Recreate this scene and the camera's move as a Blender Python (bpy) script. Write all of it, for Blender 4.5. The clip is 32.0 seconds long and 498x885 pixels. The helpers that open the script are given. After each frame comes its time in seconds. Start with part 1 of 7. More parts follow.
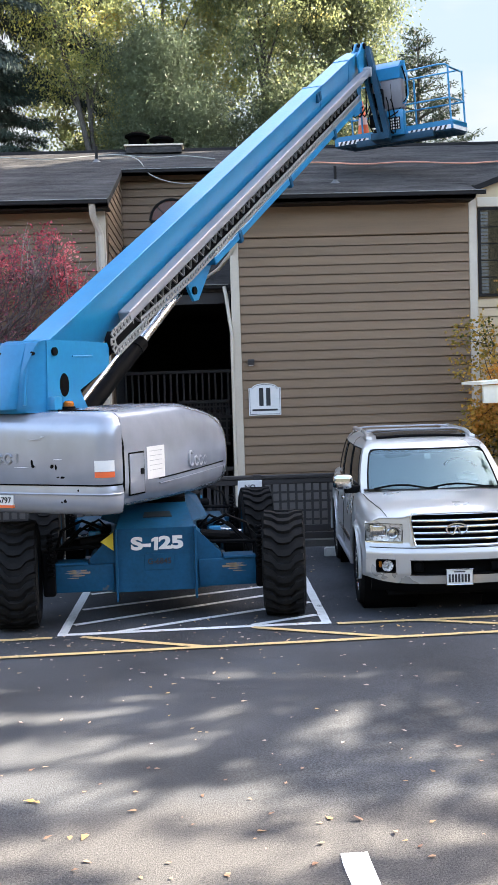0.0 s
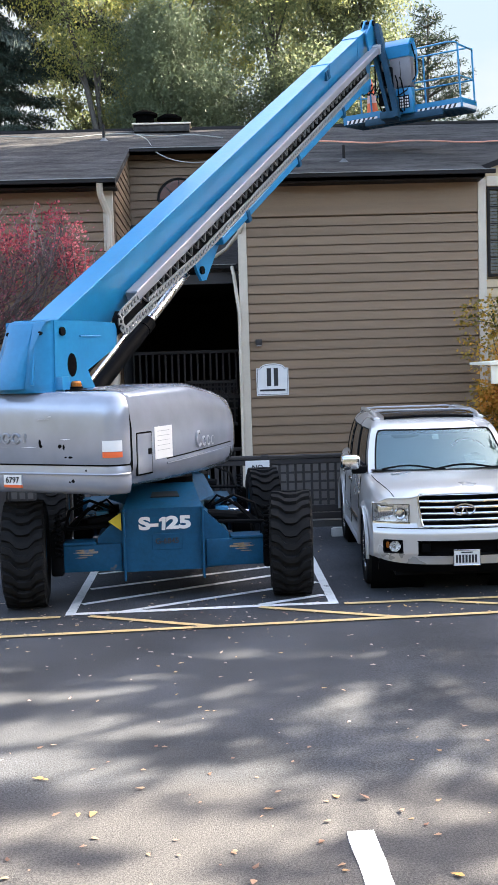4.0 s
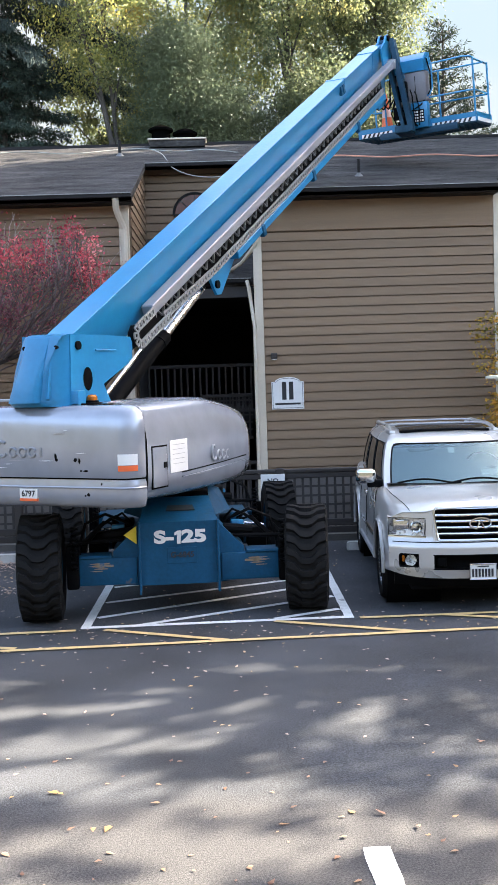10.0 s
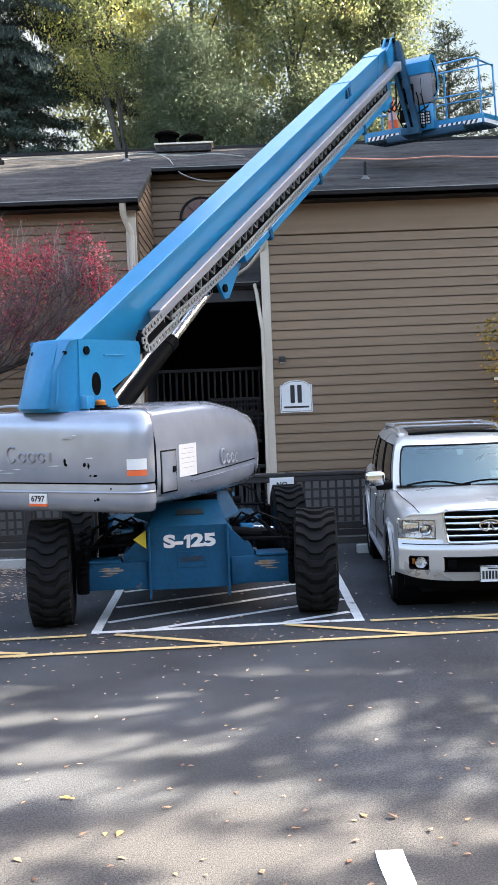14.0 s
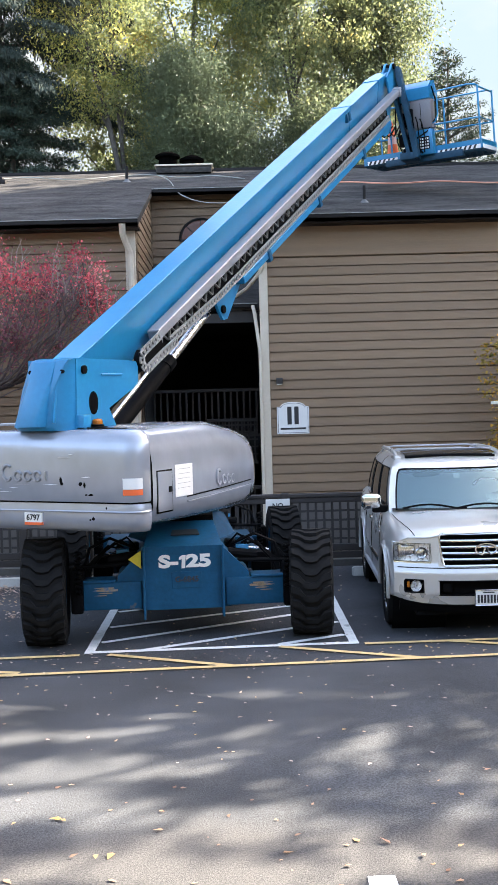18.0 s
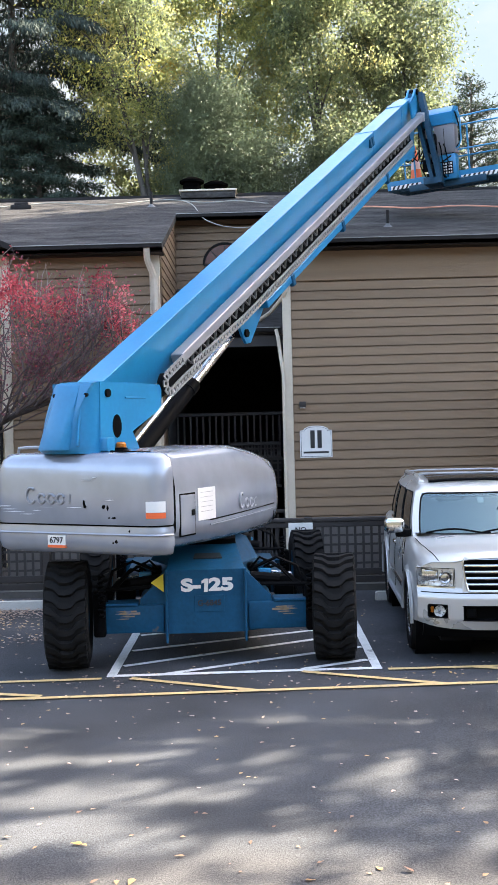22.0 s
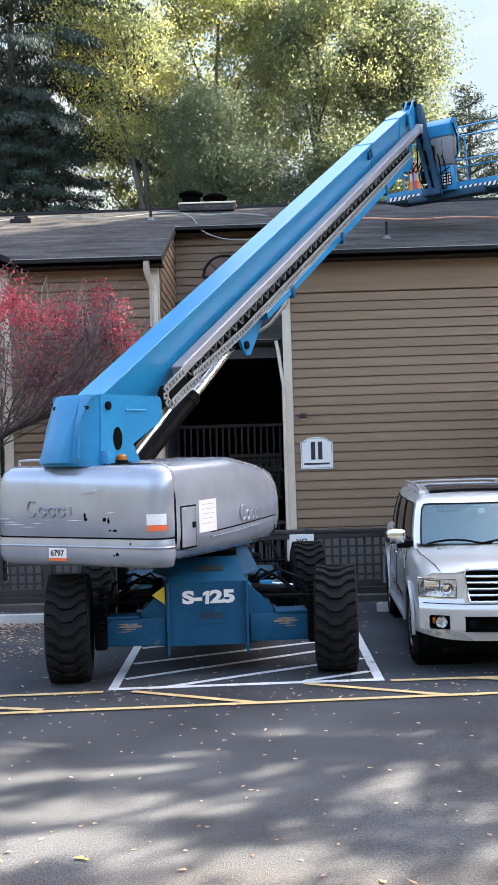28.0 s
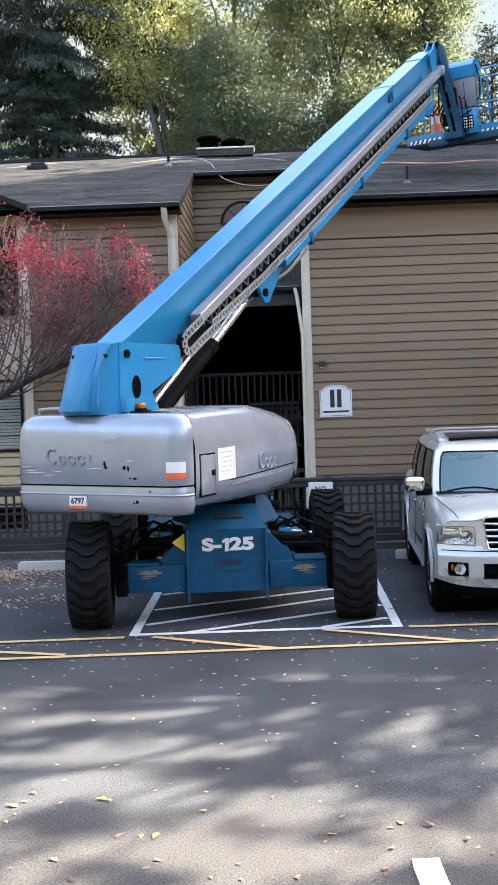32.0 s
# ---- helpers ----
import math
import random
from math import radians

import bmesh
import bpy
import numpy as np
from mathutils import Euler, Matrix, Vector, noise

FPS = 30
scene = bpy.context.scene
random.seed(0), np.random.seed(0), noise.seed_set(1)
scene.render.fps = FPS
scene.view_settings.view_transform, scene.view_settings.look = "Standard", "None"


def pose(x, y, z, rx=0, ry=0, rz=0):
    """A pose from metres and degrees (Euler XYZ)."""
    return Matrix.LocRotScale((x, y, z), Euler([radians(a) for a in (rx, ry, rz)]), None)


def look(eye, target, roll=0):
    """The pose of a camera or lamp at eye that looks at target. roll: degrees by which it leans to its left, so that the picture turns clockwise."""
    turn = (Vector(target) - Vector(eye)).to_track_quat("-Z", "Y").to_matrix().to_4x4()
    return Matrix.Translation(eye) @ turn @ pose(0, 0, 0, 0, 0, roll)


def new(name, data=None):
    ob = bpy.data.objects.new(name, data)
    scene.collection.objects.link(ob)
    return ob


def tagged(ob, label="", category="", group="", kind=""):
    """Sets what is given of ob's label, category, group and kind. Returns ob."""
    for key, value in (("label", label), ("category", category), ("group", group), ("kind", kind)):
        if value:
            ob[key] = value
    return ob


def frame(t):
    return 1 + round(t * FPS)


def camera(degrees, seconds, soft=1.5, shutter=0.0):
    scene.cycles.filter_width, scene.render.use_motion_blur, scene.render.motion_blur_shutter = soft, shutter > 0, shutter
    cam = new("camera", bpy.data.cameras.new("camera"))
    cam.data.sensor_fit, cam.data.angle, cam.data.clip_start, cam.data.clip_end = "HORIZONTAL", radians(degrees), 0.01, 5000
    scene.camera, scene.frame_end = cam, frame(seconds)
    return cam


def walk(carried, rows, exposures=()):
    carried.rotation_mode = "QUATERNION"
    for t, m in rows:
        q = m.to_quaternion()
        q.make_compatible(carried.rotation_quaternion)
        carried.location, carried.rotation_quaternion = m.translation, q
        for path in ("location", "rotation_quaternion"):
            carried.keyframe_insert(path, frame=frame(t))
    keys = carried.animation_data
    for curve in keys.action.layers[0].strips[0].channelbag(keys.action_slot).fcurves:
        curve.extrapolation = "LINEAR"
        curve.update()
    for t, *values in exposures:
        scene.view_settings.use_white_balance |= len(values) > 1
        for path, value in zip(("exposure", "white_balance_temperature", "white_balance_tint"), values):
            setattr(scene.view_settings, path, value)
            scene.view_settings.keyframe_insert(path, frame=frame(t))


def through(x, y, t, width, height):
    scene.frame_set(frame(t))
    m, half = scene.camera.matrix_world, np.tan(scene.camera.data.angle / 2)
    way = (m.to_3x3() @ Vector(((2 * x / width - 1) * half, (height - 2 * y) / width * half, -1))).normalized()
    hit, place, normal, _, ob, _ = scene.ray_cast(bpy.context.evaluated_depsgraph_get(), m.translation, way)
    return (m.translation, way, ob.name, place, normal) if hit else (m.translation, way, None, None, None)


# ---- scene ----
cam = camera(26.0, 32.0)
EYE = 2.6
# seconds, yaw, pitch, roll of a phone held in one place
ROWS = [
    (0.0, -2.359, -3.260, 1.769),
    (0.5, -2.292, -2.940, 1.956),
    (1.0, -2.443, -2.744, 2.271),
    (1.5, -2.543, -2.645, 2.294),
    (2.0, -1.900, -2.605, 2.199),
    (2.5, -0.796, -2.782, 2.071),
    (3.0, -0.591, -3.241, 1.820),
    (3.5, -1.273, -3.919, 1.662),
    (4.0, -1.951, -4.296, 1.700),
    (4.5, -2.414, -3.930, 1.738),
    (6.5, -3.366, -2.171, 1.923),
    (7.0, -3.832, -2.374, 1.665),
    (7.5, -3.892, -2.823, 1.377),
    (8.0, -3.234, -3.274, 1.241),
    (8.5, -2.220, -3.436, 1.370),
    (9.0, -1.582, -3.512, 1.435),
    (9.5, -1.292, -3.604, 1.603),
    (10.0, -1.142, -3.549, 1.770),
    (10.5, -1.146, -3.290, 1.790),
    (11.0, -1.345, -3.039, 1.782),
    (11.5, -1.711, -2.924, 1.703),
    (12.0, -2.293, -2.928, 1.668),
    (12.5, -2.897, -3.119, 1.678),
    (13.0, -3.047, -3.259, 1.834),
    (13.5, -2.191, -3.257, 2.063),
    (14.0, -0.705, -3.343, 2.261),
    (14.5, 0.402, -3.489, 2.306),
    (15.0, 0.478, -3.585, 2.147),
    (15.5, -0.147, -3.471, 1.942),
    (17.5, -1.106, -2.879, 1.767),
    (18.0, -0.857, -2.233, 1.563),
    (18.5, -0.511, -1.772, 1.502),
    (19.0, -0.015, -1.667, 1.620),
    (19.5, 0.611, -1.720, 1.720),
    (20.0, 1.178, -1.639, 1.822),
    (20.5, 1.434, -1.427, 1.752),
    (21.0, 1.307, -1.241, 1.569),
    (21.5, 0.883, -1.034, 1.467),
    (22.0, 0.369, -0.950, 1.428),
    (22.5, 0.070, -1.094, 1.607),
    (23.0, -0.152, -1.359, 1.952),
    (23.5, -0.462, -1.221, 2.049),
    (24.0, -0.671, -0.432, 1.811),
    (24.5, -0.587, 0.194, 1.500),
    (25.0, -0.459, 0.251, 1.504),
    (25.5, -0.407, 0.015, 1.623),
    (27.5, -0.383, 0.281, 1.545),
    (28.0, 0.394, -0.322, 1.760),
    (28.5, 1.037, -1.040, 2.215),
    (29.0, 1.312, -1.626, 2.564),
    (29.5, 1.327, -2.346, 2.798),
    (30.0, 1.382, -2.875, 2.620),
    (30.5, 1.528, -3.020, 2.395),
    (31.0, 1.556, -3.141, 2.100),
    (31.5, 1.456, -3.295, 1.952),
    (32.0, 1.399, -3.052, 1.897),
]
walk(cam, [(t, pose(0, 0, EYE, 90 + pitch, roll, yaw)) for t, yaw, pitch, roll in ROWS], exposures=[(0, 3.18, 7750, 9), (15.5, 3.18, 7750, 9), (18, 3.23, 7750, 9), (32, 3.23, 7750, 9)])

# ---- light ----
SUN_UP, SUN_SIDE = 36.0, 62.0   # degrees above the horizon, degrees to the right of straight ahead
world = bpy.data.worlds.new("sky")
scene.world = world
world.use_nodes = True
wn = world.node_tree
sky = wn.nodes.new("ShaderNodeTexSky")
sky.sky_type, sky.sun_disc = "NISHITA", False
sky.sun_elevation, sky.sun_rotation = radians(SUN_UP), radians(SUN_SIDE)
sky.air_density, sky.dust_density, sky.ozone_density = 0.75, 1.6, 0.6
wn.links.new(sky.outputs[0], wn.nodes["Background"].inputs[0])
wn.nodes["Background"].inputs[1].default_value = 0.15
sun = new("sun", bpy.data.lights.new("sun", "SUN"))
sun.data.energy, sun.data.angle, sun.data.color = 4.4, radians(0.45), (1.0, 0.985, 0.96)
_d = Vector((math.sin(radians(SUN_SIDE)) * math.cos(radians(SUN_UP)), math.cos(radians(SUN_SIDE)) * math.cos(radians(SUN_UP)), math.sin(radians(SUN_UP))))
sun.matrix_world = look(_d * 60, (0, 0, 0))


# ---- mesh helpers ----
class Geo:
    """Vertices and faces of one mesh."""

    def __init__(self):
        self.v, self.f = [], []

    def add(self, verts, faces):
        n = len(self.v)
        self.v.extend(tuple(p) for p in verts)
        self.f.extend(tuple(i + n for i in q) for q in faces)
        return self

    def box(self, x0, x1, y0, y1, z0, z1):
        return self.add([(x0, y0, z0), (x1, y0, z0), (x1, y1, z0), (x0, y1, z0), (x0, y0, z1), (x1, y0, z1), (x1, y1, z1), (x0, y1, z1)],
                        [(0, 3, 2, 1), (4, 5, 6, 7), (0, 1, 5, 4), (1, 2, 6, 5), (2, 3, 7, 6), (3, 0, 4, 7)])

    def rbox(self, x0, x1, y0, y1, z0, z1, r=0.02, seg=2):
        bm = bmesh.new()
        bmesh.ops.create_cube(bm, size=1)
        for p in bm.verts:
            p.co = ((x0 + x1) / 2 + p.co.x * (x1 - x0), (y0 + y1) / 2 + p.co.y * (y1 - y0), (z0 + z1) / 2 + p.co.z * (z1 - z0))
        bmesh.ops.bevel(bm, geom=bm.edges[:], offset=r, segments=seg, affect="EDGES", profile=0.5)
        bm.verts.index_update()
        self.add([p.co[:] for p in bm.verts], [[p.index for p in q.verts] for q in bm.faces])
        bm.free()
        return self

    def cyl(self, p0, p1, r0, r1=None, n=12, cap=True):
        r1 = r0 if r1 is None else r1
        p0, p1 = Vector(p0), Vector(p1)
        z = (p1 - p0).normalized()
        x = z.orthogonal().normalized()
        y = z.cross(x)
        ring = [x * math.cos(2 * math.pi * k / n) + y * math.sin(2 * math.pi * k / n) for k in range(n)]
        verts = [p0 + d * r0 for d in ring] + [p1 + d * r1 for d in ring]
        faces = [(k, (k + 1) % n, n + (k + 1) % n, n + k) for k in range(n)]
        if cap:
            faces += [tuple(range(n - 1, -1, -1)), tuple(range(n, 2 * n))]
        return self.add(verts, faces)

    def tube(self, pts, r, n=6):
        """A round bar along a line of points; r is one radius or one for each point."""
        pts = [Vector(p) for p in pts]
        rr = r if isinstance(r, (list, tuple)) else [r] * len(pts)
        verts, faces = [], []
        x = None
        for i, p in enumerate(pts):
            d = (pts[min(i + 1, len(pts) - 1)] - pts[max(i - 1, 0)]).normalized()
            x = d.orthogonal().normalized() if x is None else (x - d * x.dot(d)).normalized()
            y = d.cross(x)
            verts += [p + (x * math.cos(2 * math.pi * k / n) + y * math.sin(2 * math.pi * k / n)) * rr[i] for k in range(n)]
        for i in range(len(pts) - 1):
            faces += [(i * n + k, i * n + (k + 1) % n, i * n + n + (k + 1) % n, i * n + n + k) for k in range(n)]
        faces += [tuple(range(n - 1, -1, -1)), tuple(range((len(pts) - 1) * n, len(pts) * n))]
        return self.add(verts, faces)

    def prism(self, poly, vec):
        """A polygon of 3D points, pushed along vec."""
        n, vec = len(poly), Vector(vec)
        poly = [Vector(p) for p in poly]
        return self.add(poly + [p + vec for p in poly], [tuple(range(n - 1, -1, -1)), tuple(range(n, 2 * n))] + [(k, (k + 1) % n, n + (k + 1) % n, n + k) for k in range(n)])

    def lathe(self, prof, o, axis, n=32):
        """A profile of (radius, height) turned about an axis through o."""
        o, z = Vector(o), Vector(axis).normalized()
        x = z.orthogonal().normalized()
        y = z.cross(x)
        verts = [o + z * h + (x * math.cos(2 * math.pi * k / n) + y * math.sin(2 * math.pi * k / n)) * r for r, h in prof for k in range(n)]
        faces = [(i * n + k, i * n + (k + 1) % n, i * n + n + (k + 1) % n, i * n + n + k) for i in range(len(prof) - 1) for k in range(n)]
        return self.add(verts, faces)

    def grid(self, rows, closed=False):
        """Rows of points, as many in each."""
        n = len(rows[0])
        m = n if closed else n - 1
        return self.add([p for row in rows for p in row], [(i * n + k, i * n + (k + 1) % n, i * n + n + (k + 1) % n, i * n + n + k) for i in range(len(rows) - 1) for k in range(m)])

    def loft(self, rows):
        """Closed sections, with both ends capped."""
        n, b = len(rows[0]), len(self.v)
        self.grid(rows, closed=True)
        last = b + (len(rows) - 1) * n
        self.f += [tuple(range(b + n - 1, b - 1, -1)), tuple(range(last, last + n))]
        return self

    def move(self, m):
        self.v = [tuple(m @ Vector(p)) for p in self.v]
        return self


def to_mesh(name, g, material, smooth=35):
    me = bpy.data.meshes.new(name)
    me.from_pydata(g.v, [], g.f)
    me.validate()
    if smooth:
        bm = bmesh.new()
        bm.from_mesh(me)
        bmesh.ops.recalc_face_normals(bm, faces=bm.faces[:])
        bm.to_mesh(me)
        bm.free()
        me.shade_smooth()
        me.set_sharp_from_angle(angle=radians(smooth))
    me.materials.append(material)
    return me


def part(name, g, material, parent, label="", smooth=35):
    ob = new(name, to_mesh(name, g, material, smooth))
    ob.parent = parent
    if label:
        tagged(ob, label)
    return ob


def thing(name, label, category, m=None, group="", kind=""):
    ob = new(name)
    ob.empty_display_size = 0.2
    if m is not None:
        ob.matrix_basis = m
    return tagged(ob, label, category, group, kind)


def single(name, g, material, label, category, m=None, group="", kind="", smooth=35):
    ob = new(name, to_mesh(name, g, material, smooth))
    if m is not None:
        ob.matrix_basis = m
    return tagged(ob, label, category, group, kind)


def thick_letters(text, size, depth, material, name, parent, m, label="", fat=0.02):
    """Letters of the built-in font, turned into a mesh."""
    cu = bpy.data.curves.new(name, "FONT")
    cu.body, cu.size, cu.extrude, cu.align_x, cu.align_y = text, size, depth, "CENTER", "CENTER"
    cu.offset = size * fat
    tmp = bpy.data.objects.new(name, cu)
    me = bpy.data.meshes.new_from_object(tmp)
    bpy.data.objects.remove(tmp)
    bm = bmesh.new()
    bm.from_mesh(me)
    left, made = set(bm.verts), []
    while left:
        stack, isle = [left.pop()], []
        while stack:
            v = stack.pop()
            isle.append(v)
            for e in v.link_edges:
                w = e.other_vert(v)
                if w in left:
                    left.discard(w)
                    stack.append(w)
        made.append(isle)
    for isle in sorted(made, key=lambda q: min(v.co.x for v in q)):
        at = {v: i for i, v in enumerate(isle)}
        one = bpy.data.meshes.new(name)
        one.from_pydata([v.co[:] for v in isle], [], [[at[v] for v in f.verts] for f in bm.faces if f.verts[0] in at])
        one.materials.append(material)
        ob = new(name, one)
        ob.parent = parent
        ob.matrix_basis = m
        if label:
            tagged(ob, label)
    bm.free()


# ---- materials ----
def material(name, colour, rough=0.6, metal=0.0, vary=0.15, scale=2.0, fine=30.0, bump=0.15, coat=0.0, stain=None, stain_at=0.62, stretch=(1, 1, 1), random=0.0, spec=0.5):
    """A surface with large stains, fine grain and relief. stain: a second colour that shows in patches."""
    ma = bpy.data.materials.new(name)
    ma.use_nodes = True
    nt = ma.node_tree
    bs = nt.nodes["Principled BSDF"]
    co = nt.nodes.new("ShaderNodeTexCoord")
    mp = nt.nodes.new("ShaderNodeMapping")
    mp.inputs["Scale"].default_value = stretch
    nt.links.new(co.outputs["Object"], mp.inputs[0])
    big, small = nt.nodes.new("ShaderNodeTexNoise"), nt.nodes.new("ShaderNodeTexNoise")
    for nd, s, d in ((big, scale, 5.0), (small, fine, 4.0)):
        nd.inputs["Scale"].default_value, nd.inputs["Detail"].default_value = s, d
        nt.links.new(mp.outputs[0], nd.inputs["Vector"])
    ramp = nt.nodes.new("ShaderNodeMapRange")
    ramp.inputs[1].default_value, ramp.inputs[2].default_value = 0.3, 0.7
    ramp.inputs[3].default_value, ramp.inputs[4].default_value = 1 - vary, 1 + vary
    mixn = nt.nodes.new("ShaderNodeMath")
    mixn.operation = "MULTIPLY_ADD"
    mixn.inputs[1].default_value, mixn.inputs[2].default_value = 0.4, 0.0
    nt.links.new(small.outputs[0], mixn.inputs[0])
    add = nt.nodes.new("ShaderNodeMath")
    add.operation = "MULTIPLY_ADD"
    add.inputs[1].default_value = 0.6
    nt.links.new(big.outputs[0], add.inputs[0])
    nt.links.new(mixn.outputs[0], add.inputs[2])
    nt.links.new(add.outputs[0], ramp.inputs[0])
    hsv = nt.nodes.new("ShaderNodeHueSaturation")
    hsv.inputs["Color"].default_value = (*colour, 1)
    last = ramp.outputs[0]
    if random:
        info = nt.nodes.new("ShaderNodeObjectInfo")
        rr = nt.nodes.new("ShaderNodeMapRange")
        rr.inputs[3].default_value, rr.inputs[4].default_value = 1 - random, 1 + random
        nt.links.new(info.outputs["Random"], rr.inputs[0])
        mul = nt.nodes.new("ShaderNodeMath")
        mul.operation = "MULTIPLY"
        nt.links.new(last, mul.inputs[0])
        nt.links.new(rr.outputs[0], mul.inputs[1])
        last = mul.outputs[0]
    nt.links.new(last, hsv.inputs["Value"])
    col = hsv.outputs[0]
    if stain:
        st = nt.nodes.new("ShaderNodeMapRange")
        st.inputs[1].default_value, st.inputs[2].default_value = stain_at - 0.05, stain_at + 0.08
        nt.links.new(add.outputs[0], st.inputs[0])
        mx = nt.nodes.new("ShaderNodeMix")
        mx.data_type = "RGBA"
        mx.inputs["B"].default_value = (*stain, 1)
        nt.links.new(st.outputs[0], mx.inputs["Factor"])
        nt.links.new(col, mx.inputs["A"])
        col = mx.outputs["Result"]
    nt.links.new(col, bs.inputs["Base Color"])
    rg = nt.nodes.new("ShaderNodeMapRange")
    rg.inputs[3].default_value, rg.inputs[4].default_value = max(rough - 0.1, 0.02), min(rough + 0.1, 1)
    nt.links.new(small.outputs[0], rg.inputs[0])
    nt.links.new(rg.outputs[0], bs.inputs["Roughness"])
    bs.inputs["Metallic"].default_value = metal
    bs.inputs["Coat Weight"].default_value = coat
    bs.inputs["Coat Roughness"].default_value = 0.04
    bs.inputs["Specular IOR Level"].default_value = spec
    if bump:
        bp = nt.nodes.new("ShaderNodeBump")
        bp.inputs["Strength"].default_value, bp.inputs["Distance"].default_value = bump, 0.02
        nt.links.new(small.outputs[0], bp.inputs["Height"])
        nt.links.new(bp.outputs[0], bs.inputs["Normal"])
    return ma


def leafy(name, colours, through=0.45, rough=0.5):
    """Leaves that let light through; colours are spread leaf by leaf."""
    ma = bpy.data.materials.new(name)
    ma.use_nodes = True
    nt = ma.node_tree
    bs = nt.nodes["Principled BSDF"]
    bs.inputs["Roughness"].default_value = rough
    bs.inputs["Specular IOR Level"].default_value = 0.15
    geo = nt.nodes.new("ShaderNodeNewGeometry")
    ramp = nt.nodes.new("ShaderNodeValToRGB")
    els = ramp.color_ramp.elements
    while len(els) < len(colours):
        els.new(0.5)
    for k, c in enumerate(colours):
        els[k].position, els[k].color = k / max(len(colours) - 1, 1), (*c, 1)
    co = nt.nodes.new("ShaderNodeTexCoord")
    no = nt.nodes.new("ShaderNodeTexNoise")
    no.inputs["Scale"].default_value = 0.8
    nt.links.new(co.outputs["Object"], no.inputs["Vector"])
    mr = nt.nodes.new("ShaderNodeMapRange")
    mr.inputs[1].default_value, mr.inputs[2].default_value = 0.3, 0.7
    nt.links.new(no.outputs[0], mr.inputs[0])
    ad = nt.nodes.new("ShaderNodeMix")
    ad.inputs["Factor"].default_value = 0.62
    nt.links.new(geo.outputs["Random Per Island"], ad.inputs["A"])
    nt.links.new(mr.outputs[0], ad.inputs["B"])
    nt.links.new(ad.outputs["Result"], ramp.inputs[0])
    nt.links.new(ramp.outputs[0], bs.inputs["Base Color"])
    if through:
        tr = nt.nodes.new("ShaderNodeBsdfTranslucent")
        nt.links.new(ramp.outputs[0], tr.inputs[0])
        mx = nt.nodes.new("ShaderNodeMixShader")
        mx.inputs[0].default_value = through
        nt.links.new(bs.outputs[0], mx.inputs[1])
        nt.links.new(tr.outputs[0], mx.inputs[2])
        nt.links.new(mx.outputs[0], nt.nodes["Material Output"].inputs[0])
    return ma


def glassy(name, tint, rough=0.02, alpha=0.0):
    ma = bpy.data.materials.new(name)
    ma.use_nodes = True
    bs = ma.node_tree.nodes["Principled BSDF"]
    bs.inputs["Base Color"].default_value = (*tint, 1)
    bs.inputs["Roughness"].default_value = rough
    bs.inputs["Transmission Weight"].default_value = 1.0 - alpha
    bs.inputs["IOR"].default_value = 1.45
    return ma


def paved():
    """Dark sealed asphalt that meets an older, paler and warmer strip along a wavering seam."""
    ma = material("asphalt", (0.048, 0.050, 0.055), 0.9, vary=0.55, scale=0.8, fine=150, bump=0.45, spec=0.3)
    nt = ma.node_tree
    bs = nt.nodes["Principled BSDF"]
    dark = bs.inputs["Base Color"].links[0].from_socket
    co = nt.nodes.new("ShaderNodeTexCoord")
    sep = nt.nodes.new("ShaderNodeSeparateXYZ")
    nt.links.new(co.outputs["Object"], sep.inputs[0])
    wav = nt.nodes.new("ShaderNodeTexNoise")
    wav.inputs["Scale"].default_value, wav.inputs["Detail"].default_value = 1.3, 6.0
    nt.links.new(co.outputs["Object"], wav.inputs["Vector"])
    edge = nt.nodes.new("ShaderNodeMath")
    edge.operation = "MULTIPLY_ADD"
    edge.inputs[1].default_value = 0.45
    nt.links.new(wav.outputs[0], edge.inputs[0])
    nt.links.new(sep.outputs["Y"], edge.inputs[2])
    old = nt.nodes.new("ShaderNodeMapRange")
    old.inputs[1].default_value, old.inputs[2].default_value = 6.50, 6.85
    old.inputs[3].default_value, old.inputs[4].default_value = 1.0, 0.0
    nt.links.new(edge.outputs[0], old.inputs[0])
    grit = nt.nodes.new("ShaderNodeTexNoise")
    grit.inputs["Scale"].default_value, grit.inputs["Detail"].default_value = 75.0, 3.0
    nt.links.new(co.outputs["Object"], grit.inputs["Vector"])
    ramp = nt.nodes.new("ShaderNodeValToRGB")
    ramp.color_ramp.elements[0].position, ramp.color_ramp.elements[0].color = 0.34, (0.036, 0.035, 0.036, 1)
    ramp.color_ramp.elements[1].position, ramp.color_ramp.elements[1].color = 0.66, (0.080, 0.075, 0.074, 1)
    nt.links.new(grit.outputs[0], ramp.inputs[0])
    mx = nt.nodes.new("ShaderNodeMix")
    mx.data_type = "RGBA"
    nt.links.new(old.outputs[0], mx.inputs["Factor"])
    fleck = nt.nodes.new("ShaderNodeMapRange")
    fleck.inputs[1].default_value, fleck.inputs[2].default_value = 0.36, 0.64
    fleck.inputs[3].default_value, fleck.inputs[4].default_value = 0.62, 1.40
    nt.links.new(grit.outputs[0], fleck.inputs[0])
    worn = nt.nodes.new("ShaderNodeHueSaturation")
    nt.links.new(fleck.outputs[0], worn.inputs["Value"])
    nt.links.new(dark, worn.inputs["Color"])
    nt.links.new(worn.outputs[0], mx.inputs["A"])
    nt.links.new(ramp.outputs[0], mx.inputs["B"])
    nt.links.new(mx.outputs["Result"], bs.inputs["Base Color"])
    return ma


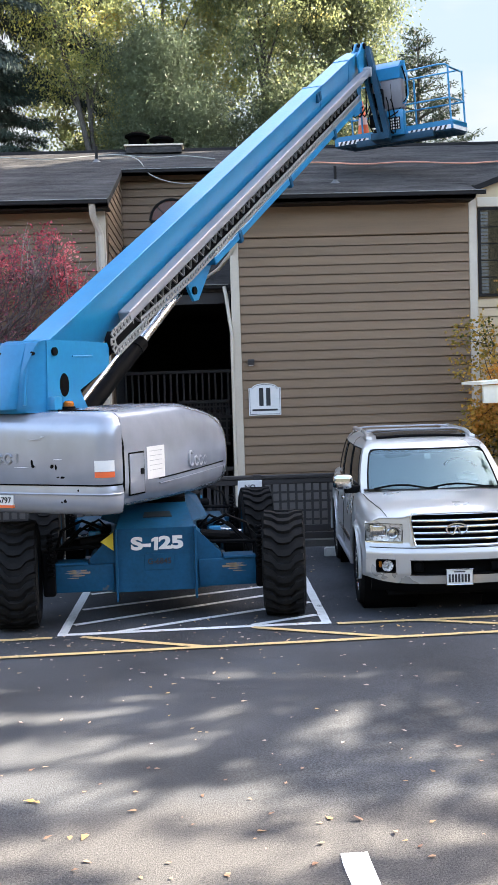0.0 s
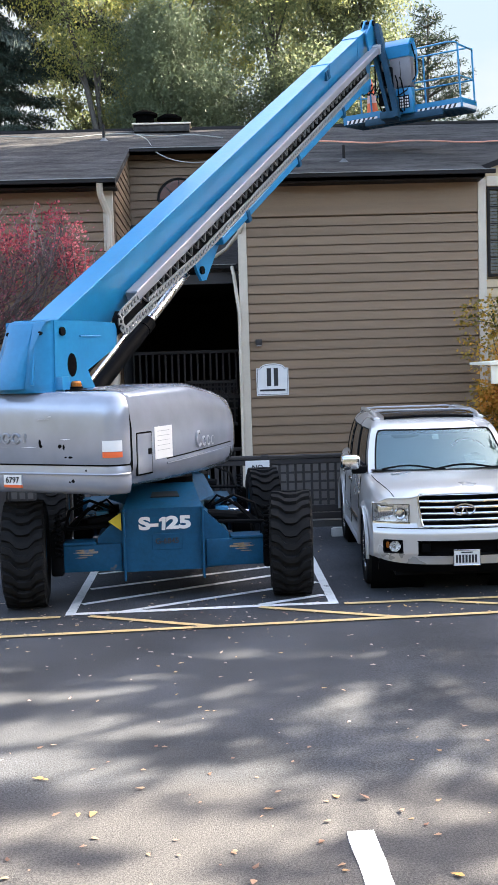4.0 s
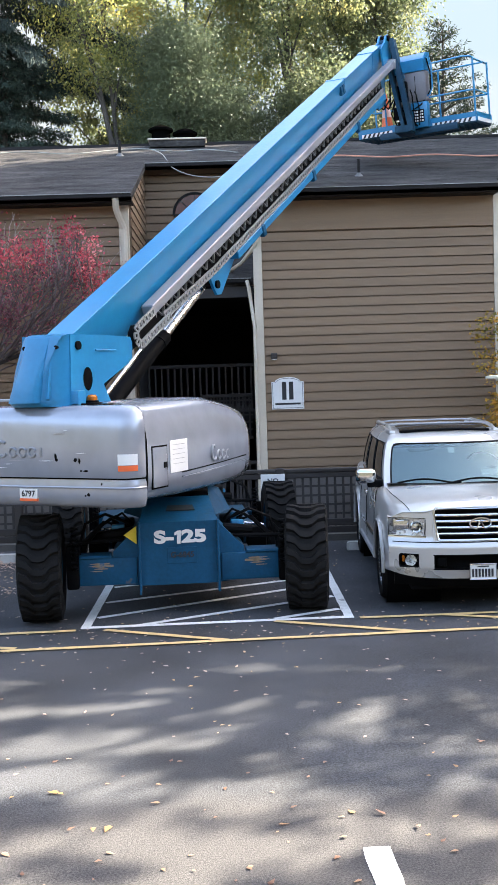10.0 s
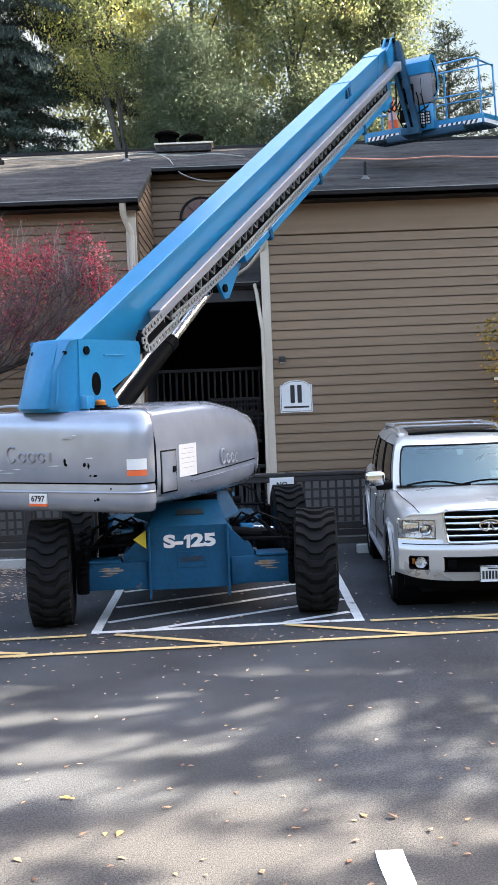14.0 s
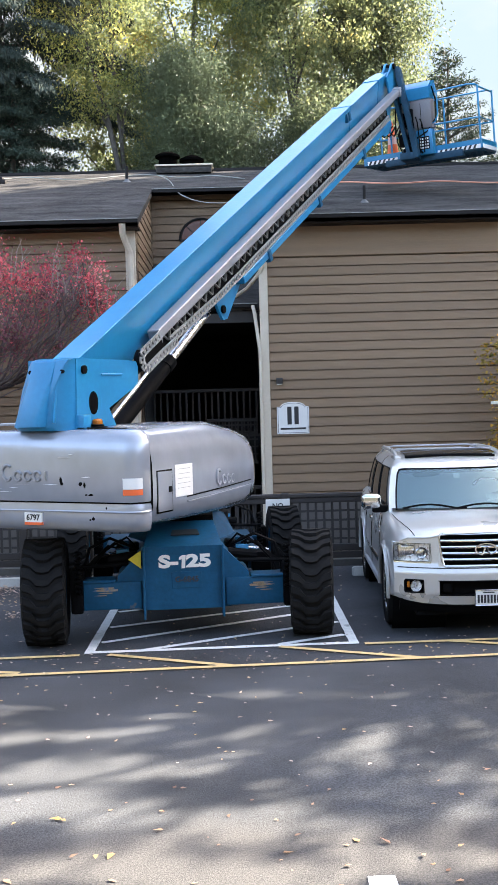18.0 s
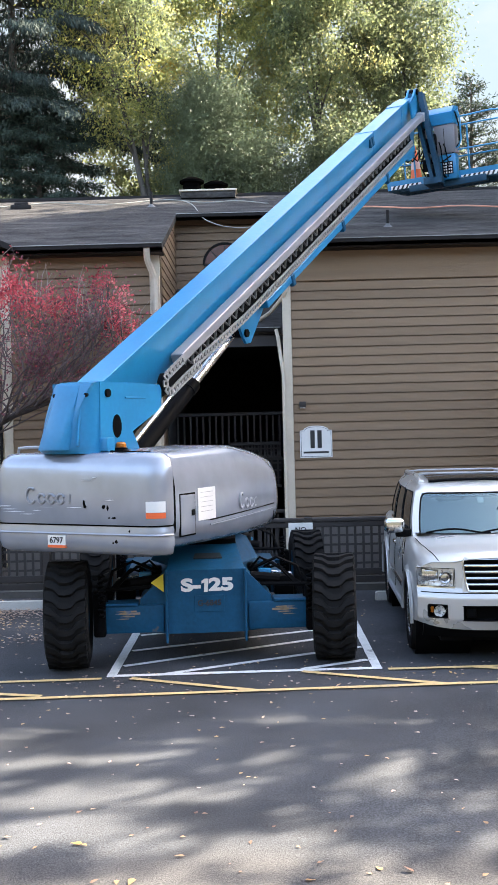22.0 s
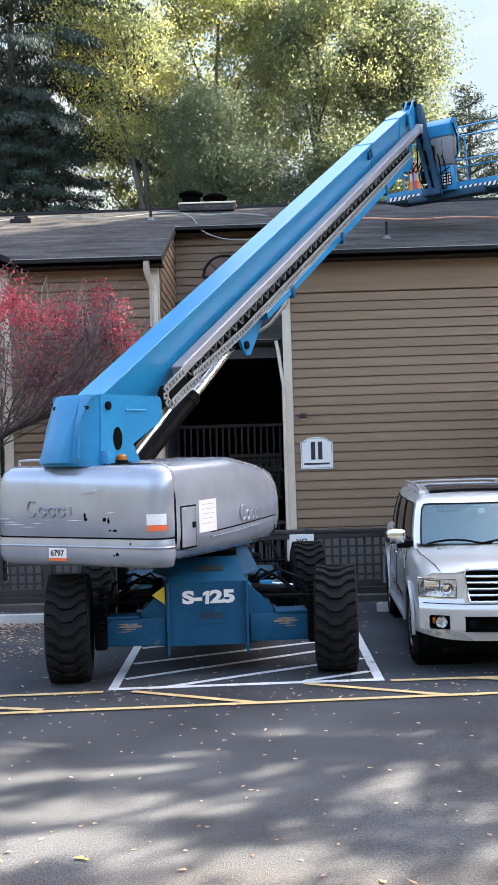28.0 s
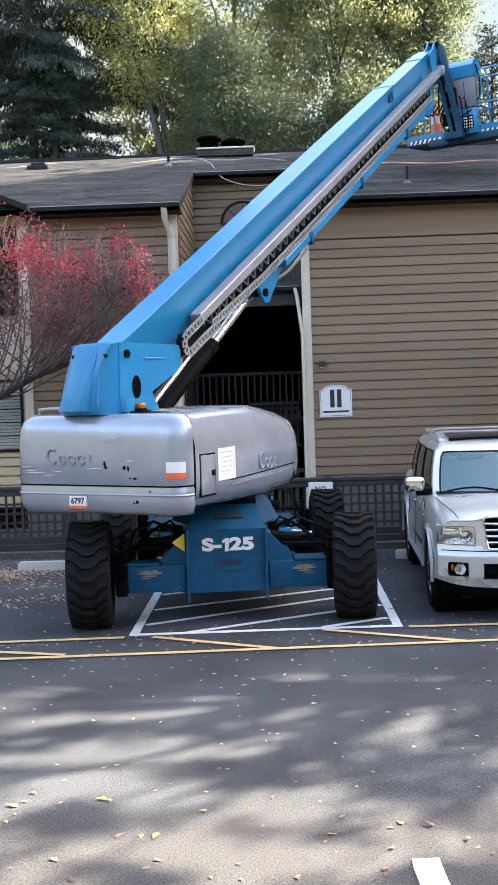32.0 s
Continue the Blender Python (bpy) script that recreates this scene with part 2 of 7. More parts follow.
ASPHALT = paved()
PAINT_WHITE = material("road_paint_white", (0.72, 0.72, 0.70), 0.7, vary=0.25, scale=7, fine=60, bump=0.3, stain=(0.10, 0.10, 0.105), stain_at=0.61)
PAINT_YELLOW = material("road_paint_yellow", (0.66, 0.45, 0.20), 0.7, vary=0.3, scale=5, fine=60, bump=0.3, stain=(0.10, 0.09, 0.075), stain_at=0.59)
CONCRETE = material("concrete", (0.42, 0.41, 0.38), 0.85, vary=0.2, scale=3, fine=60, bump=0.4)
SIDING = material("siding_paint", (0.228, 0.143, 0.083), 0.62, vary=0.16, scale=1.6, fine=30, bump=0.3, stretch=(0.14, 1, 5), random=0.08)
CREAM = material("cream_siding_paint", (0.52, 0.385, 0.235), 0.6, vary=0.08, scale=1.2, fine=45, bump=0.12, stretch=(0.25, 1, 3), random=0.04)
TRIM = material("white_trim_paint", (0.60, 0.51, 0.40), 0.5, vary=0.1, scale=2, fine=40, bump=0.08)
SHINGLE = material("roof_shingles", (0.052, 0.048, 0.046), 0.95, vary=0.75, scale=1.1, fine=13, bump=1.0, stretch=(0.7, 2.6, 1), stain=(0.10, 0.094, 0.088), stain_at=0.62, spec=0.15)
DARK_WOOD = material("dark_fence_paint", (0.026, 0.021, 0.020), 0.6, vary=0.2, scale=3, fine=50, bump=0.2, random=0.1)
DARK_METAL = material("dark_gutter_metal", (0.018, 0.016, 0.016), 0.5, vary=0.15, bump=0.05, spec=0.1)
# near-black colour carries the shade of the breezeway and the rooms behind panes
INNER_SHADE = material("interior_shade_black", (0.011, 0.0095, 0.009), 0.9, vary=0.2)
BLUE = material("blue_lift_paint", (0.0, 0.182, 0.372), 0.36, vary=0.10, scale=2.5, fine=20, bump=0.0, coat=0.28, spec=0.35)
BLUE.node_tree.nodes["Principled BSDF"].inputs["Coat Roughness"].default_value = 0.14
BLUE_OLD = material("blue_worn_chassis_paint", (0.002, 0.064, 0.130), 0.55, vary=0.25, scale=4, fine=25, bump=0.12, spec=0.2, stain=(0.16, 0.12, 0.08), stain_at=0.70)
GREY_COVER = material("grey_fibreglass", (0.335, 0.355, 0.40), 0.22, 0.40, vary=0.14, scale=1.3, fine=5, bump=0.0, coat=0.4, stretch=(1, 1, 0.9))
GREY_COVER.node_tree.nodes["Principled BSDF"].inputs["Coat Roughness"].default_value = 0.07
SEAM = material("black_seam", (0.006, 0.006, 0.006), 0.7, vary=0.1, spec=0.0)
RUBBER = material("tyre_rubber", (0.014, 0.0135, 0.0135), 0.85, vary=0.35, scale=6, fine=60, bump=0.3, spec=0.08)
STEEL = material("bright_steel", (0.62, 0.62, 0.64), 0.25, 0.9, vary=0.1, bump=0.03)
ALLOY = material("grey_aluminium", (0.38, 0.38, 0.40), 0.45, 0.3, vary=0.12, scale=3, bump=0.05)
BLACK_PLASTIC = material("black_plastic", (0.005, 0.005, 0.0055), 0.5, vary=0.2, bump=0.05, spec=0.03)
GREY_LINK = material("grey_track_links", (0.30, 0.30, 0.29), 0.5, 0.3, vary=0.2, fine=30)
LABEL_WHITE = material("white_sticker", (0.74, 0.72, 0.69), 0.5, vary=0.06, bump=0.02)
LABEL_ORANGE = material("orange_sticker", (0.82, 0.13, 0.035), 0.5, vary=0.08, bump=0.02)
LABEL_YELLOW = material("yellow_sticker", (0.75, 0.58, 0.05), 0.5, vary=0.1, bump=0.02)
INK = material("black_ink", (0.02, 0.02, 0.022), 0.6, vary=0.1, bump=0)
CAR_PAINT = material("silver_white_car_paint", (0.57, 0.55, 0.525), 0.30, 0.45, vary=0.01, scale=0.5, fine=1.5, bump=0.0, coat=0.6)
CAR_PAINT.node_tree.nodes["Principled BSDF"].inputs["Coat Roughness"].default_value = 0.16
CHROME = material("chrome", (0.70, 0.69, 0.68), 0.14, 1.0, vary=0.05, bump=0.0)
CAR_GLASS = glassy("car_glass", (0.018, 0.021, 0.023), 0.02, 0.8)
CAR_GLASS.node_tree.nodes["Principled BSDF"].inputs["IOR"].default_value = 1.5
SCREEN_GLASS = glassy("windshield_glass", (0.30, 0.52, 0.54), 0.03, 0.06)
SCREEN_GLASS.node_tree.nodes["Principled BSDF"].inputs["IOR"].default_value = 2.0
SCREEN_GLASS.node_tree.nodes["Principled BSDF"].inputs["Specular Tint"].default_value = (0.62, 0.92, 1.0, 1)
LAMP_GLASS = glassy("lamp_glass", (0.97, 0.98, 0.98))
LAMP_GLASS.node_tree.nodes["Principled BSDF"].inputs["IOR"].default_value = 1.08
WINDOW_GLASS = glassy("window_glass", (0.75, 0.8, 0.8))
WINDOW_GLASS.node_tree.nodes["Principled BSDF"].inputs["IOR"].default_value = 1.55
AMBER = material("amber_plastic", (0.42, 0.12, 0.012), 0.25, vary=0.1, bump=0.0)
GREY_BLIND = material("grey_blind", (0.30, 0.29, 0.30), 0.6, vary=0.1, bump=0.02)
BARK = material("bark", (0.055, 0.048, 0.042), 0.9, vary=0.35, scale=4, fine=40, bump=0.8, stretch=(1, 1, 0.3))

# ---- ground ----
g = Geo()
xs = [-400, -120, -40, -20, -12] + [-8 + 0.8 * k for k in range(22)] + [14, 20, 40, 120, 400]
ys = [-400, -120, -40, -10, -2] + [0.8 * k for k in range(24)] + [24, 30, 40, 60, 120, 400]
g.grid([[(x, y, 0.012 * noise.noise((x * 0.25, y * 0.25, 3)) if -9 < x < 12 and -1 < y < 18 else 0.0) for x in xs] for y in ys])
ground = single("ground", g, ASPHALT, "dark worn asphalt of the parking lot with fine grit", "ground", kind="structure")


def ground_z(x, y):
    return 0.012 * noise.noise((x * 0.25, y * 0.25, 3)) if -9 < x < 12 and -1 < y < 18 else 0.0


def stripe(name, p, q, wide, ma, label, up=0.006):
    """A painted line on the asphalt from p to q, with worn, wavering edges."""
    p, q = Vector((*p, 0)), Vector((*q, 0))
    d = (q - p).normalized()
    s = Vector((-d.y, d.x, 0)) * wide / 2
    n = max(int((q - p).length / 0.12), 2)
    rows = []
    for k in range(n + 1):
        c = p.lerp(q, k / n)
        a, b = c - s * (1 + 0.12 * noise.noise((c.x * 5, c.y * 5, 1))), c + s * (1 + 0.12 * noise.noise((c.x * 5, c.y * 5, 9)))
        rows.append([(a.x, a.y, ground_z(c.x, c.y) + up), (b.x, b.y, ground_z(c.x, c.y) + up)])
    return single(name, Geo().grid(rows), ma, label, "road marking", kind="structure", smooth=0)


SL, SR = (-1.62, 11.22), (1.26, 11.32)      # front corners of the hatched bay
stripe("parking_line", (-1.575, 11.2), (-1.575, 16.3), 0.10, PAINT_WHITE, "white painted side line of a parking bay")
stripe("parking_line", (1.215, 11.3), (1.215, 16.3), 0.10, PAINT_WHITE, "white painted side line of a parking bay")
stripe("parking_line", SL, SR, 0.10, PAINT_WHITE, "white painted front line of a hatched parking bay", 0.009)
for a, b in (((-1.5, 13.4), (1.15, 14.6)), ((-1.5, 12.47), (1.15, 13.72)), ((-1.5, 11.67), (1.15, 13.2)), ((-1.03, 11.24), (1.15, 12.42)), ((0.42, 11.33), (1.15, 11.72))):
    stripe("hatch_line", a, b, 0.09, PAINT_WHITE, "white painted hatching line of a parking bay", 0.011)
for a, b in (((-9, 10.78), (-1.66, 11.1)), ((1.32, 11.25), (12, 11.5)), ((-9, 10.02), (12, 11.05)), ((-4.3, 11.0), (-2.15, 10.43)), ((-1.36, 11.09), (-0.08, 10.47)), ((0.42, 11.22), (1.80, 10.56)), ((2.2, 11.27), (3.7, 10.66))):
    stripe("yellow_line", a, b, 0.085, PAINT_YELLOW, "faded yellow painted fire lane line", 0.013)
stripe("white_dash", (0.73, 5.74), (0.80, 3.0), 0.15, PAINT_WHITE, "short white painted bay line on the asphalt")


def wheel_stop(x, y, rz, long=1.8):
    g = Geo()
    g.loft([[(sx, -0.08 * w, 0.0), (sx, -0.055 * w, 0.12 * h), (sx, 0.055 * w, 0.12 * h), (sx, 0.08 * w, 0.0)]
            for sx, w, h in ((-long / 2, 0.8, 0.85), (-long / 2 + 0.03, 1, 1), (long / 2 - 0.03, 1, 1), (long / 2, 0.8, 0.85))])
    return single("wheel_stop", g, CONCRETE, "weathered pale concrete wheel stop on the asphalt", "wheel stop", pose(x, y, 0.0, 0, 0, rz), group="wheel stops of the bays")


wheel_stop(-2.95, 15.6, -1)
wheel_stop(2.58, 15.72, 0)

# kerb and planting bed in front of the building
g = Geo().box(-30, 30, 16.62, 16.80, -0.1, 0.10)
single("kerb", g, material("dark_kerb", (0.07, 0.065, 0.06), 0.9, vary=0.3, scale=3), "low dark concrete kerb under the fence", "kerb", kind="structure")
BED = material("bed_soil", (0.06, 0.045, 0.035), 0.95, vary=0.4, scale=5, fine=40, bump=1.0)
single("planting_bed", Geo().box(-30, 30, 16.80, 20.2, -0.1, 0.06), BED, "dark soil strip between fence and building", "soil", kind="structure")

# ---- building ----
WALL_Y, EAVE_Z, EAVE_Y, RIDGE_Y, RIDGE_Z = 20.0, 5.93, 19.55, 26.7, 8.25
SLOPE = (RIDGE_Z - EAVE_Z) / (RIDGE_Y - EAVE_Y)
WX0, WX1 = 0.70, 4.98       # the sign wall between its corner boards
LX0, LX1 = -4.50, -1.69     # the wall of the other wing
RECESS_Y = 23.9
COURSE = 0.1735
building = thing("apartment_building", "two-storey apartment building with brown lap siding and a dark shingle roof", "building", pose(0, 0, 0))


def wall_part(name, x0, x1, y0, y1, z0, z1, ma, label=""):
    return part(name, Geo().box(x0, x1, y0, y1, z0, z1), ma, building, label)


wall_sign = wall_part("wall", WX0, WX1, WALL_Y, WALL_Y + 0.2, -0.1, 5.9, SIDING, "brown lap-sided wall")
wall_wing = wall_part("wall", LX0, LX1, WALL_Y, WALL_Y + 0.2, -0.1, 5.9, SIDING, "brown lap-sided wall")
wall_side = part("wall", Geo().prism([(LX1 - 0.2, WALL_Y + 0.2, -0.1), (LX1 - 0.2, RECESS_Y, -0.1), (LX1 - 0.2, RECESS_Y, 7.15), (LX1 - 0.2, WALL_Y + 0.2, 5.92)], (0.2, 0, 0)), SIDING, building, "brown lap-sided side wall of the entrance recess")
wall_part("wall", WX0, WX0 + 0.2, WALL_Y + 0.2, RECESS_Y + 6, -0.1, 6.1, SIDING, "brown side wall of the entrance recess")
wall_recess = wall_part("wall", LX1, WX0, RECESS_Y, RECESS_Y + 0.2, 4.9, 7.2, SIDING, "brown lap-sided wall above the entrance")
wall_bay_r = wall_part("wall", WX1 + 0.14, 12.0, WALL_Y, WALL_Y + 0.2, -0.1, 5.9, CREAM, "cream-painted wall of the gabled bay")
wall_bay_l = wall_part("wall", -12.0, LX0 - 0.16, WALL_Y, WALL_Y + 0.2, -0.1, 5.9, CREAM, "cream-painted wall of the gabled bay")
wall_part("wall", -12, 12, 33.0, 33.2, -0.1, 5.9, SIDING, "brown rear wall")
wall_part("wall", -12.2, -12, WALL_Y, 33.2, -0.1, 5.9, SIDING, "brown end wall")
wall_part("wall", 12, 12.2, WALL_Y, 33.2, -0.1, 5.9, SIDING, "brown end wall")


def siding(parent, x0, x1, z0, count, y, ma, skip=()):
    """Lap boards across a wall that faces the lot; skip: openings (x0, x1, z0, z1)."""
    cache = {}
    for k in range(count):
        z = z0 + k * COURSE
        runs = [(x0, x1)]
        for ox0, ox1, oz0, oz1 in skip:
            if oz0 - COURSE * 0.5 < z < oz1 - COURSE * 0.5:
                runs = [r for a, b in runs for r in ((a, min(b, ox0)), (max(a, ox1), b)) if r[1] - r[0] > 0.02]
        for a, b in runs:
            key = (round(a, 3), round(b, 3))
            if key not in cache:
                n = max(int((b - a) / 0.7), 1)
                rows = []
                for i in range(n + 1):
                    x = a + (b - a) * i / n
                    wob = 0.0012 * math.sin(i * 2.3 + a)
                    rows.append([(x, 0.0, COURSE), (x, 0.0, COURSE - 0.016), (x, -0.008, COURSE - 0.018), (x, -0.025 + wob, 0.0), (x, -0.001, 0.0)])
                cache[key] = to_mesh("board", Geo().grid(rows), ma, 20)
            ob = new("board", cache[key])
            ob.parent = parent
            ob.matrix_basis = pose(0, y, z)


def box_part(name, x0, x1, y0, y1, z0, z1, ma, parent, label="", r=0.008):
    return part(name, Geo().rbox(x0, x1, y0, y1, z0, z1, r, 1), ma, parent, label)


# corner boards
for x0, x1 in ((WX0 - 0.16, WX0 - 0.002), (WX1 + 0.002, WX1 + 0.15), (LX1 - 0.21, LX1 - 0.02), (LX0 - 0.17, LX0 - 0.002)):
    box_part("corner_board", x0, x1, WALL_Y - 0.04, WALL_Y + 0.1, -0.1, 5.82, TRIM, building, "off-white corner board")
box_part("frieze_board", WX0, WX1, WALL_Y - 0.028, WALL_Y, 5.225, 5.80, SIDING, building)

# roof: one long slope towards the lot, cut back over the entrance, and the far slope
ROOF_T = 0.14


def roof_slab(name, x0, x1, ya, yb, label):
    za, zb = EAVE_Z + SLOPE * (ya - EAVE_Y), EAVE_Z + SLOPE * (yb - EAVE_Y)
    n, m = max(int((x1 - x0) / 0.25), 1), max(int((yb - ya) / 0.135), 1)
    top = []
    for j in range(m):
        for e, lift_ in ((0.0, 0.006), (0.97, 0.002)):
            y = ya + (yb - ya) * (j + e) / m
            top.append([(x0 + (x1 - x0) * i / n, y - (0.012 * noise.noise((i * 1.7, j * 3.1, 2)) if e == 0 else 0), za + (zb - za) * (j + e) / m + lift_ + 0.02 * noise.noise(((x0 + (x1 - x0) * i / n) * 0.7, y * 0.7, 0))) for i in range(n + 1)])
    g = Geo().grid(top)
    g.box(x0, x1, ya, ya + 0.03, za - ROOF_T, za - 0.03)
    g.prism([(x0, ya, za - ROOF_T), (x0, yb, zb - ROOF_T), (x0, yb, zb - 0.02), (x0, ya, za - 0.02)], (x1 - x0, 0, 0))
    return part(name, g, SHINGLE, building, label)


RX_L, RX_R = -1.62, 0.40
roof_slab("roof", -13, RX_L, EAVE_Y, RIDGE_Y, "dark grey weathered shingle roof")
roof_slab("roof", RX_L, RX_R, RECESS_Y - 0.4, RIDGE_Y, "dark grey weathered shingle roof")
roof_slab("roof", 5.02, 13, 20.0, RIDGE_Y, "dark grey weathered shingle roof behind the gable")
roof_slab("roof", RX_R, 5.02, EAVE_Y, RIDGE_Y, "dark grey weathered shingle roof")
part("roof", Geo().prism([(-13, RIDGE_Y, RIDGE_Z), (-13, 34, RIDGE_Z - 2.4), (-13, 34, RIDGE_Z - 2.55), (-13, RIDGE_Y, RIDGE_Z - 0.15)], (26, 0, 0)), SHINGLE, building, "far slope of the dark shingle roof")
part("ridge_cap", Geo().prism([(-13, RIDGE_Y - 0.10, RIDGE_Z - 0.02), (-13, RIDGE_Y - 0.09, RIDGE_Z + 0.045), (-13, RIDGE_Y, RIDGE_Z + 0.04), (-13, RIDGE_Y + 0.12, RIDGE_Z - 0.03)], (26, 0, 0)), DARK_METAL, building, "dark ridge cap")


# the highlight on the gutter lip is drawn as a pale strip
EDGE_GLINT = material("gutter_edge_highlight", (0.26, 0.25, 0.24), 0.5, 0.3, vary=0.4, scale=3)


def gutter(x0, x1, y, z, label="dark metal gutter"):
    prof = [(0, 0.0), (-0.015, -0.035), (-0.05, -0.07), (-0.10, -0.078), (-0.11, -0.065), (-0.11, 0.0), (-0.098, 0.0), (-0.098, -0.06), (-0.05, -0.058), (-0.03, -0.03), (-0.012, 0.0)]
    part("edge_highlight", Geo().box(x0, x1, y - 0.124, y - 0.108, z - 0.006, z + 0.008), EDGE_GLINT, building, "pale strip standing for the highlight on the gutter edge")
    return part("gutter", Geo().loft([[(x, y + a, z + b) for a, b in prof] for x in (x0, x1)]), DARK_METAL, building, label)


gutter(RX_R, 5.18, EAVE_Y, EAVE_Z - 0.02)
gutter(-4.3, RX_L, EAVE_Y, EAVE_Z - 0.02)
gutter(RX_L, RX_R, RECESS_Y - 0.4, EAVE_Z + SLOPE * (RECESS_Y - 0.4 - EAVE_Y) - 0.02)
box_part("soffit", RX_R, 5.0, EAVE_Y + 0.03, WALL_Y + 0.05, EAVE_Z - 0.16, EAVE_Z - 0.13, DARK_METAL, building, "dark soffit")
box_part("soffit", -4.3, RX_L, EAVE_Y + 0.03, WALL_Y + 0.05, EAVE_Z - 0.16, EAVE_Z - 0.13, DARK_METAL, building, "dark soffit")


def gable(sign, x_low, span, rise=0.42, front=19.35):
    """A small gable over a cream bay: two roof slopes, barge board and the wall under it."""
    apex = x_low + sign * span
    top = EAVE_Z + rise * span
    for a, b in ((x_low, apex), (2 * apex - x_low, apex)):
        g = Geo().prism([(a, front, EAVE_Z + 0.0), (b, front, top), (b, front, top - 0.10), (a, front, EAVE_Z - 0.10)], (0, 6.5, 0))
        part("gable_roof", g, SHINGLE, building, "dark shingled gable roof")
        g = Geo().prism([(a, front - 0.04, EAVE_Z - 0.01), (b, front - 0.04, top - 0.01), (b, front - 0.04, top - 0.11), (a, front - 0.04, EAVE_Z - 0.11)], (0, 0.04, 0))
        part("barge_board", g, DARK_METAL, building, "dark brown barge board")
    part("gable_wall", Geo().prism([(x_low + sign * 0.3, WALL_Y - 0.03, 5.70), (x_low + sign * 0.3, WALL_Y - 0.03, EAVE_Z + rise * 0.3 - 0.08), (apex, WALL_Y - 0.03, top - 0.08), (2 * apex - x_low - sign * 0.3, WALL_Y - 0.03, EAVE_Z + rise * 0.3 - 0.08), (2 * apex - x_low - sign * 0.3, WALL_Y - 0.03, 5.70)], (0, 0.2, 0)), CREAM, building, "cream gable wall")


gable(1, 4.70, 3.4, 0.36, 19.90)
box_part("head_trim", WX1 + 0.155, 8.4, WALL_Y - 0.05, WALL_Y - 0.001, 5.68, 5.86, TRIM, building, "cream trim board over the upper window")
gable(-1, -4.3, 3.0)


# downspouts: off-white metal, with their bends
def downspout(pts, r=0.045, label="off-white metal downspout"):
    return part("downspout", Geo().tube(pts, r, 8), TRIM, building, label)


downspout([(0.61, 19.90, 5.85), (0.61, 19.90, 5.06), (0.57, 19.96, 4.96), (0.34, 20.4, 4.72), (0.12, 20.9, 4.62)], 0.038)
downspout([(0.53, 19.92, -0.05), (0.53, 19.92, 3.5), (0.51, 19.95, 3.65), (0.45, 20.1, 4.2), (0.42, 20.2, 4.36)], 0.034)
downspout([(-1.80, 19.88, -0.05), (-1.80, 19.88, 5.30), (-1.81, 19.86, 5.38), (-1.88, 19.66, 5.58), (-1.90, 19.6, 5.66), (-1.90, 19.5, 5.84)], 0.06)


# windows
def window(x0, x1, z0, z1, cols, rows, label):
    w = part("window", Geo().box(x0, x1, WALL_Y - 0.02, WALL_Y - 0.012, z0, z1), WINDOW_GLASS, building, label)
    w.visible_shadow = False
    part("backing", Geo().box(x0, x1, WALL_Y + 0.0, WALL_Y + 0.002, z0, z1), INNER_SHADE, w, "near-black sheet standing for the unlit room behind the pane")
    f = Geo()
    for a, b, c, d in ((x0 - 0.05, x1 + 0.05, z0 - 0.05, z0), (x0 - 0.05, x1 + 0.05, z1, z1 + 0.05), (x0 - 0.05, x0, z0, z1), (x1, x1 + 0.05, z0, z1)):
        f.rbox(a, b, WALL_Y - 0.05, WALL_Y + 0.01, c, d, 0.006, 1)
    part("window_frame", f, DARK_METAL, w, "dark metal window frame")
    for k in range(1, cols):
        x = x0 + (x1 - x0) * k / cols
        part("muntin", Geo().box(x - 0.012, x + 0.012, WALL_Y - 0.032, WALL_Y - 0.021, z0, z1), DARK_METAL, w)
    for k in range(1, rows):
        z = z0 + (z1 - z0) * k / rows
        part("muntin", Geo().box(x0, x1, WALL_Y - 0.031, WALL_Y - 0.022, z - 0.01, z + 0.01), DARK_METAL, w)
    return w


upper_window = window(5.20, 6.75, 4.08, 5.62, 3, 5, "upper window with dark frame and gridded panes")
for k in range(24):
    part("slat", Geo().box(5.205, 5.34, WALL_Y - 0.010, WALL_Y - 0.004, 4.10 + k * 0.063, 4.142 + k * 0.063), GREY_BLIND, upper_window)
window(5.30, 6.75, 1.10, 2.10, 3, 1, "lower window with dark frame, partly hidden by leaves")
box_part("panel", -6.34, -4.72, WALL_Y - 0.045, WALL_Y - 0.002, 2.93, 3.86, TRIM, building, "pale board panel above the bay window")
bay_window = window(-6.3, -4.75, 1.55, 2.80, 3, 5, "gridded window of the cream bay")
for k in range(20):
    part("slat", Geo().box(-6.29, -4.76, WALL_Y - 0.010, WALL_Y - 0.003, 1.57 + k * 0.061, 1.615 + k * 0.061), LABEL_WHITE, bay_window)
window(-6.3, -4.75, -0.02, 0.42, 3, 1, "low window of the cream bay")
window(-6.3, -4.75, 4.08, 5.62, 3, 5, "upper gridded window of the cream bay")
box_part("window_trim", WX1 + 0.16, 6.9, WALL_Y - 0.03, WALL_Y, 5.68, 5.84, TRIM, building, "off-white head trim over the window")

# arched window above the entrance
aw = Geo()
AR, AX, AZ0 = 0.46, -0.60, 6.15
aw.prism([(AX + AR * math.cos(math.pi * k / 16), RECESS_Y - 0.03, AZ0 + AR * math.sin(math.pi * k / 16)) for k in range(17)], (0, 0.01, 0))
RED_GLASS = material("reddish_arch_pane", (0.10, 0.022, 0.022), 0.2, vary=0.3, scale=6, bump=0.02, coat=0.5)
arch = part("window", aw, RED_GLASS, building, "half-round window with a reddish pane")
ag = Geo()
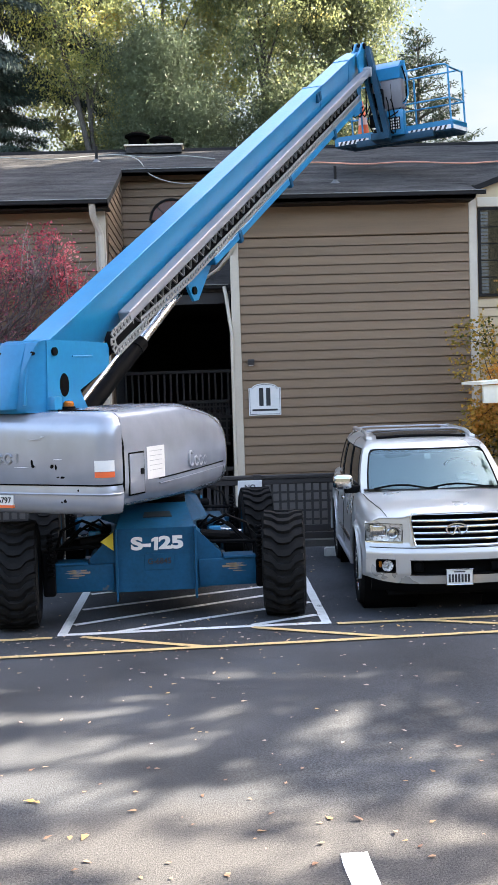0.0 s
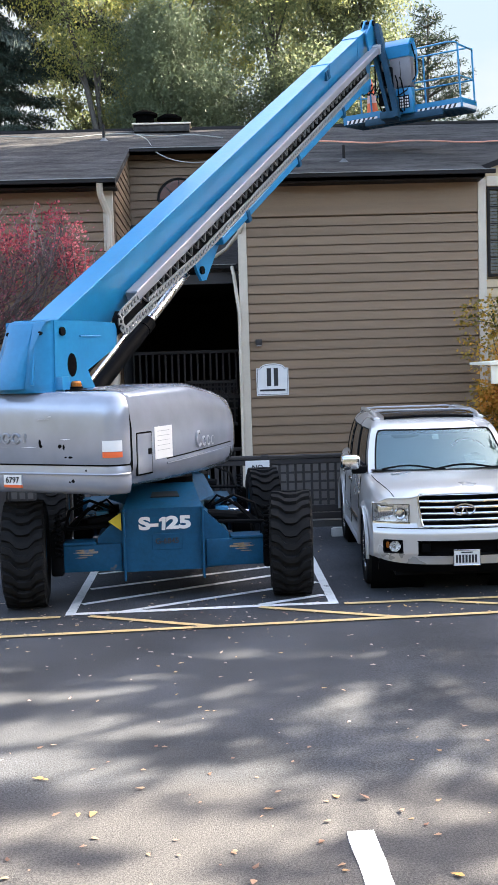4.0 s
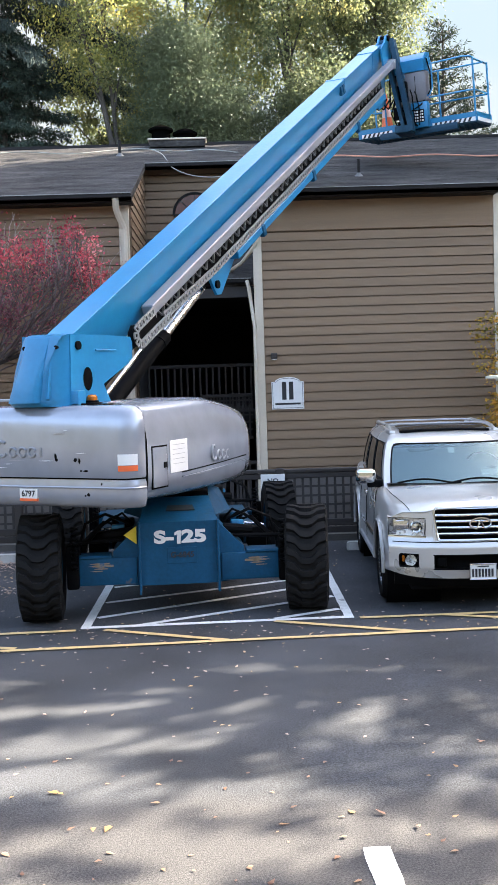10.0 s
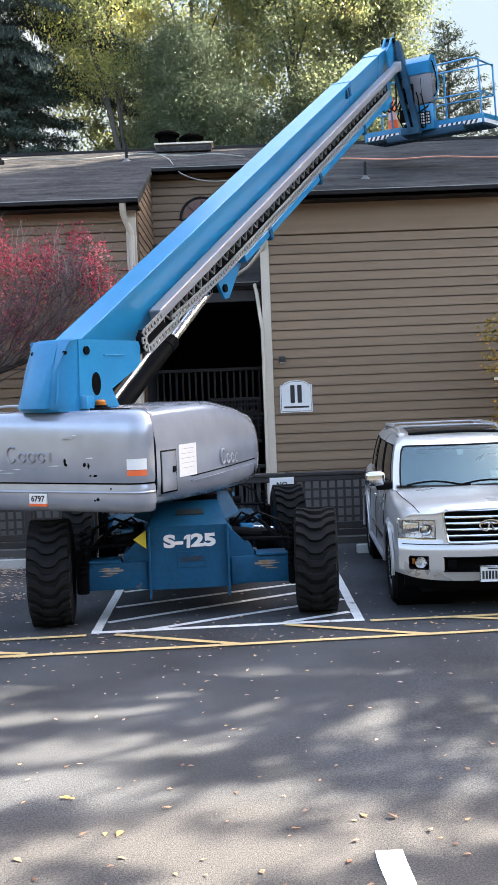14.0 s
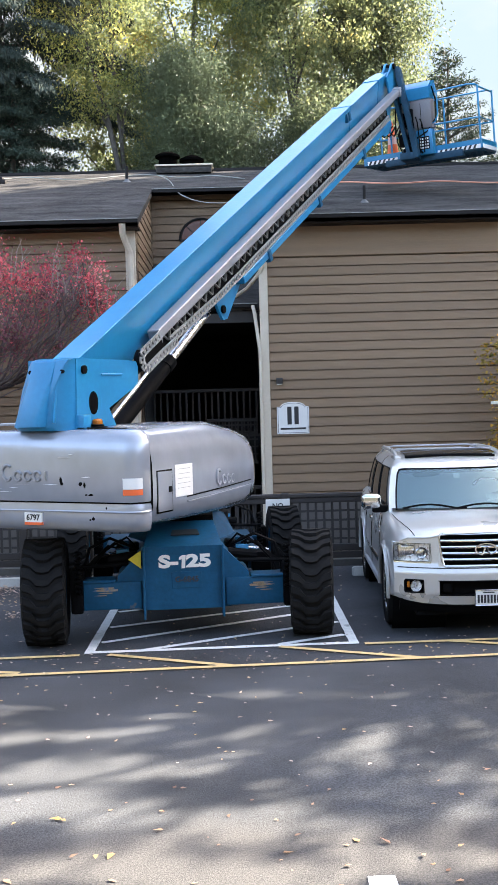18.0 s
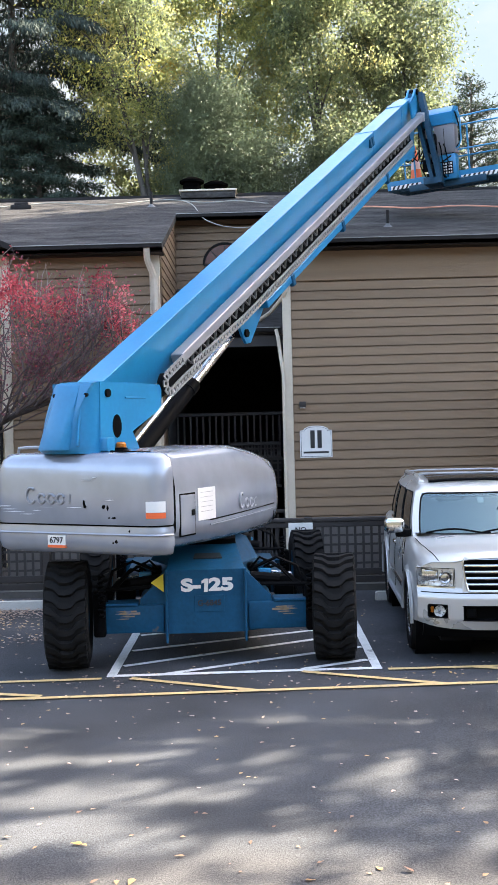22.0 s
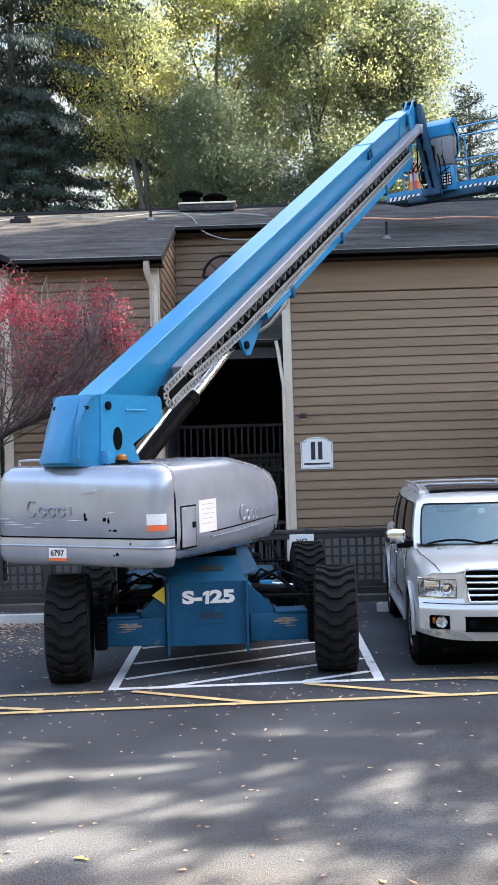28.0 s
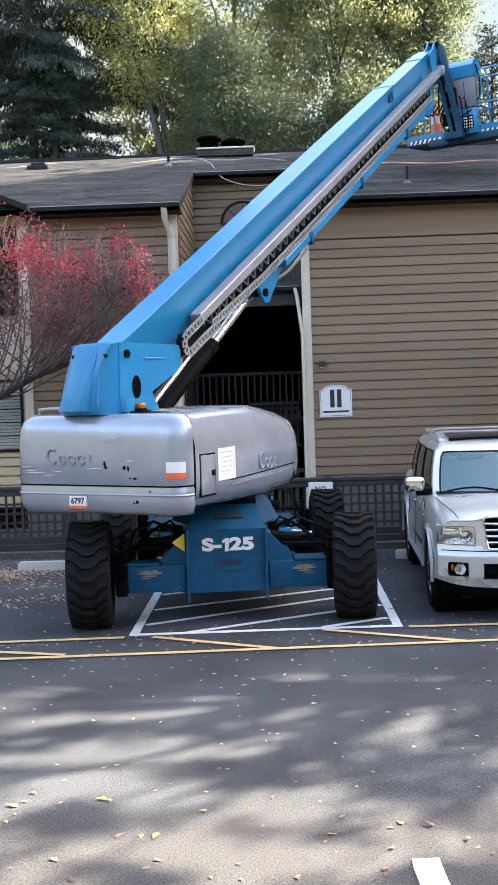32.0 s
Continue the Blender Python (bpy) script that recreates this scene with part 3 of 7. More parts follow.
ag.tube([(AX + AR * math.cos(math.pi * k / 20), RECESS_Y - 0.04, AZ0 + AR * math.sin(math.pi * k / 20)) for k in range(21)], 0.028, 6)
ag.box(AX - AR, AX + AR, RECESS_Y - 0.06, RECESS_Y - 0.01, AZ0 - 0.03, AZ0 + 0.02)
for k in (1, 2, 3):
    a = math.pi * k / 4
    ag.tube([(AX, RECESS_Y - 0.04, AZ0), (AX + AR * math.cos(a), RECESS_Y - 0.04, AZ0 + AR * math.sin(a))], 0.010, 5)
part("window_frame", ag, DARK_METAL, arch, "dark half-round frame with spokes")

# entrance: porch roof, breezeway, landings and railings
g = Geo().prism([(LX1, 20.45, 4.44), (LX1, RECESS_Y, 5.64), (LX1, RECESS_Y, 5.50), (LX1, 20.45, 4.30)], (WX0 - LX1, 0, 0))
part("porch_roof", g, SHINGLE, building, "dark shingled porch roof in the entrance recess")
gutter(LX1 + 0.02, WX0 - 0.2, 20.45, 4.42)
part("porch_beam", Geo().box(LX1, WX0 - 0.17, 20.5, 20.7, 4.08, 4.29), DARK_WOOD, building, "dark beam over the entrance")
# breezeway inside: its shade is put into the colour
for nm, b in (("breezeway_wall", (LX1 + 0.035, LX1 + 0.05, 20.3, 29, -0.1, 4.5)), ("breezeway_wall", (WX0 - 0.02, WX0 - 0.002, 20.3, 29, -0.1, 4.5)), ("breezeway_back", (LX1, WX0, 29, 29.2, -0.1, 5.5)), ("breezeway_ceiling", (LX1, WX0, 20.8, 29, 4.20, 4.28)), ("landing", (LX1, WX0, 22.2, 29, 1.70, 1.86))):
    part(nm, Geo().box(*b), INNER_SHADE, building, "inside of the breezeway, its shade put into a near-black colour")


def railing(name, x0, x1, y, z0, z1, step, rails, label):
    th = thing(name, label, "railing", pose(0, y, 0))
    box_part("top_rail", x0, x1, -0.04, 0.04, z1 - 0.07, z1, DARK_WOOD, th)
    box_part("bottom_rail", x0, x1, -0.03, 0.03, z0, z0 + 0.06, DARK_WOOD, th)
    for z in rails:
        part("rail", Geo().box(x0, x1, 0.012, 0.024, z - 0.016, z + 0.016), DARK_WOOD, th)
    n = int((x1 - x0) / step)
    me = to_mesh("baluster", Geo().box(-0.018, 0.018, -0.018, 0.010, z0 + 0.05, z1 - 0.06), DARK_WOOD, 0)
    for k in range(n + 1):
        ob = new("baluster", me)
        ob.parent = th
        ob.location = (x0 + (x1 - x0) * (k + 0.5) / (n + 1), 0, 0)
    return th


railing("landing_railing", LX1 + 0.02, WX0 - 0.02, 22.2, 1.86, 2.86, 0.135, (), "dark wooden railing of the upper landing in the breezeway")
railing("stair_lattice", -0.55, WX0 - 0.2, 22.15, 1.3, 2.24, 0.14, (1.5, 1.65, 1.8, 1.95, 2.1), "dark wooden lattice beside the stairs")
railing("entrance_railing", LX1 + 0.02, WX0 - 0.02, 20.25, 0.05, 1.0, 0.13, (), "dark wooden railing in front of the entrance")

# fence along the kerb
FENCE_Y = 17.0


def fence(x0, x1, lattice, label):
    th = thing("fence", label, "fence", pose(0, FENCE_Y, 0.06), group="fence panels along the kerb")
    box_part("top_rail", x0, x1, -0.07, 0.07, 0.99, 1.045, DARK_WOOD, th)
    box_part("top_board", x0, x1, -0.05, -0.012, 0.90, 0.985, DARK_WOOD, th)
    box_part("bottom_board", x0, x1, -0.05, -0.012, 0.0, 0.12, DARK_WOOD, th)
    box_part("base_board", x0, x1, -0.045, -0.015, 0.13, 0.24, DARK_WOOD, th)
    box_part("post", x0 - 0.06, x0 + 0.06, -0.085, 0.06, -0.06, 1.06, DARK_WOOD, th)
    step = 0.128
    n = int((x1 - x0) / step)
    me = to_mesh("slat", Geo().box(-0.02, 0.02, -0.004, 0.012, 0.1, 0.95), DARK_WOOD, 0)
    for k in range(n):
        ob = new("slat", me)
        ob.parent = th
        ob.location = (x0 + (k + 0.8) * step, 0, 0)
    if lattice:
        for k in range(5):
            part("cross_slat", Geo().box(x0, x1, 0.0125, 0.026, 0.30 + k * 0.148, 0.335 + k * 0.148), DARK_WOOD, th)
    return th


for a, b, lat in ((-8.1, -5.6, True), (-5.6, -3.35, True), (-3.35, -1.1, True), (-1.1, 0.78, False), (0.78, 3.0, True), (3.0, 5.2, True), (5.2, 7.5, True)):
    fence(a, b, lat, "dark brown wooden fence panel with square lattice" if lat else "dark brown wooden fence panel with upright slats")

# grey screen behind the lattice: low wall of the walkway
single("walkway_wall", Geo().box(0.78, 12, 18.6, 18.75, 0.0, 0.9).box(-4.35, -1.9, 18.6, 18.75, 0.0, 0.9), material("grey_screen", (0.10, 0.088, 0.08), 0.8), "grey-brown low wall behind the lattice fence", "wall", kind="structure")

# number board on the wall
board = thing("wall_sign", "white arched board with dark bars on brown siding", "sign", pose(1.105, WALL_Y - 0.045, 2.265))
bw, bh = 0.297, 0.305
outline = [(-bw, -bh), (bw, -bh), (bw, 0.20), (0.235, 0.205), (0.215, 0.235)] + [(0.20 * math.cos(a), 0.235 + 0.05 * math.sin(a)) for a in (0.3, 0.8, 1.3, 1.84, 2.34, 2.84)] + [(-0.215, 0.235), (-0.235, 0.205), (-bw, 0.20)]
part("panel", Geo().prism([(x, 0, z) for x, z in outline], (0, 0.022, 0)), LABEL_WHITE, board, "white painted panel")
rim = [(x * 0.93, z * 0.93) for x, z in outline]
part("border", Geo().tube([(x, -0.002, z) for x, z in rim + rim[:1]], 0.004, 5), INK, board, "thin dark border line")
for x in (-0.065, 0.065):
    part("digit_bar", Geo().rbox(x - 0.040, x + 0.040, -0.006, 0.0, -0.13, 0.20, 0.004, 1), INK, board, "tall dark bar")
part("text_bar", Geo().box(-0.235, 0.235, -0.004, 0.0, -0.225, -0.19), INK, board, "thin dark bar")

# lamp box above the sign
lamp = thing("wall_lamp", "small brown box lamp on the siding", "wall lamp", pose(0.87, WALL_Y - 0.03, 2.94))
part("housing", Geo().rbox(-0.06, 0.06, -0.09, 0.0, -0.05, 0.06, 0.012), DARK_WOOD, lamp)
part("lens", Geo().rbox(-0.045, 0.045, -0.075, -0.01, -0.065, -0.049, 0.005), LABEL_WHITE, lamp)

# small notice on the fence
notice = thing("notice", "small white notice with dark letters on the fence", "sign", pose(0.66, FENCE_Y - 0.10, 0.90))
part("plate", Geo().rbox(-0.19, 0.19, -0.006, 0.006, -0.14, 0.14, 0.004, 1), LABEL_WHITE, notice)
thick_letters("NO", 0.11, 0.002, INK, "letter", notice, pose(0.0, -0.009, 0.03, 90, 0, 0))


# roof furniture
def roof_z(y):
    return EAVE_Z + SLOPE * (y - EAVE_Y)


SOOT = material("soot_black_paint", (0.002, 0.002, 0.002), 0.9, vary=0.2, spec=0.0)
curb = thing("roof_vent_curb", "white-capped box on the ridge with two black round vents", "roof vent", pose(-1.06, 26.45, roof_z(26.45) - 0.07))
part("box", Geo().rbox(-0.62, 0.70, -0.35, 0.35, 0, 0.16, 0.01), SHINGLE, curb)
part("cap", Geo().rbox(-0.66, 0.74, -0.39, 0.39, 0.16, 0.20, 0.01), TRIM, curb, "pale metal cap")
for x, h in ((-0.36, 0.30), (0.22, 0.20)):
    part("vent", Geo().lathe([(0.0, h + 0.06), (0.16, h + 0.05), (0.30, h - 0.02), (0.30, h - 0.07), (0.22, h - 0.08), (0.22, 0.0)], (x, 0, 0.2), (0, 0, 1), 20), SOOT, curb, "black round roof vent")


FLASHING = material("dull_flashing", (0.13, 0.13, 0.13), 0.6, 0.2, vary=0.2)


def vent_pipe(x, y, h, r):
    th = thing("vent_pipe", "thin dark vent pipe with flashing on the roof", "vent pipe", pose(x, y, roof_z(y)), group="vent pipes on the roof")
    part("pipe", Geo().cyl((0, 0, -0.05), (0, 0, h), r, n=10), DARK_METAL, th)
    part("flashing", Geo().lathe([(r, 0.07), (r + 0.015, 0.04), (r + 0.05, 0.012), (r + 0.10, -0.03)], (0, 0, 0), (0, -SLOPE * 0.6, 1), 14), FLASHING, th, "pale grey metal flashing")


vent_pipe(2.62, 20.75, 0.32, 0.03)
vent_pipe(-2.28, 24.9, 0.36, 0.035)
flat_vent = thing("flat_vent", "flat dark vent hood on the roof", "roof vent", pose(-5.35, 25.4, roof_z(25.4)))
part("hood", Geo().rbox(-0.17, 0.17, -0.17, 0.17, 0.0, 0.10, 0.03), DARK_METAL, flat_vent)
part("base", Geo().rbox(-0.24, 0.24, -0.24, 0.24, -0.09, 0.02, 0.01), DARK_METAL, flat_vent)


def cord(name, pts, r, ma, label):
    fine = []
    for i in range(len(pts) - 1):
        for k in range(8):
            t = k / 8
            p0, p1, p2, p3 = (Vector(pts[min(max(i + j, 0), len(pts) - 1)]) for j in (-1, 0, 1, 2))
            fine.append(0.5 * ((2 * p1) + (p2 - p0) * t + (2 * p0 - 5 * p1 + 4 * p2 - p3) * t * t + (3 * p1 - p0 - 3 * p2 + p3) * t ** 3))
    fine.append(Vector(pts[-1]))
    return single(name, Geo().tube(fine, r, 5), ma, label, "cable")


ORANGE_CORD = material("orange_cord", (0.82, 0.34, 0.22), 0.5, vary=0.1, bump=0)
PALE_CORD = material("pale_cord", (0.28, 0.28, 0.25), 0.5, vary=0.1, bump=0)


def on_roof(x, y):
    return (x, y, roof_z(y) + 0.045)


cord("orange_cord", [on_roof(x, 23.75 + 0.16 * math.sin(x * 3.1) - 0.13 * x) for x in np.arange(0.5, 7.6, 0.35)], 0.017, ORANGE_CORD, "orange extension cord lying across the roof")
cord("pale_cord", [on_roof(x, 25.5 + 0.3 * math.sin(x * 2.3)) for x in np.arange(-7, -1.4, 0.4)] + [on_roof(-1.0, 25.1), on_roof(-0.3, 25.3), on_roof(0.4, 24.6)], 0.012, PALE_CORD, "pale cord lying across the roof")
cord("pale_cord", [on_roof(-1.6, 25.6), on_roof(-1.3, 24.6), (-1.0, 23.3, 7.05), (-0.5, 23.2, 6.85), (0.1, 23.2, 6.85), on_roof(0.6, 22.6)], 0.012, PALE_CORD, "pale cord hanging in a loop over the roof edge")

# white canopy edge beyond the parked car
# warm, bright white: sunlight on the carport edge is put into its colour
WHITE_METAL = material("sunlit_white_metal", (0.92, 0.84, 0.68), 0.4, vary=0.06, scale=2, bump=0.02)
canopy = thing("carport_roof", "white carport roof edge on steel posts", "carport", pose(3.95, 15.2, -0.06))
part("roof_sheet", Geo().prism([(-0.02, 0.0, 2.505), (3.5, 0.0, 2.66), (3.5, 0, 2.72), (-0.02, 0, 2.545)], (0, 1.2, 0)), WHITE_METAL, canopy, "thin white roof sheet")
part("fascia", Geo().rbox(0.02, 3.4, 0.05, 0.12, 2.24, 2.50, 0.006), WHITE_METAL, canopy, "white painted fascia board")
part("post", Geo().rbox(3.2, 3.32, 0.5, 0.62, 0.0, 2.5, 0.01), TRIM, canopy)

# plain unseen walls, added behind and beside the camera to block low sky light
CLOSE = material("dull_green_wall", (0.052, 0.056, 0.048), 0.9, vary=0.4, scale=0.4, fine=4, bump=0.3)
for nm, b in (("wall_south", (-32, 32, -22.5, -22, 0, 15)), ("wall_west", (-32.5, -32, -22, 60, 0, 13)), ("wall_east", (32, 32.5, -22, 60, 0, 13))):
    single(nm, Geo().box(*b), CLOSE, "plain dull green wall, unseen, added to block low sky light", "wall", kind="structure")

# ---- boom lift ----
CX, CY = -0.72, 13.8
# deeper blue than the boom's, for jib, platform deck and side frames
BLUE_JIB = material("dark_blue_paint", (0.004, 0.045, 0.085), 0.5, vary=0.3, scale=5, fine=25, bump=0.08, spec=0.3)
AZIM, CHASSIS_TURN, ELEV = 27.0, 3.6, 28.6
lift = thing("boom_lift", "large blue and grey telescopic boom lift, boom raised over the roof", "boom lift", pose(CX, CY, 0))
TT = pose(0, 0, 0, 0, 0, -AZIM)              # turntable: x across, y along the boom
CH = pose(0, 0, 0, 0, 0, CHASSIS_TURN)       # chassis: x across, y to its far end
BM = TT @ pose(0, 0, 4.275, ELEV, 0, 0)      # boom: x across, y along, z square to it


def lp(name, g, ma, m, label="", parent=None, smooth=35):
    return part(name, g.move(m), ma, parent or lift, label, smooth)


# chassis
RUST = material("scuffed_bare_metal", (0.30, 0.22, 0.14), 0.6, 0.3, vary=0.4, scale=8, fine=40, bump=0.2, stain=(0.03, 0.13, 0.25), stain_at=0.56)
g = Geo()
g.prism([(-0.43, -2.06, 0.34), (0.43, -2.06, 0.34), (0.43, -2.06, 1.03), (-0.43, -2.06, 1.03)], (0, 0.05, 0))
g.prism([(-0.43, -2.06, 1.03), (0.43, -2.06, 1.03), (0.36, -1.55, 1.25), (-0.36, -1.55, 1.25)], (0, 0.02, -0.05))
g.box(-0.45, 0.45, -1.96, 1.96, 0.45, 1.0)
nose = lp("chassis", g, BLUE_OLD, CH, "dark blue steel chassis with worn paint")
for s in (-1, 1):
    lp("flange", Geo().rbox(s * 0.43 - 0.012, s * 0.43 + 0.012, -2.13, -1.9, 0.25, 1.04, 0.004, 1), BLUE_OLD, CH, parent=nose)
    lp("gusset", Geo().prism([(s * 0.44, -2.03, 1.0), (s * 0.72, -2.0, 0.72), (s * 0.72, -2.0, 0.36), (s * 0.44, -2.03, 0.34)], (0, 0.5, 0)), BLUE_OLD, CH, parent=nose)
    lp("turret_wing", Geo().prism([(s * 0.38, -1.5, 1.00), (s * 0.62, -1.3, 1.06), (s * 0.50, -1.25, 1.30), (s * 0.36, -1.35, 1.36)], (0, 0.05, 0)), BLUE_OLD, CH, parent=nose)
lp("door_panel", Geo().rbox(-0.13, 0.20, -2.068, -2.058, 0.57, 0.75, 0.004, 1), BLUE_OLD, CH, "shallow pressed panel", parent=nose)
thick_letters("G-6845", 0.085, 0.002, INK, "letter", nose, CH @ pose(0.035, -2.071, 0.665, 90, 0, 0), "small black letter")
lp("deck_slot", Geo().prism([(-0.13, -1.86, 1.122), (0.19, -1.86, 1.122), (0.17, -1.76, 1.165), (-0.11, -1.76, 1.165)], (0, -0.003, 0.012)), INK, CH, parent=nose)
for word, x in (("S-", -0.163), ("25", 0.168)):
    thick_letters(word, 0.225, 0.003, LABEL_WHITE, "letter", lift, CH @ pose(x, -2.066, 0.86, 90, 0, 0) @ Matrix.Diagonal((1.2, 0.82, 1, 1)), "white model letter", 0.05)
lp("letter", Geo().prism([(x - 0.016, -2.069, z) for x, z in ((-0.006, 0.788), (0.034, 0.788), (0.044, 0.932), (0.006, 0.932), (-0.030, 0.910), (-0.032, 0.880), (0.000, 0.890))], (0, 0.004, 0)), LABEL_WHITE, CH, "white model figure")
lp("warning_sticker", Geo().prism([(-0.46, -2.06, 0.80), (-0.46, -2.06, 1.0), (-0.60, -2.03, 0.90)], (0, -0.004, 0)), LABEL_YELLOW, CH, "yellow triangular warning sticker")
for s in (-1, 1):
    for yy in (-1.98, 1.42 if s > 0 else 1.83):
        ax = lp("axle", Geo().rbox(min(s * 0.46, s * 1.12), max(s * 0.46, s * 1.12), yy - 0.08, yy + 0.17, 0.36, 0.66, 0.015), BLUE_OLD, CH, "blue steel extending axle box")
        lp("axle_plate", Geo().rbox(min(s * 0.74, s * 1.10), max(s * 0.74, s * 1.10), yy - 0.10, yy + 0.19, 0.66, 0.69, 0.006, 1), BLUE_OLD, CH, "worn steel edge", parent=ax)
        lp("knuckle", Geo().rbox(s * 1.16 - 0.07, s * 1.16 + 0.07, yy - 0.13, yy + 0.13, 0.33, 0.82, 0.03), BLACK_PLASTIC, CH, parent=ax)
        lp("hose", Geo().tube([(s * 0.55, yy + 0.2, 1.0), (s * 0.8, yy + 0.12, 1.12), (s * 1.02, yy + 0.1, 1.02), (s * 1.1, yy + 0.05, 0.75), (s * 1.06, yy, 0.5)], 0.018, 6), BLACK_PLASTIC, CH, parent=ax)
        lp("coil_hose", Geo().tube([(s * (1.13 + 0.035 * math.cos(k * 1.3)), yy - 0.17 + 0.035 * math.sin(k * 1.3), 0.55 + k * 0.011) for k in range(44)], 0.014, 5), BLACK_PLASTIC, CH, parent=ax)
        lp("steer_rod", Geo().cyl((s * 0.6, yy + 0.05, 0.84), (s * 1.12, yy + 0.05, 0.82), 0.022, n=8), BLACK_PLASTIC, CH, parent=ax)
        lp("steer_cylinder", Geo().cyl((s * 0.50, yy + 0.10, 0.92), (s * 0.82, yy + 0.12, 0.88), 0.055, n=10), BLACK_PLASTIC, CH, parent=ax)
        lp("bracket", Geo().rbox(min(s * 0.60, s * 0.74), max(s * 0.60, s * 0.74), yy + 0.22, yy + 0.30, 0.84, 0.98, 0.01), BLUE, CH, parent=ax)
    # valves, steel rods and hoses over the front axle
    lp("valve_block", Geo().rbox(min(s * 0.50, s * 0.76), max(s * 0.50, s * 0.76), -1.42, -1.10, 0.66, 0.98, 0.02), BLACK_PLASTIC, CH, "dark hydraulic block", parent=nose)
    lp("valve_block", Geo().rbox(min(s * 0.80, s * 1.02), max(s * 0.80, s * 1.02), -1.50, -1.25, 0.62, 0.86, 0.02), BLACK_PLASTIC, CH, "dark hydraulic block", parent=nose)
    lp("bracket", Geo().rbox(min(s * 0.60, s * 0.70), max(s * 0.60, s * 0.70), -1.60, -1.56, 0.92, 1.05, 0.008), BLUE_OLD, CH, "small blue bracket", parent=nose)
    lp("steel_rod", Geo().cyl((s * 0.74, -1.62, 0.93), (s * 0.98, -1.62, 0.90), 0.014, n=8), STEEL, CH, "bright steel rod", parent=nose)
    for k in range(4):
        lp("loose_hose", Geo().tube([(s * (0.50 + 0.06 * k), -1.55, 0.95), (s * (0.62 + 0.07 * k), -1.66, 1.10 - 0.03 * k), (s * (0.84 + 0.05 * k), -1.66, 0.98 - 0.04 * k), (s * (1.02 + 0.02 * k), -1.70, 0.78), (s * 1.08, -1.80, 0.60)], 0.015, 5), BLACK_PLASTIC, CH, parent=nose)
for s in (-1, 1):
    lp("side_step", Geo().rbox(min(s * 0.46, s * 0.95), max(s * 0.46, s * 0.95), -1.2, 1.2, 0.62, 0.80, 0.01), BLUE_JIB, CH, "dark blue side frame")
# scuffed bare metal patches on the axle boxes
for s in (-1, 1):
    for z, x0, x1, t in ((0.60, 0.76, 0.98, 0.010), (0.575, 0.72, 1.00, 0.016), (0.545, 0.78, 0.94, 0.008), (0.52, 0.84, 0.98, 0.005)):
        lp("scuff", Geo().prism([(s * x0, -2.066, z - t * 0.6), (s * (x0 + x1) / 2, -2.066, z - t), (s * x1, -2.066, z), (s * (x0 * 0.4 + x1 * 0.6), -2.066, z + t), (s * x0, -2.066, z + t * 0.7)], (0, 0.003, 0)), RUST, CH)


LUG_MESH = {}


def wheel(x, y, turn=0, size=1.0):
    """A lugged tyre on its rim; the axle runs along x."""
    m = CH @ pose(x, y, 0.578 * size, 0, 0, turn) @ Matrix.Diagonal((size, size, size, 1))
    R, W = 0.540, 0.225
    prof = [(0.30, -W + 0.02), (0.40, -W - 0.012), (0.49, -W - 0.008), (R - 0.025, -W + 0.006), (R - 0.004, -W + 0.035), (R, -W + 0.07), (R, W - 0.07), (R - 0.004, W - 0.035), (R - 0.025, W - 0.006), (0.49, W + 0.008), (0.40, W + 0.012), (0.30, W - 0.02)]
    hub = Geo().lathe([(0.0, -0.05), (0.10, -0.06), (0.12, -0.10), (0.24, -0.10), (0.29, -W + 0.03), (0.31, -W + 0.02), (0.31, W - 0.02), (0.29, W - 0.03), (0.24, 0.10), (0.12, 0.10), (0.10, 0.06), (0.0, 0.05)], (0, 0, 0), (1, 0, 0), 28)
    wh = lp("wheel", hub, BLUE_OLD, m, "blue steel rim")
    t = Geo().lathe(prof, (0, 0, 0), (1, 0, 0), 44)
    lugs = 25
    lugs_made = []
    for k in range(lugs):
        for side in (-1, 1):
            a0 = 2 * math.pi * k / lugs
            rows = []
            for f, da in ((0.0, 0.0), (0.34, 0.02), (0.62, 0.15), (0.97, 0.20), (1.03, 0.205)):
                xx = side * (-0.015 + f * (W + 0.005))
                h = 0.040 if f < 1.0 else -0.035
                wd = 0.074 if f < 0.5 else 0.086
                rows.append([(xx, (R + e) * math.sin(a0 + da + q), (R + e) * math.cos(a0 + da + q)) for e, q in ((-0.02, -wd), (h, -wd * 0.72), (h, wd * 0.72), (-0.02, wd))])
            key = (side, "lug")
            lugs_made.append((key, rows, k))
    lp("tyre", t, RUBBER, m, "black lugged rubber tyre, dusty", parent=wh)
    for key, rows, k in lugs_made:
        if key not in LUG_MESH:
            LUG_MESH[key] = (to_mesh("lug", Geo().loft(rows), RUBBER, 30), k)
        me, k0 = LUG_MESH[key]
        ob = new("lug", me)
        ob.parent = wh
        ob.matrix_basis = m @ pose(0, 0, 0, -360 * (k - k0) / lugs, 0, 0)
    for k in range(8):
        a = 2 * math.pi * k / 8
        lp("bolt", Geo().cyl((0.09, 0.18 * math.cos(a), 0.18 * math.sin(a)), (0.125, 0.18 * math.cos(a), 0.18 * math.sin(a)), 0.02, n=6), STEEL, m, parent=wh)


wheel(-1.50, -1.98, 2)
wheel(1.42, -1.98, -8)
wheel(-1.50, 1.83, 0, 0.94)
wheel(1.48, 1.42, 0, 0.94)

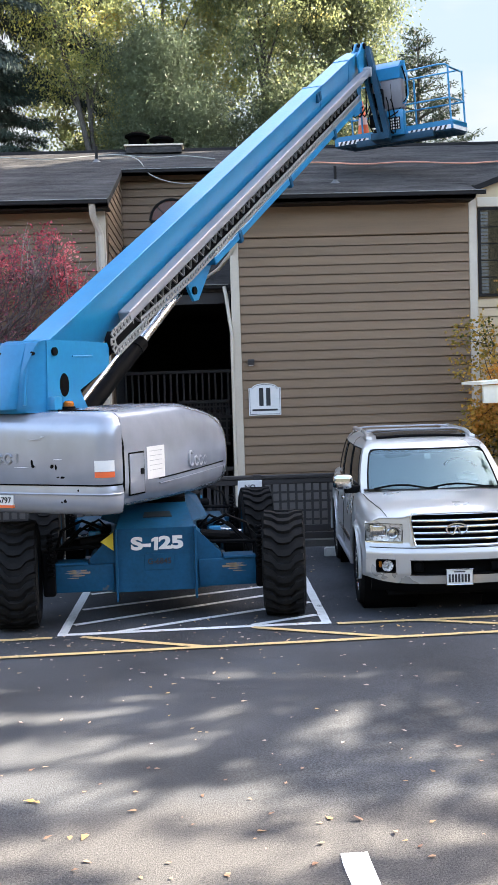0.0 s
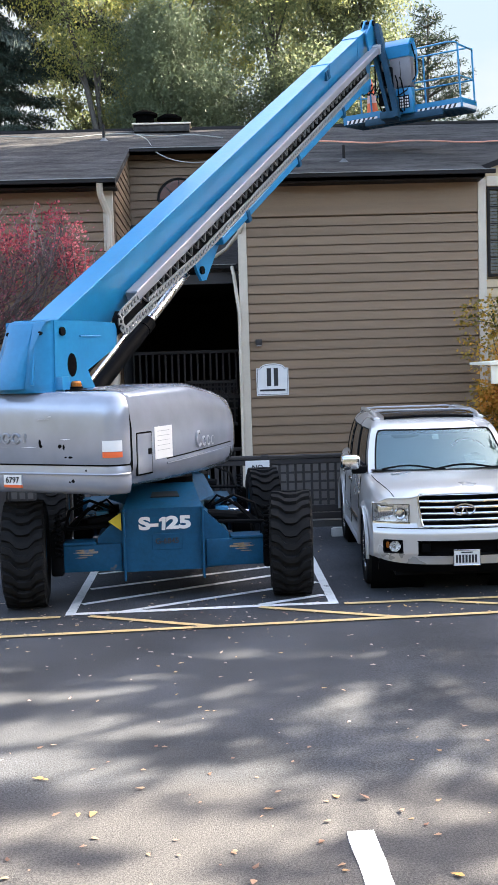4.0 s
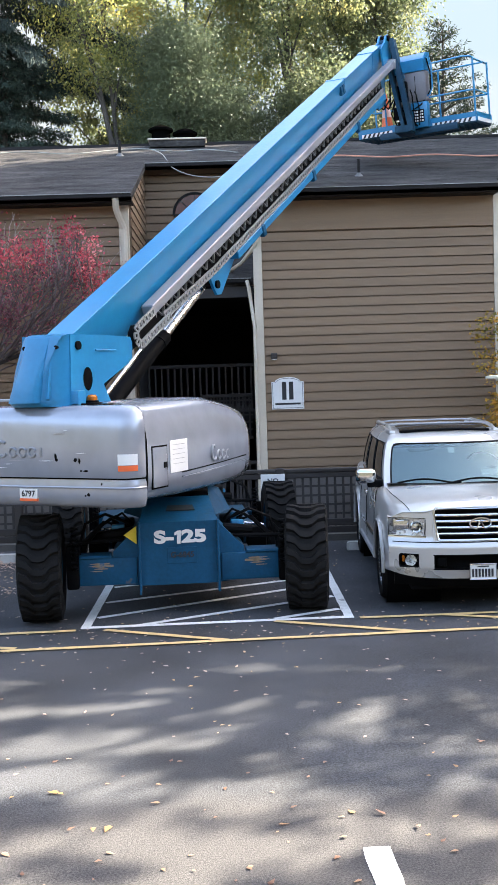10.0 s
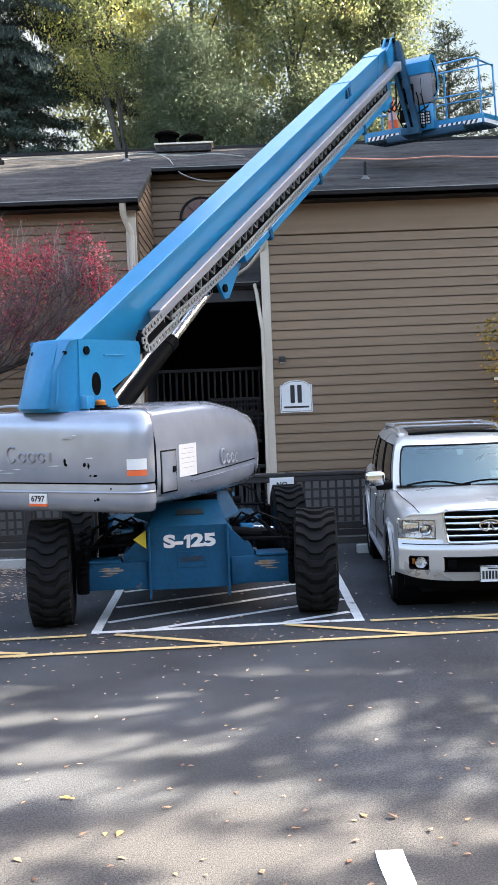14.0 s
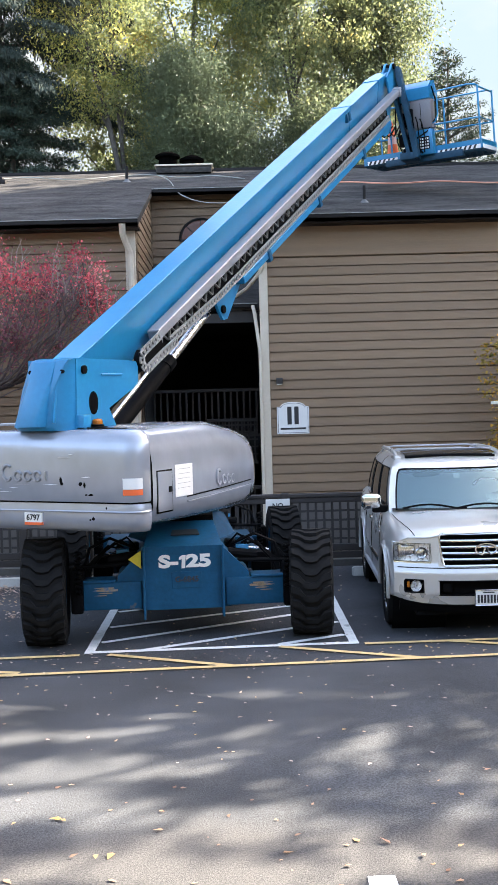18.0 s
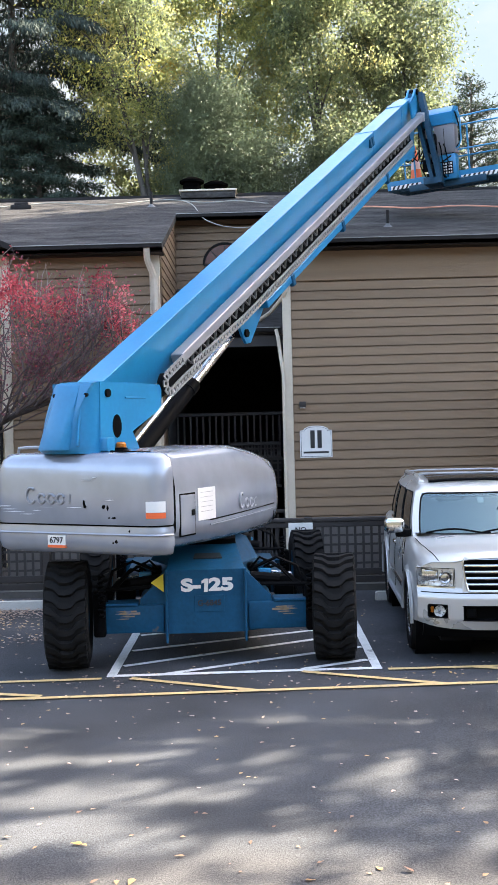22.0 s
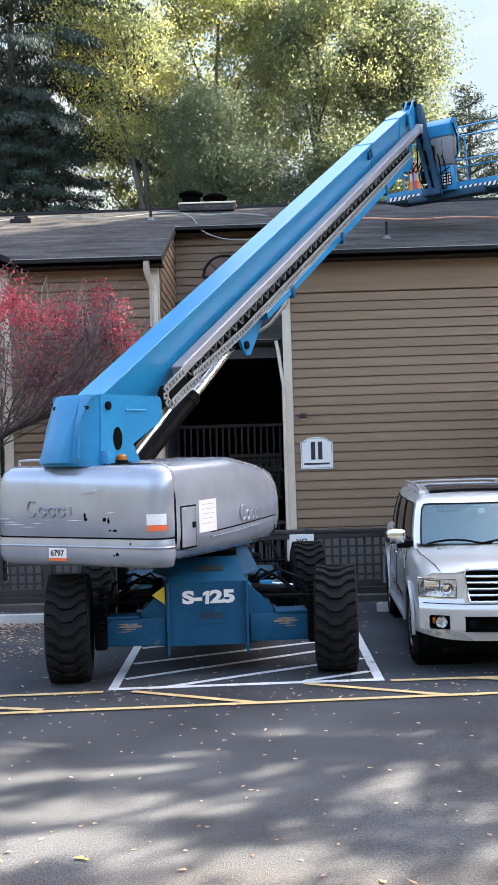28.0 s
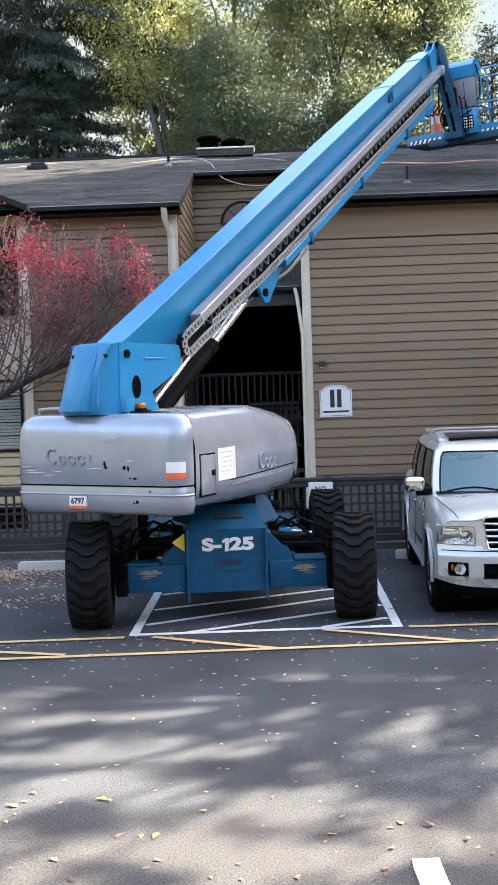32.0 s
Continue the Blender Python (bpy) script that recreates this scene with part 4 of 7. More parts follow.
# turntable
lp("slew_ring", Geo().lathe([(0.0, 1.02), (0.62, 1.02), (0.62, 1.20), (0.56, 1.22), (0.56, 1.36), (0.0, 1.36)], (0, 0, 0), (0, 0, 1), 36), BLACK_PLASTIC, TT, "black slewing ring")
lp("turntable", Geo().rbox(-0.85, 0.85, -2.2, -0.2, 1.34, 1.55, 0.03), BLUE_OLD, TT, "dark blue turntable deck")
CW0, CW1, CWS = -0.92, 1.255, -2.95
cw = Geo()
def tail_ring(z, i, d, r=0.20, n=7):
    """Plan of the counterweight at one height: rounded behind, straight in front; i and d draw it in."""
    a0, a1, b0 = CW0 + i, CW1 - i, CWS + d
    right = [(a1 - r + r * math.cos(radians(a)), b0 + r + r * math.sin(radians(a)), z) for a in np.linspace(270, 360, n)]
    left = [(a0 + r + r * math.cos(radians(a)), b0 + r + r * math.sin(radians(a)), z) for a in np.linspace(180, 270, n)]
    return left + right + [(a1, -2.735, z), (a0, -2.735, z)]


cw.loft([tail_ring(z, i, d) for z, i, d in ((1.305, 0.10, 0.12), (1.315, 0.05, 0.06), (1.35, 0.015, 0.02), (1.42, 0.0, 0.0), (1.57, 0.0, 0.0), (1.60, 0.010, 0.010), (1.62, 0.010, 0.010), (1.65, 0.0, 0.0), (2.05, 0.0, 0.01), (2.20, 0.008, 0.03), (2.28, 0.03, 0.06), (2.325, 0.07, 0.10), (2.345, 0.13, 0.16), (2.35, 0.2, 0.22))])
cwo = lp("counterweight", cw, GREY_COVER, TT, "scuffed silver-grey moulded counterweight cover", smooth=50)
lp("groove", Geo().tube(tail_ring(1.61, 0.006, 0.006)[:14], 0.008, 5), SEAM, TT, "dark groove line", parent=cwo)
lp("ridge", Geo().tube(tail_ring(1.52, -0.002, -0.002)[:14], 0.013, 6), GREY_COVER, TT, "raised moulded ridge", parent=cwo)


def cover(side, label):
    """Moulded side cover, from the counterweight to its tapered front end."""
    rows = []
    trim_in = 0.0 if side > 0 else 0.32
    for s, zb, zt, out in ((-2.71, 1.35, 2.34, 1.25), (-2.2, 1.34, 2.36, 1.25), (-1.6, 1.33, 2.375, 1.25), (-1.22, 1.33, 2.375, 1.25), (-1.12, 1.33, 2.365, 1.25), (-0.80, 1.335, 2.315, 1.25), (-0.52, 1.345, 2.265, 1.245), (-0.34, 1.36, 2.225, 1.235), (-0.24, 1.385, 2.17, 1.20), (-0.18, 1.42, 2.10, 1.14), (-0.15, 1.50, 2.00, 1.04)):
        r = 0.16
        sec = [(0.40, zb), (out - 0.22, zb), (out - 0.10, zb + 0.04), (out - 0.02, zb + 0.14), (out, zb + 0.26), (out, zt - 0.36), (out - 0.02, zt - 0.20), (out - 0.09, zt - 0.07), (out - 0.22, zt), (0.40, zt + 0.01)]
        rows.append([(side * max(o - trim_in, 0.3), s, z) for o, z in sec])
    return lp("side_cover", Geo().loft(rows), GREY_COVER, TT, label, smooth=50)


sc = cover(1, "glossy silver-grey moulded engine cover")
cover(-1, "glossy silver-grey moulded side cover")
lp("seam", Geo().tube([(1.15, -2.722, 1.36), (1.225, -2.722, 1.44), (1.252, -2.722, 1.58), (1.254, -2.722, 1.75), (1.252, -2.722, 1.98), (1.225, -2.722, 2.16), (1.13, -2.722, 2.285), (0.98, -2.722, 2.345), (0.5, -2.722, 2.355)], 0.014, 6), SEAM, TT, "dark gap between counterweight and cover", parent=sc)
lp("front_seam", Geo().tube([(1.225, -0.42, 1.46), (1.234, -0.42, 1.6), (1.234, -0.42, 1.83), (1.205, -0.42, 2.03), (1.115, -0.42, 2.18), (0.97, -0.42, 2.25)], 0.006, 5), SEAM, TT, parent=sc)
lp("flap", Geo().rbox(1.243, 1.262, -2.60, -2.32, 1.49, 1.90, 0.008), GREY_COVER, TT, "hinged flap in the cover", parent=sc)
for a, b, c, d in ((-2.615, -2.60, 1.475, 1.915), (-2.32, -2.305, 1.475, 1.915), (-2.60, -2.32, 1.90, 1.915), (-2.60, -2.32, 1.475, 1.49)):
    lp("flap_gap", Geo().box(1.238, 1.2535, a, b, c, d), SEAM, TT, parent=sc)
lp("latch", Geo().rbox(1.26, 1.272, -2.40, -2.34, 1.68, 1.74, 0.003, 1), BLACK_PLASTIC, TT, parent=sc)
lp("paper_notice", Geo().rbox(1.252, 1.258, -2.25, -1.88, 1.61, 1.95, 0.002, 1), LABEL_WHITE, TT, "white printed sheet", parent=sc)
for k in range(5):
    lp("text_bar", Geo().box(1.2585, 1.2600, -2.2, -1.94, 1.90 - k * 0.05, 1.904 - k * 0.05), GREY_LINK, TT, parent=sc)
lp("body_line", Geo().tube([(1.256, -2.0, 1.55), (1.256, -1.5, 1.565), (1.252, -1.1, 1.58), (1.247, -0.45, 1.61)], 0.010, 5), GREY_COVER, TT, parent=sc)
lp("body_line", Geo().tube([(1.256, -2.0, 1.60), (1.256, -1.5, 1.615), (1.252, -1.1, 1.63), (1.247, -0.45, 1.66)], 0.007, 5), SEAM, TT, parent=sc)


def emboss(parent, m, w, h):
    """A moulded word mark, shown as plain raised loops and bars."""
    g = Geo()
    g.tube([(w * (-0.42 + 0.10 * math.cos(a)), 0, h * (0.05 + 0.42 * math.sin(a))) for a in np.linspace(0.9, 5.6, 12)], h * 0.08, 6)
    for k in range(3):
        c = -0.20 + k * 0.20
        g.tube([(w * (c + 0.075 * math.cos(a)), 0, h * (-0.12 + 0.24 * math.sin(a))) for a in np.linspace(0.4, 5.9, 12)], h * 0.08, 6)
    g.tube([(w * 0.38, 0, -h * 0.34), (w * 0.38, 0, h * 0.14)], h * 0.08, 6)
    lp("moulded_mark", g, material_mark, m, "moulded maker's mark as plain shapes", parent=parent)


material_mark = material("grey_mark", (0.27, 0.28, 0.30), 0.35, 0.4, vary=0.1, bump=0.02)
emboss(cwo, TT @ pose(-0.11, CWS + 0.002, 1.90), 0.62, 0.19)
emboss(sc, TT @ pose(1.243, -1.03, 1.74, 0, 0, 93), 0.58, 0.20)
# stickers and chips on the counterweight
def corner_patch(a0, a1, z0, z1):
    """A sticker that follows the rounded corner of the counterweight."""
    return Geo().grid([[(CW1 - 0.20 + (a - 270) / 90 * 0.0 + 0.205 * math.cos(radians(a)), CWS + 0.20 + 0.205 * math.sin(radians(a)), z) for a in np.linspace(a0, a1, 8)] for z in (z0, z1)])


lp("sticker", corner_patch(272, 330, 1.75, 1.86), LABEL_WHITE, TT, "white upper half of a sticker", parent=cwo)
lp("sticker", corner_patch(272, 330, 1.69, 1.747), LABEL_ORANGE, TT, "orange lower half of a sticker", parent=cwo)
lp("fleet_plate", Geo().box(-0.15, 0.07, CWS - 0.018, CWS + 0.03, 1.375, 1.50), LABEL_WHITE, TT, "white fleet number sticker", parent=cwo)
lp("fleet_stripe", Geo().box(-0.15, 0.07, CWS - 0.020, CWS + 0.02, 1.372, 1.40), LABEL_ORANGE, TT, parent=cwo)
thick_letters("6797", 0.085, 0.002, INK, "digit", cwo, TT @ pose(-0.04, CWS - 0.020, 1.448, 90, 0, 0), "black fleet figure")
random.seed(4)
for o, z, w, h in ((0.31, 1.83, 0.035, 0.10), (0.32, 1.80, 0.05, 0.04), (0.55, 1.80, 0.05, 0.06), (0.60, 1.79, 0.03, 0.08), (0.68, 1.69, 0.09, 0.025), (0.62, 1.69, 0.04, 0.03), (0.70, 1.45, 0.05, 0.05), (0.66, 1.44, 0.03, 0.03), (0.0, 1.83, 0.10, 0.02), (0.34, 2.07, 0.18, 0.012), (-0.75, 1.79, 0.2, 0.010), (-0.2, 1.79, 0.25, 0.008), (0.86, 1.56, 0.03, 0.03)):
    n = 9
    ring = [(o + w * (0.24 + 0.24 * random.random()) * math.cos(2 * math.pi * k / n), CWS - 0.002, z + h * (0.24 + 0.24 * random.random()) * math.sin(2 * math.pi * k / n)) for k in range(n)]
    lp("paint_chip", Geo().prism(ring, (0, 0.03, 0)), SEAM if h > 0.02 else material_mark, TT, parent=cwo)
SCRATCH = material("pale_scratch", (0.62, 0.63, 0.65), 0.5, vary=0.1, bump=0)
for o, z, w in ((-0.72, 1.80, 0.16), (-0.66, 1.765, 0.24), (-0.60, 1.74, 0.30), (-0.42, 1.715, 0.22), (-0.30, 1.755, 0.12), (0.18, 1.79, 0.20), (0.62, 1.87, 0.12), (0.44, 2.10, 0.05)):
    lp("scratch", Geo().prism([(o - w / 2, CWS - 0.001, z - 0.001), (o, CWS - 0.0015, z - 0.004), (o + w / 2, CWS - 0.001, z + 0.002), (o, CWS - 0.0015, z + 0.004)], (0, 0.012, 0)), SCRATCH, TT, parent=cwo)
lp("grab_rail", Geo().tube([(-0.90, -2.5, 2.28), (-0.88, -2.5, 2.40), (-0.70, -2.55, 2.41), (-0.5, -2.6, 2.41)], 0.016, 6), ALLOY, TT)

# riser at the boom's foot
g = Geo()
g.loft([[(-0.28 - i, -2.74 - d, z), (-0.25 - i, -2.80 - d, z), (-0.20 - i, -2.83 - d, z), (0.14 - 2 * i, -2.84 - d, z), (0.24 - i, -2.81 - d, z), (0.34, -2.76, z), (0.372, -2.68, z), (0.372, -2.45, z), (-0.28 - i, -2.45, z)] for z, i, d in ((2.34, 0.01, 0.06), (2.37, 0.03, 0.09), (2.42, 0.03, 0.09), (2.75, -0.03, 0.05), (3.02, -0.09, -0.01), (3.07, -0.11, -0.03), (3.09, -0.14, -0.08))])
hood = lp("rear_hood", g, BLUE, TT, "bright blue moulded rear hood", smooth=40)
bulge = []
for f in np.linspace(0, 1, 9):
    z, xl, xr = 2.385 + 0.665 * f, -0.255 + 0.165 * f ** 0.9, 0.140 + 0.085 * f
    base, b = -2.93 + 0.115 * f ** 1.3, 0.085 * (1 - f ** 1.6) + 0.004
    bulge.append([(xl, base + 0.10, z), (xl + 0.012, base - b * 0.45, z), (xl + 0.05, base - b * 0.92, z), ((xl + xr) / 2, base - b * 1.05, z), (xr - 0.07, base - b, z), (xr - 0.025, base - b * 0.6, z), (xr, base + 0.05, z)])
lp("hood_bulge", Geo().loft(bulge), BLUE, TT, "rounded panel swelling from the hood", parent=hood, smooth=50)
lp("hood_crease", Geo().tube([(0.215, -2.905, 2.42), (0.225, -2.87, 2.72), (0.255, -2.815, 2.98)], 0.020, 6), BLUE, TT, parent=hood)
lp("drape_hose", Geo().tube([(0.22, -1.42, 2.98), (0.24, -1.50, 2.78), (0.24, -1.86, 2.58), (0.20, -1.96, 2.46), (0.16, -1.88, 2.36)], 0.028, 6), BLACK_PLASTIC, TT, "black hose bundle beside the riser")
for o in (-0.11, 0.29):
    lp("bolt", Geo().cyl((o, -2.78, 2.95), (o, -2.845, 2.95), 0.022, n=10), BLACK_PLASTIC, TT, parent=hood)
for o0, o1 in ((0.315, 0.375), (-0.24, -0.20)):
    side_plate = lp("riser_plate", Geo().prism([(o0, -2.72, 2.34), (o0, -2.70, 3.08), (o0, -2.2, 3.09), (o0, -1.54, 3.08), (o0, -1.50, 3.02), (o0, -1.51, 2.85), (o0, -1.60, 2.78), (o0, -2.11, 2.56), (o0, -1.96, 2.34)], (o1 - o0, 0, 0)), BLUE, TT, "bright blue steel riser plate")
ell = [(0.376, -2.41 + 0.085 * math.cos(2 * math.pi * k / 20), 2.62 + 0.125 * math.sin(2 * math.pi * k / 20)) for k in range(20)]
lp("access_hole", Geo().prism(ell, (0.003, 0, 0)), SEAM, TT, "dark oval access hole")
lp("pin", Geo().cyl((0.37, -2.58, 2.97), (0.40, -2.58, 2.97), 0.045, n=14), BLACK_PLASTIC, TT)
lp("rib", Geo().rbox(0.37, 0.388, -2.25, -1.85, 2.915, 2.935, 0.004, 1), BLUE, TT)
lp("beacon_base", Geo().rbox(0.36, 0.52, -2.52, -2.36, 2.34, 2.37, 0.008), BLACK_PLASTIC, TT)
bc = lp("beacon", Geo().lathe([(0.0, 0.085), (0.04, 0.08), (0.056, 0.06), (0.058, 0.02), (0.062, 0.015), (0.062, 0.0)], (0.44, -2.44, 2.37), (0, 0, 1), 16), AMBER, TT, "amber beacon lamp")
lp("beacon_ring", Geo().lathe([(0.072, 0.0), (0.072, 0.022), (0.060, 0.028)], (0.44, -2.44, 2.365), (0, 0, 1), 16), BLACK_PLASTIC, TT, parent=bc)
lp("junction_box", Geo().rbox(0.36, 0.46, -2.72, -2.58, 2.36, 2.50, 0.01), BLUE, TT)

# boom
g = Geo()


def boom_sec(y, w0, w1, h0, h1, c=0.004):
    n = 0.24 * (h1 - h0)      # the webs lean in a little towards the bottom
    return [(w0, y, h0 + c), (w0 + c, y, h0), (w1 - c - n, y, h0), (w1 - n, y, h0 + c), (w1, y, h1 - c), (w1 - c, y, h1), (w0 + c, y, h1), (w0, y, h1 - c)]


g.loft([boom_sec(-2.9, -0.15, 0.20, -0.22, 0.12), boom_sec(-2.3, -0.15, 0.20, -0.38, 0.12), boom_sec(-1.5, -0.15, 0.20, -0.50, 0.12), boom_sec(7.0, -0.15, 0.20, -0.50, 0.12)])
boom = lp("boom_tube", g, BLUE, BM, "bright blue boom tube, slightly dusty on top", smooth=20)
g = Geo().loft([boom_sec(6.9, -0.13, 0.18, -0.48, 0.10), boom_sec(9.15, -0.13, 0.18, -0.48, 0.10), boom_sec(9.55, -0.11, 0.16, -0.46, 0.07)])
lp("extension_tube", g, BLUE, BM, "bright blue telescoping boom section", smooth=20)
lp("wear_collar", Geo().loft([boom_sec(6.94, -0.158, 0.208, -0.51, 0.128), boom_sec(7.0, -0.158, 0.208, -0.51, 0.128)]), BLUE, BM, "boom collar with wear pads", smooth=20)
lp("wear_pad", Geo().rbox(0.150, 0.206, 6.80, 6.88, -0.10, 0.05, 0.004, 1), BLUE_OLD, BM)
lp("wear_pad", Geo().rbox(0.150, 0.206, 6.68, 6.76, -0.10, 0.05, 0.004, 1), BLUE_OLD, BM)
lp("collar_band", Geo().loft([boom_sec(8.75, -0.14, 0.19, -0.49, 0.11), boom_sec(8.95, -0.14, 0.19, -0.49, 0.11)]), BLUE, BM, smooth=20)
rail_g = Geo().rbox(0.16, 0.33, -1.22, 9.45, -0.385, -0.265, 0.012, 1)
RAIL = material("brushed_rail", (0.27, 0.275, 0.295), 0.45, 0.3, vary=0.12, scale=3, bump=0.05)
track = lp("cable_track_rail", rail_g, RAIL, BM, "pale grey aluminium rail along the boom")
lp("rail_end", Geo().rbox(0.16, 0.36, 9.40, 9.58, -0.41, -0.24, 0.02), ALLOY, BM, parent=track)
lp("tray", Geo().rbox(0.05, 0.31, 1.25, 8.7, -0.76, -0.65, 0.01, 1), BLUE, BM, "blue steel tray under the cable track")
for y in (1.4, 3.0, 4.6, 6.2, 7.8):
    lp("tray_strut", Geo().rbox(0.02, 0.05, y - 0.03, y + 0.03, -0.75, -0.45, 0.005, 1), BLUE, BM)
for y in (2.2, 4.45, 6.9):
    lp("roller_bracket", Geo().rbox(0.25, 0.33, y - 0.05, y + 0.05, -0.82, -0.65, 0.01, 1), BLUE_OLD, BM)
# the cable track: two runs of links joined by a bend at the low end
link = Geo()
for x in (0.295, 0.31):
    link.v += [(x, sy * a, sz * b) for a, b in ((0.038, 0.052), (0.017, 0.026)) for sy, sz in ((-1, -1), (1, -1), (1, 1), (-1, 1))]
for k in range(4):
    n1 = (k + 1) % 4
    link.f += [(k, n1, 4 + n1, 4 + k), (8 + k, 8 + n1, 12 + n1, 12 + k), (k, n1, 8 + n1, 8 + k), (4 + k, 4 + n1, 12 + n1, 12 + k)]
link_mesh = to_mesh("link", link, GREY_LINK, 20)
track_group = lp("cable_track", Geo().tube([(0.21, y, -0.55 - 0.03 * min(1, max(0, (y + 1) / 2))) for y in (-1.8, -0.6, 1, 5, 8.6)], 0.03, 6).tube([(0.27, y, -0.38) for y in (-1.75, -1.3)], 0.03, 6), BLACK_PLASTIC, BM, "black cables carried in a grey link track")
LOOP_Y, LOOP_H, LOOP_R = -1.74, -0.385, 0.105
places = [(y, -0.49 - 0.095 * min(1.0, max(0.0, (y + 1.4) / 1.9)), 0) for y in np.arange(-1.70, 8.65, 0.083)]
places += [(y, LOOP_H + LOOP_R, 0) for y in np.arange(-1.70, -1.34, 0.083)]
places += [(LOOP_Y - LOOP_R * math.sin(a), LOOP_H + LOOP_R * math.cos(a), math.degrees(-a)) for a in (0.39, 1.18, 1.96, 2.75)]
TRACK_BAR = material("grey_track_bar", (0.16, 0.16, 0.155), 0.5, vary=0.2)
for k, y in enumerate(np.arange(-1.25, 8.6, 0.11)):
    lean = 0.05 if k % 2 else -0.05
    lp("cross_bar", Geo().prism([(0.255, y - lean - 0.008, -0.510), (0.255, y - lean + 0.008, -0.510), (0.255, y + lean + 0.008, -0.385), (0.255, y + lean - 0.008, -0.385)], (0.03, 0, 0)), TRACK_BAR, BM, parent=track_group)
lp("track_back", Geo().box(0.242, 0.252, -1.5, 8.7, -0.56, -0.38), BLACK_PLASTIC, BM, "black inner face of the track", parent=track_group)
for y, h, turn in places:
    ob = new("link", link_mesh)
    ob.parent = track_group
    ob.matrix_basis = BM @ pose(0.10 if y < -1.0 else 0.0, y, h, -turn, 0, 0)
arc = [(-1.78 - 0.135 * math.cos(a) * min(1, 1.35 * abs(math.cos(a))), -0.375 + 0.135 * math.sin(a)) for a in np.linspace(-1.57, 1.57, 12)]
lp("track_guide", Geo().loft([[(0.33, y, h), (0.40, y, h), (0.40, LOOP_Y + (y - LOOP_Y) * 0.94, LOOP_H + (h - LOOP_H) * 0.94), (0.33, LOOP_Y + (y - LOOP_Y) * 0.94, LOOP_H + (h - LOOP_H) * 0.94)] for y, h in arc]), BLACK_PLASTIC, BM, "black guide round the track's bend")
lp("guide_plate", Geo().prism([(0.378, -1.30, -0.50), (0.378, -1.84, -0.50), (0.378, -1.89, -0.44), (0.378, -1.89, -0.31), (0.378, -1.84, -0.25), (0.378, -1.50, -0.25), (0.378, -1.30, -0.32)], (0.006, 0, 0)), BLACK_PLASTIC, BM, "black plate behind the bend")
# lift cylinder
barrel = lp("lift_cylinder", Geo().cyl((-0.05, -1.65, 2.10), (-0.05, -0.13, 3.09), 0.095, n=20), BLACK_PLASTIC, TT, "black hydraulic lift cylinder")
lp("gland", Geo().cyl((-0.05, -0.21, 3.038), (-0.05, -0.07, 3.129), 0.107, n=20), BLACK_PLASTIC, TT, parent=barrel)
lp("rod", Geo().cyl((-0.05, -0.10, 3.11), (-0.05, 1.03, 3.845), 0.062, n=18), STEEL, TT, "polished steel piston rod", parent=barrel)
lp("hydraulic_pipe", Geo().tube([(-0.10, -1.70, 2.21), (-0.10, -0.26, 3.148)], 0.018, 6), STEEL, TT, parent=barrel)
lp("lug", Geo().prism([(0.12, 0.55, 4.10), (0.12, 2.0, 4.72), (0.12, 1.18, 3.72), (0.12, 1.06, 3.70), (0.12, 0.95, 3.80), (0.12, 0.82, 3.98)], (0.04, 0, 0)).prism([(-0.26, 0.55, 4.10), (-0.26, 2.0, 4.72), (-0.26, 1.18, 3.72), (-0.26, 1.06, 3.70), (-0.26, 0.95, 3.80), (-0.26, 0.82, 3.98)], (0.04, 0, 0)), BLUE, TT, "blue steel cylinder lug")
lp("lug_pin", Geo().cyl((-0.30, 1.04, 3.84), (0.19, 1.04, 3.84), 0.055, n=14), BLACK_PLASTIC, TT)

# boom head, jib and platform
lp("head_pin", Geo().cyl((-0.02, 9.70, 0.12), (0.24, 9.70, 0.12), 0.055, n=14), BLACK_PLASTIC, BM, "dark pivot pin")
lp("head_sheave", Geo().lathe([(0.0, 0.0), (0.16, 0.0), (0.17, 0.02), (0.15, 0.04), (0.17, 0.06), (0.16, 0.08), (0.0, 0.08)], (0.083, 9.62, -0.04), (1, 0, 0), 20), BLUE_OLD, BM, "blue pulley at the boom tip")
PM = TT @ pose(0.65, 9.34, 7.35, 6, -1.0, -4)       # platform: x across, y ahead, z up from its floor
head = lp("boom_head", Geo().prism([(0.04, 9.2, 0.05), (0.04, 9.50, 0.11), (0.04, 9.66, 0.19), (0.04, 9.78, 0.18), (0.04, 9.84, 0.08), (0.04, 9.80, -0.12), (0.04, 9.6, -0.45), (0.04, 9.2, -0.48)], (0.035, 0, 0)).prism([(0.17, 9.2, 0.05), (0.17, 9.50, 0.11), (0.17, 9.66, 0.19), (0.17, 9.78, 0.18), (0.17, 9.84, 0.08), (0.17, 9.80, -0.12), (0.17, 9.6, -0.45), (0.17, 9.2, -0.48)], (0.035, 0, 0)), BLUE, BM, "blue boom head plates")
lp("head_guard", Geo().prism([(0.1, 8.3, -0.45), (0.1, 9.45, -0.45), (0.1, 9.0, -0.98), (0.1, 8.7, -0.95)], (0.03, 0, 0)), BLUE, BM, "pale blue guard plate")
for o, a, b, w in ((0.08, 8.86, 7.24, 0.07), (0.21, 9.02, 7.22, 0.10)):
    lp("jib_arm", Geo().loft([[(o + d, 8.46, z), (o + d + w, 8.46, z), (o + d + w, 8.64, z), (o + d, 8.64, z)] for d, z in ((0.0, a), (0.02, a - 0.1), (0.36, b + 0.08), (0.36, b))]), BLUE_JIB, TT, "dark blue levelling arm")
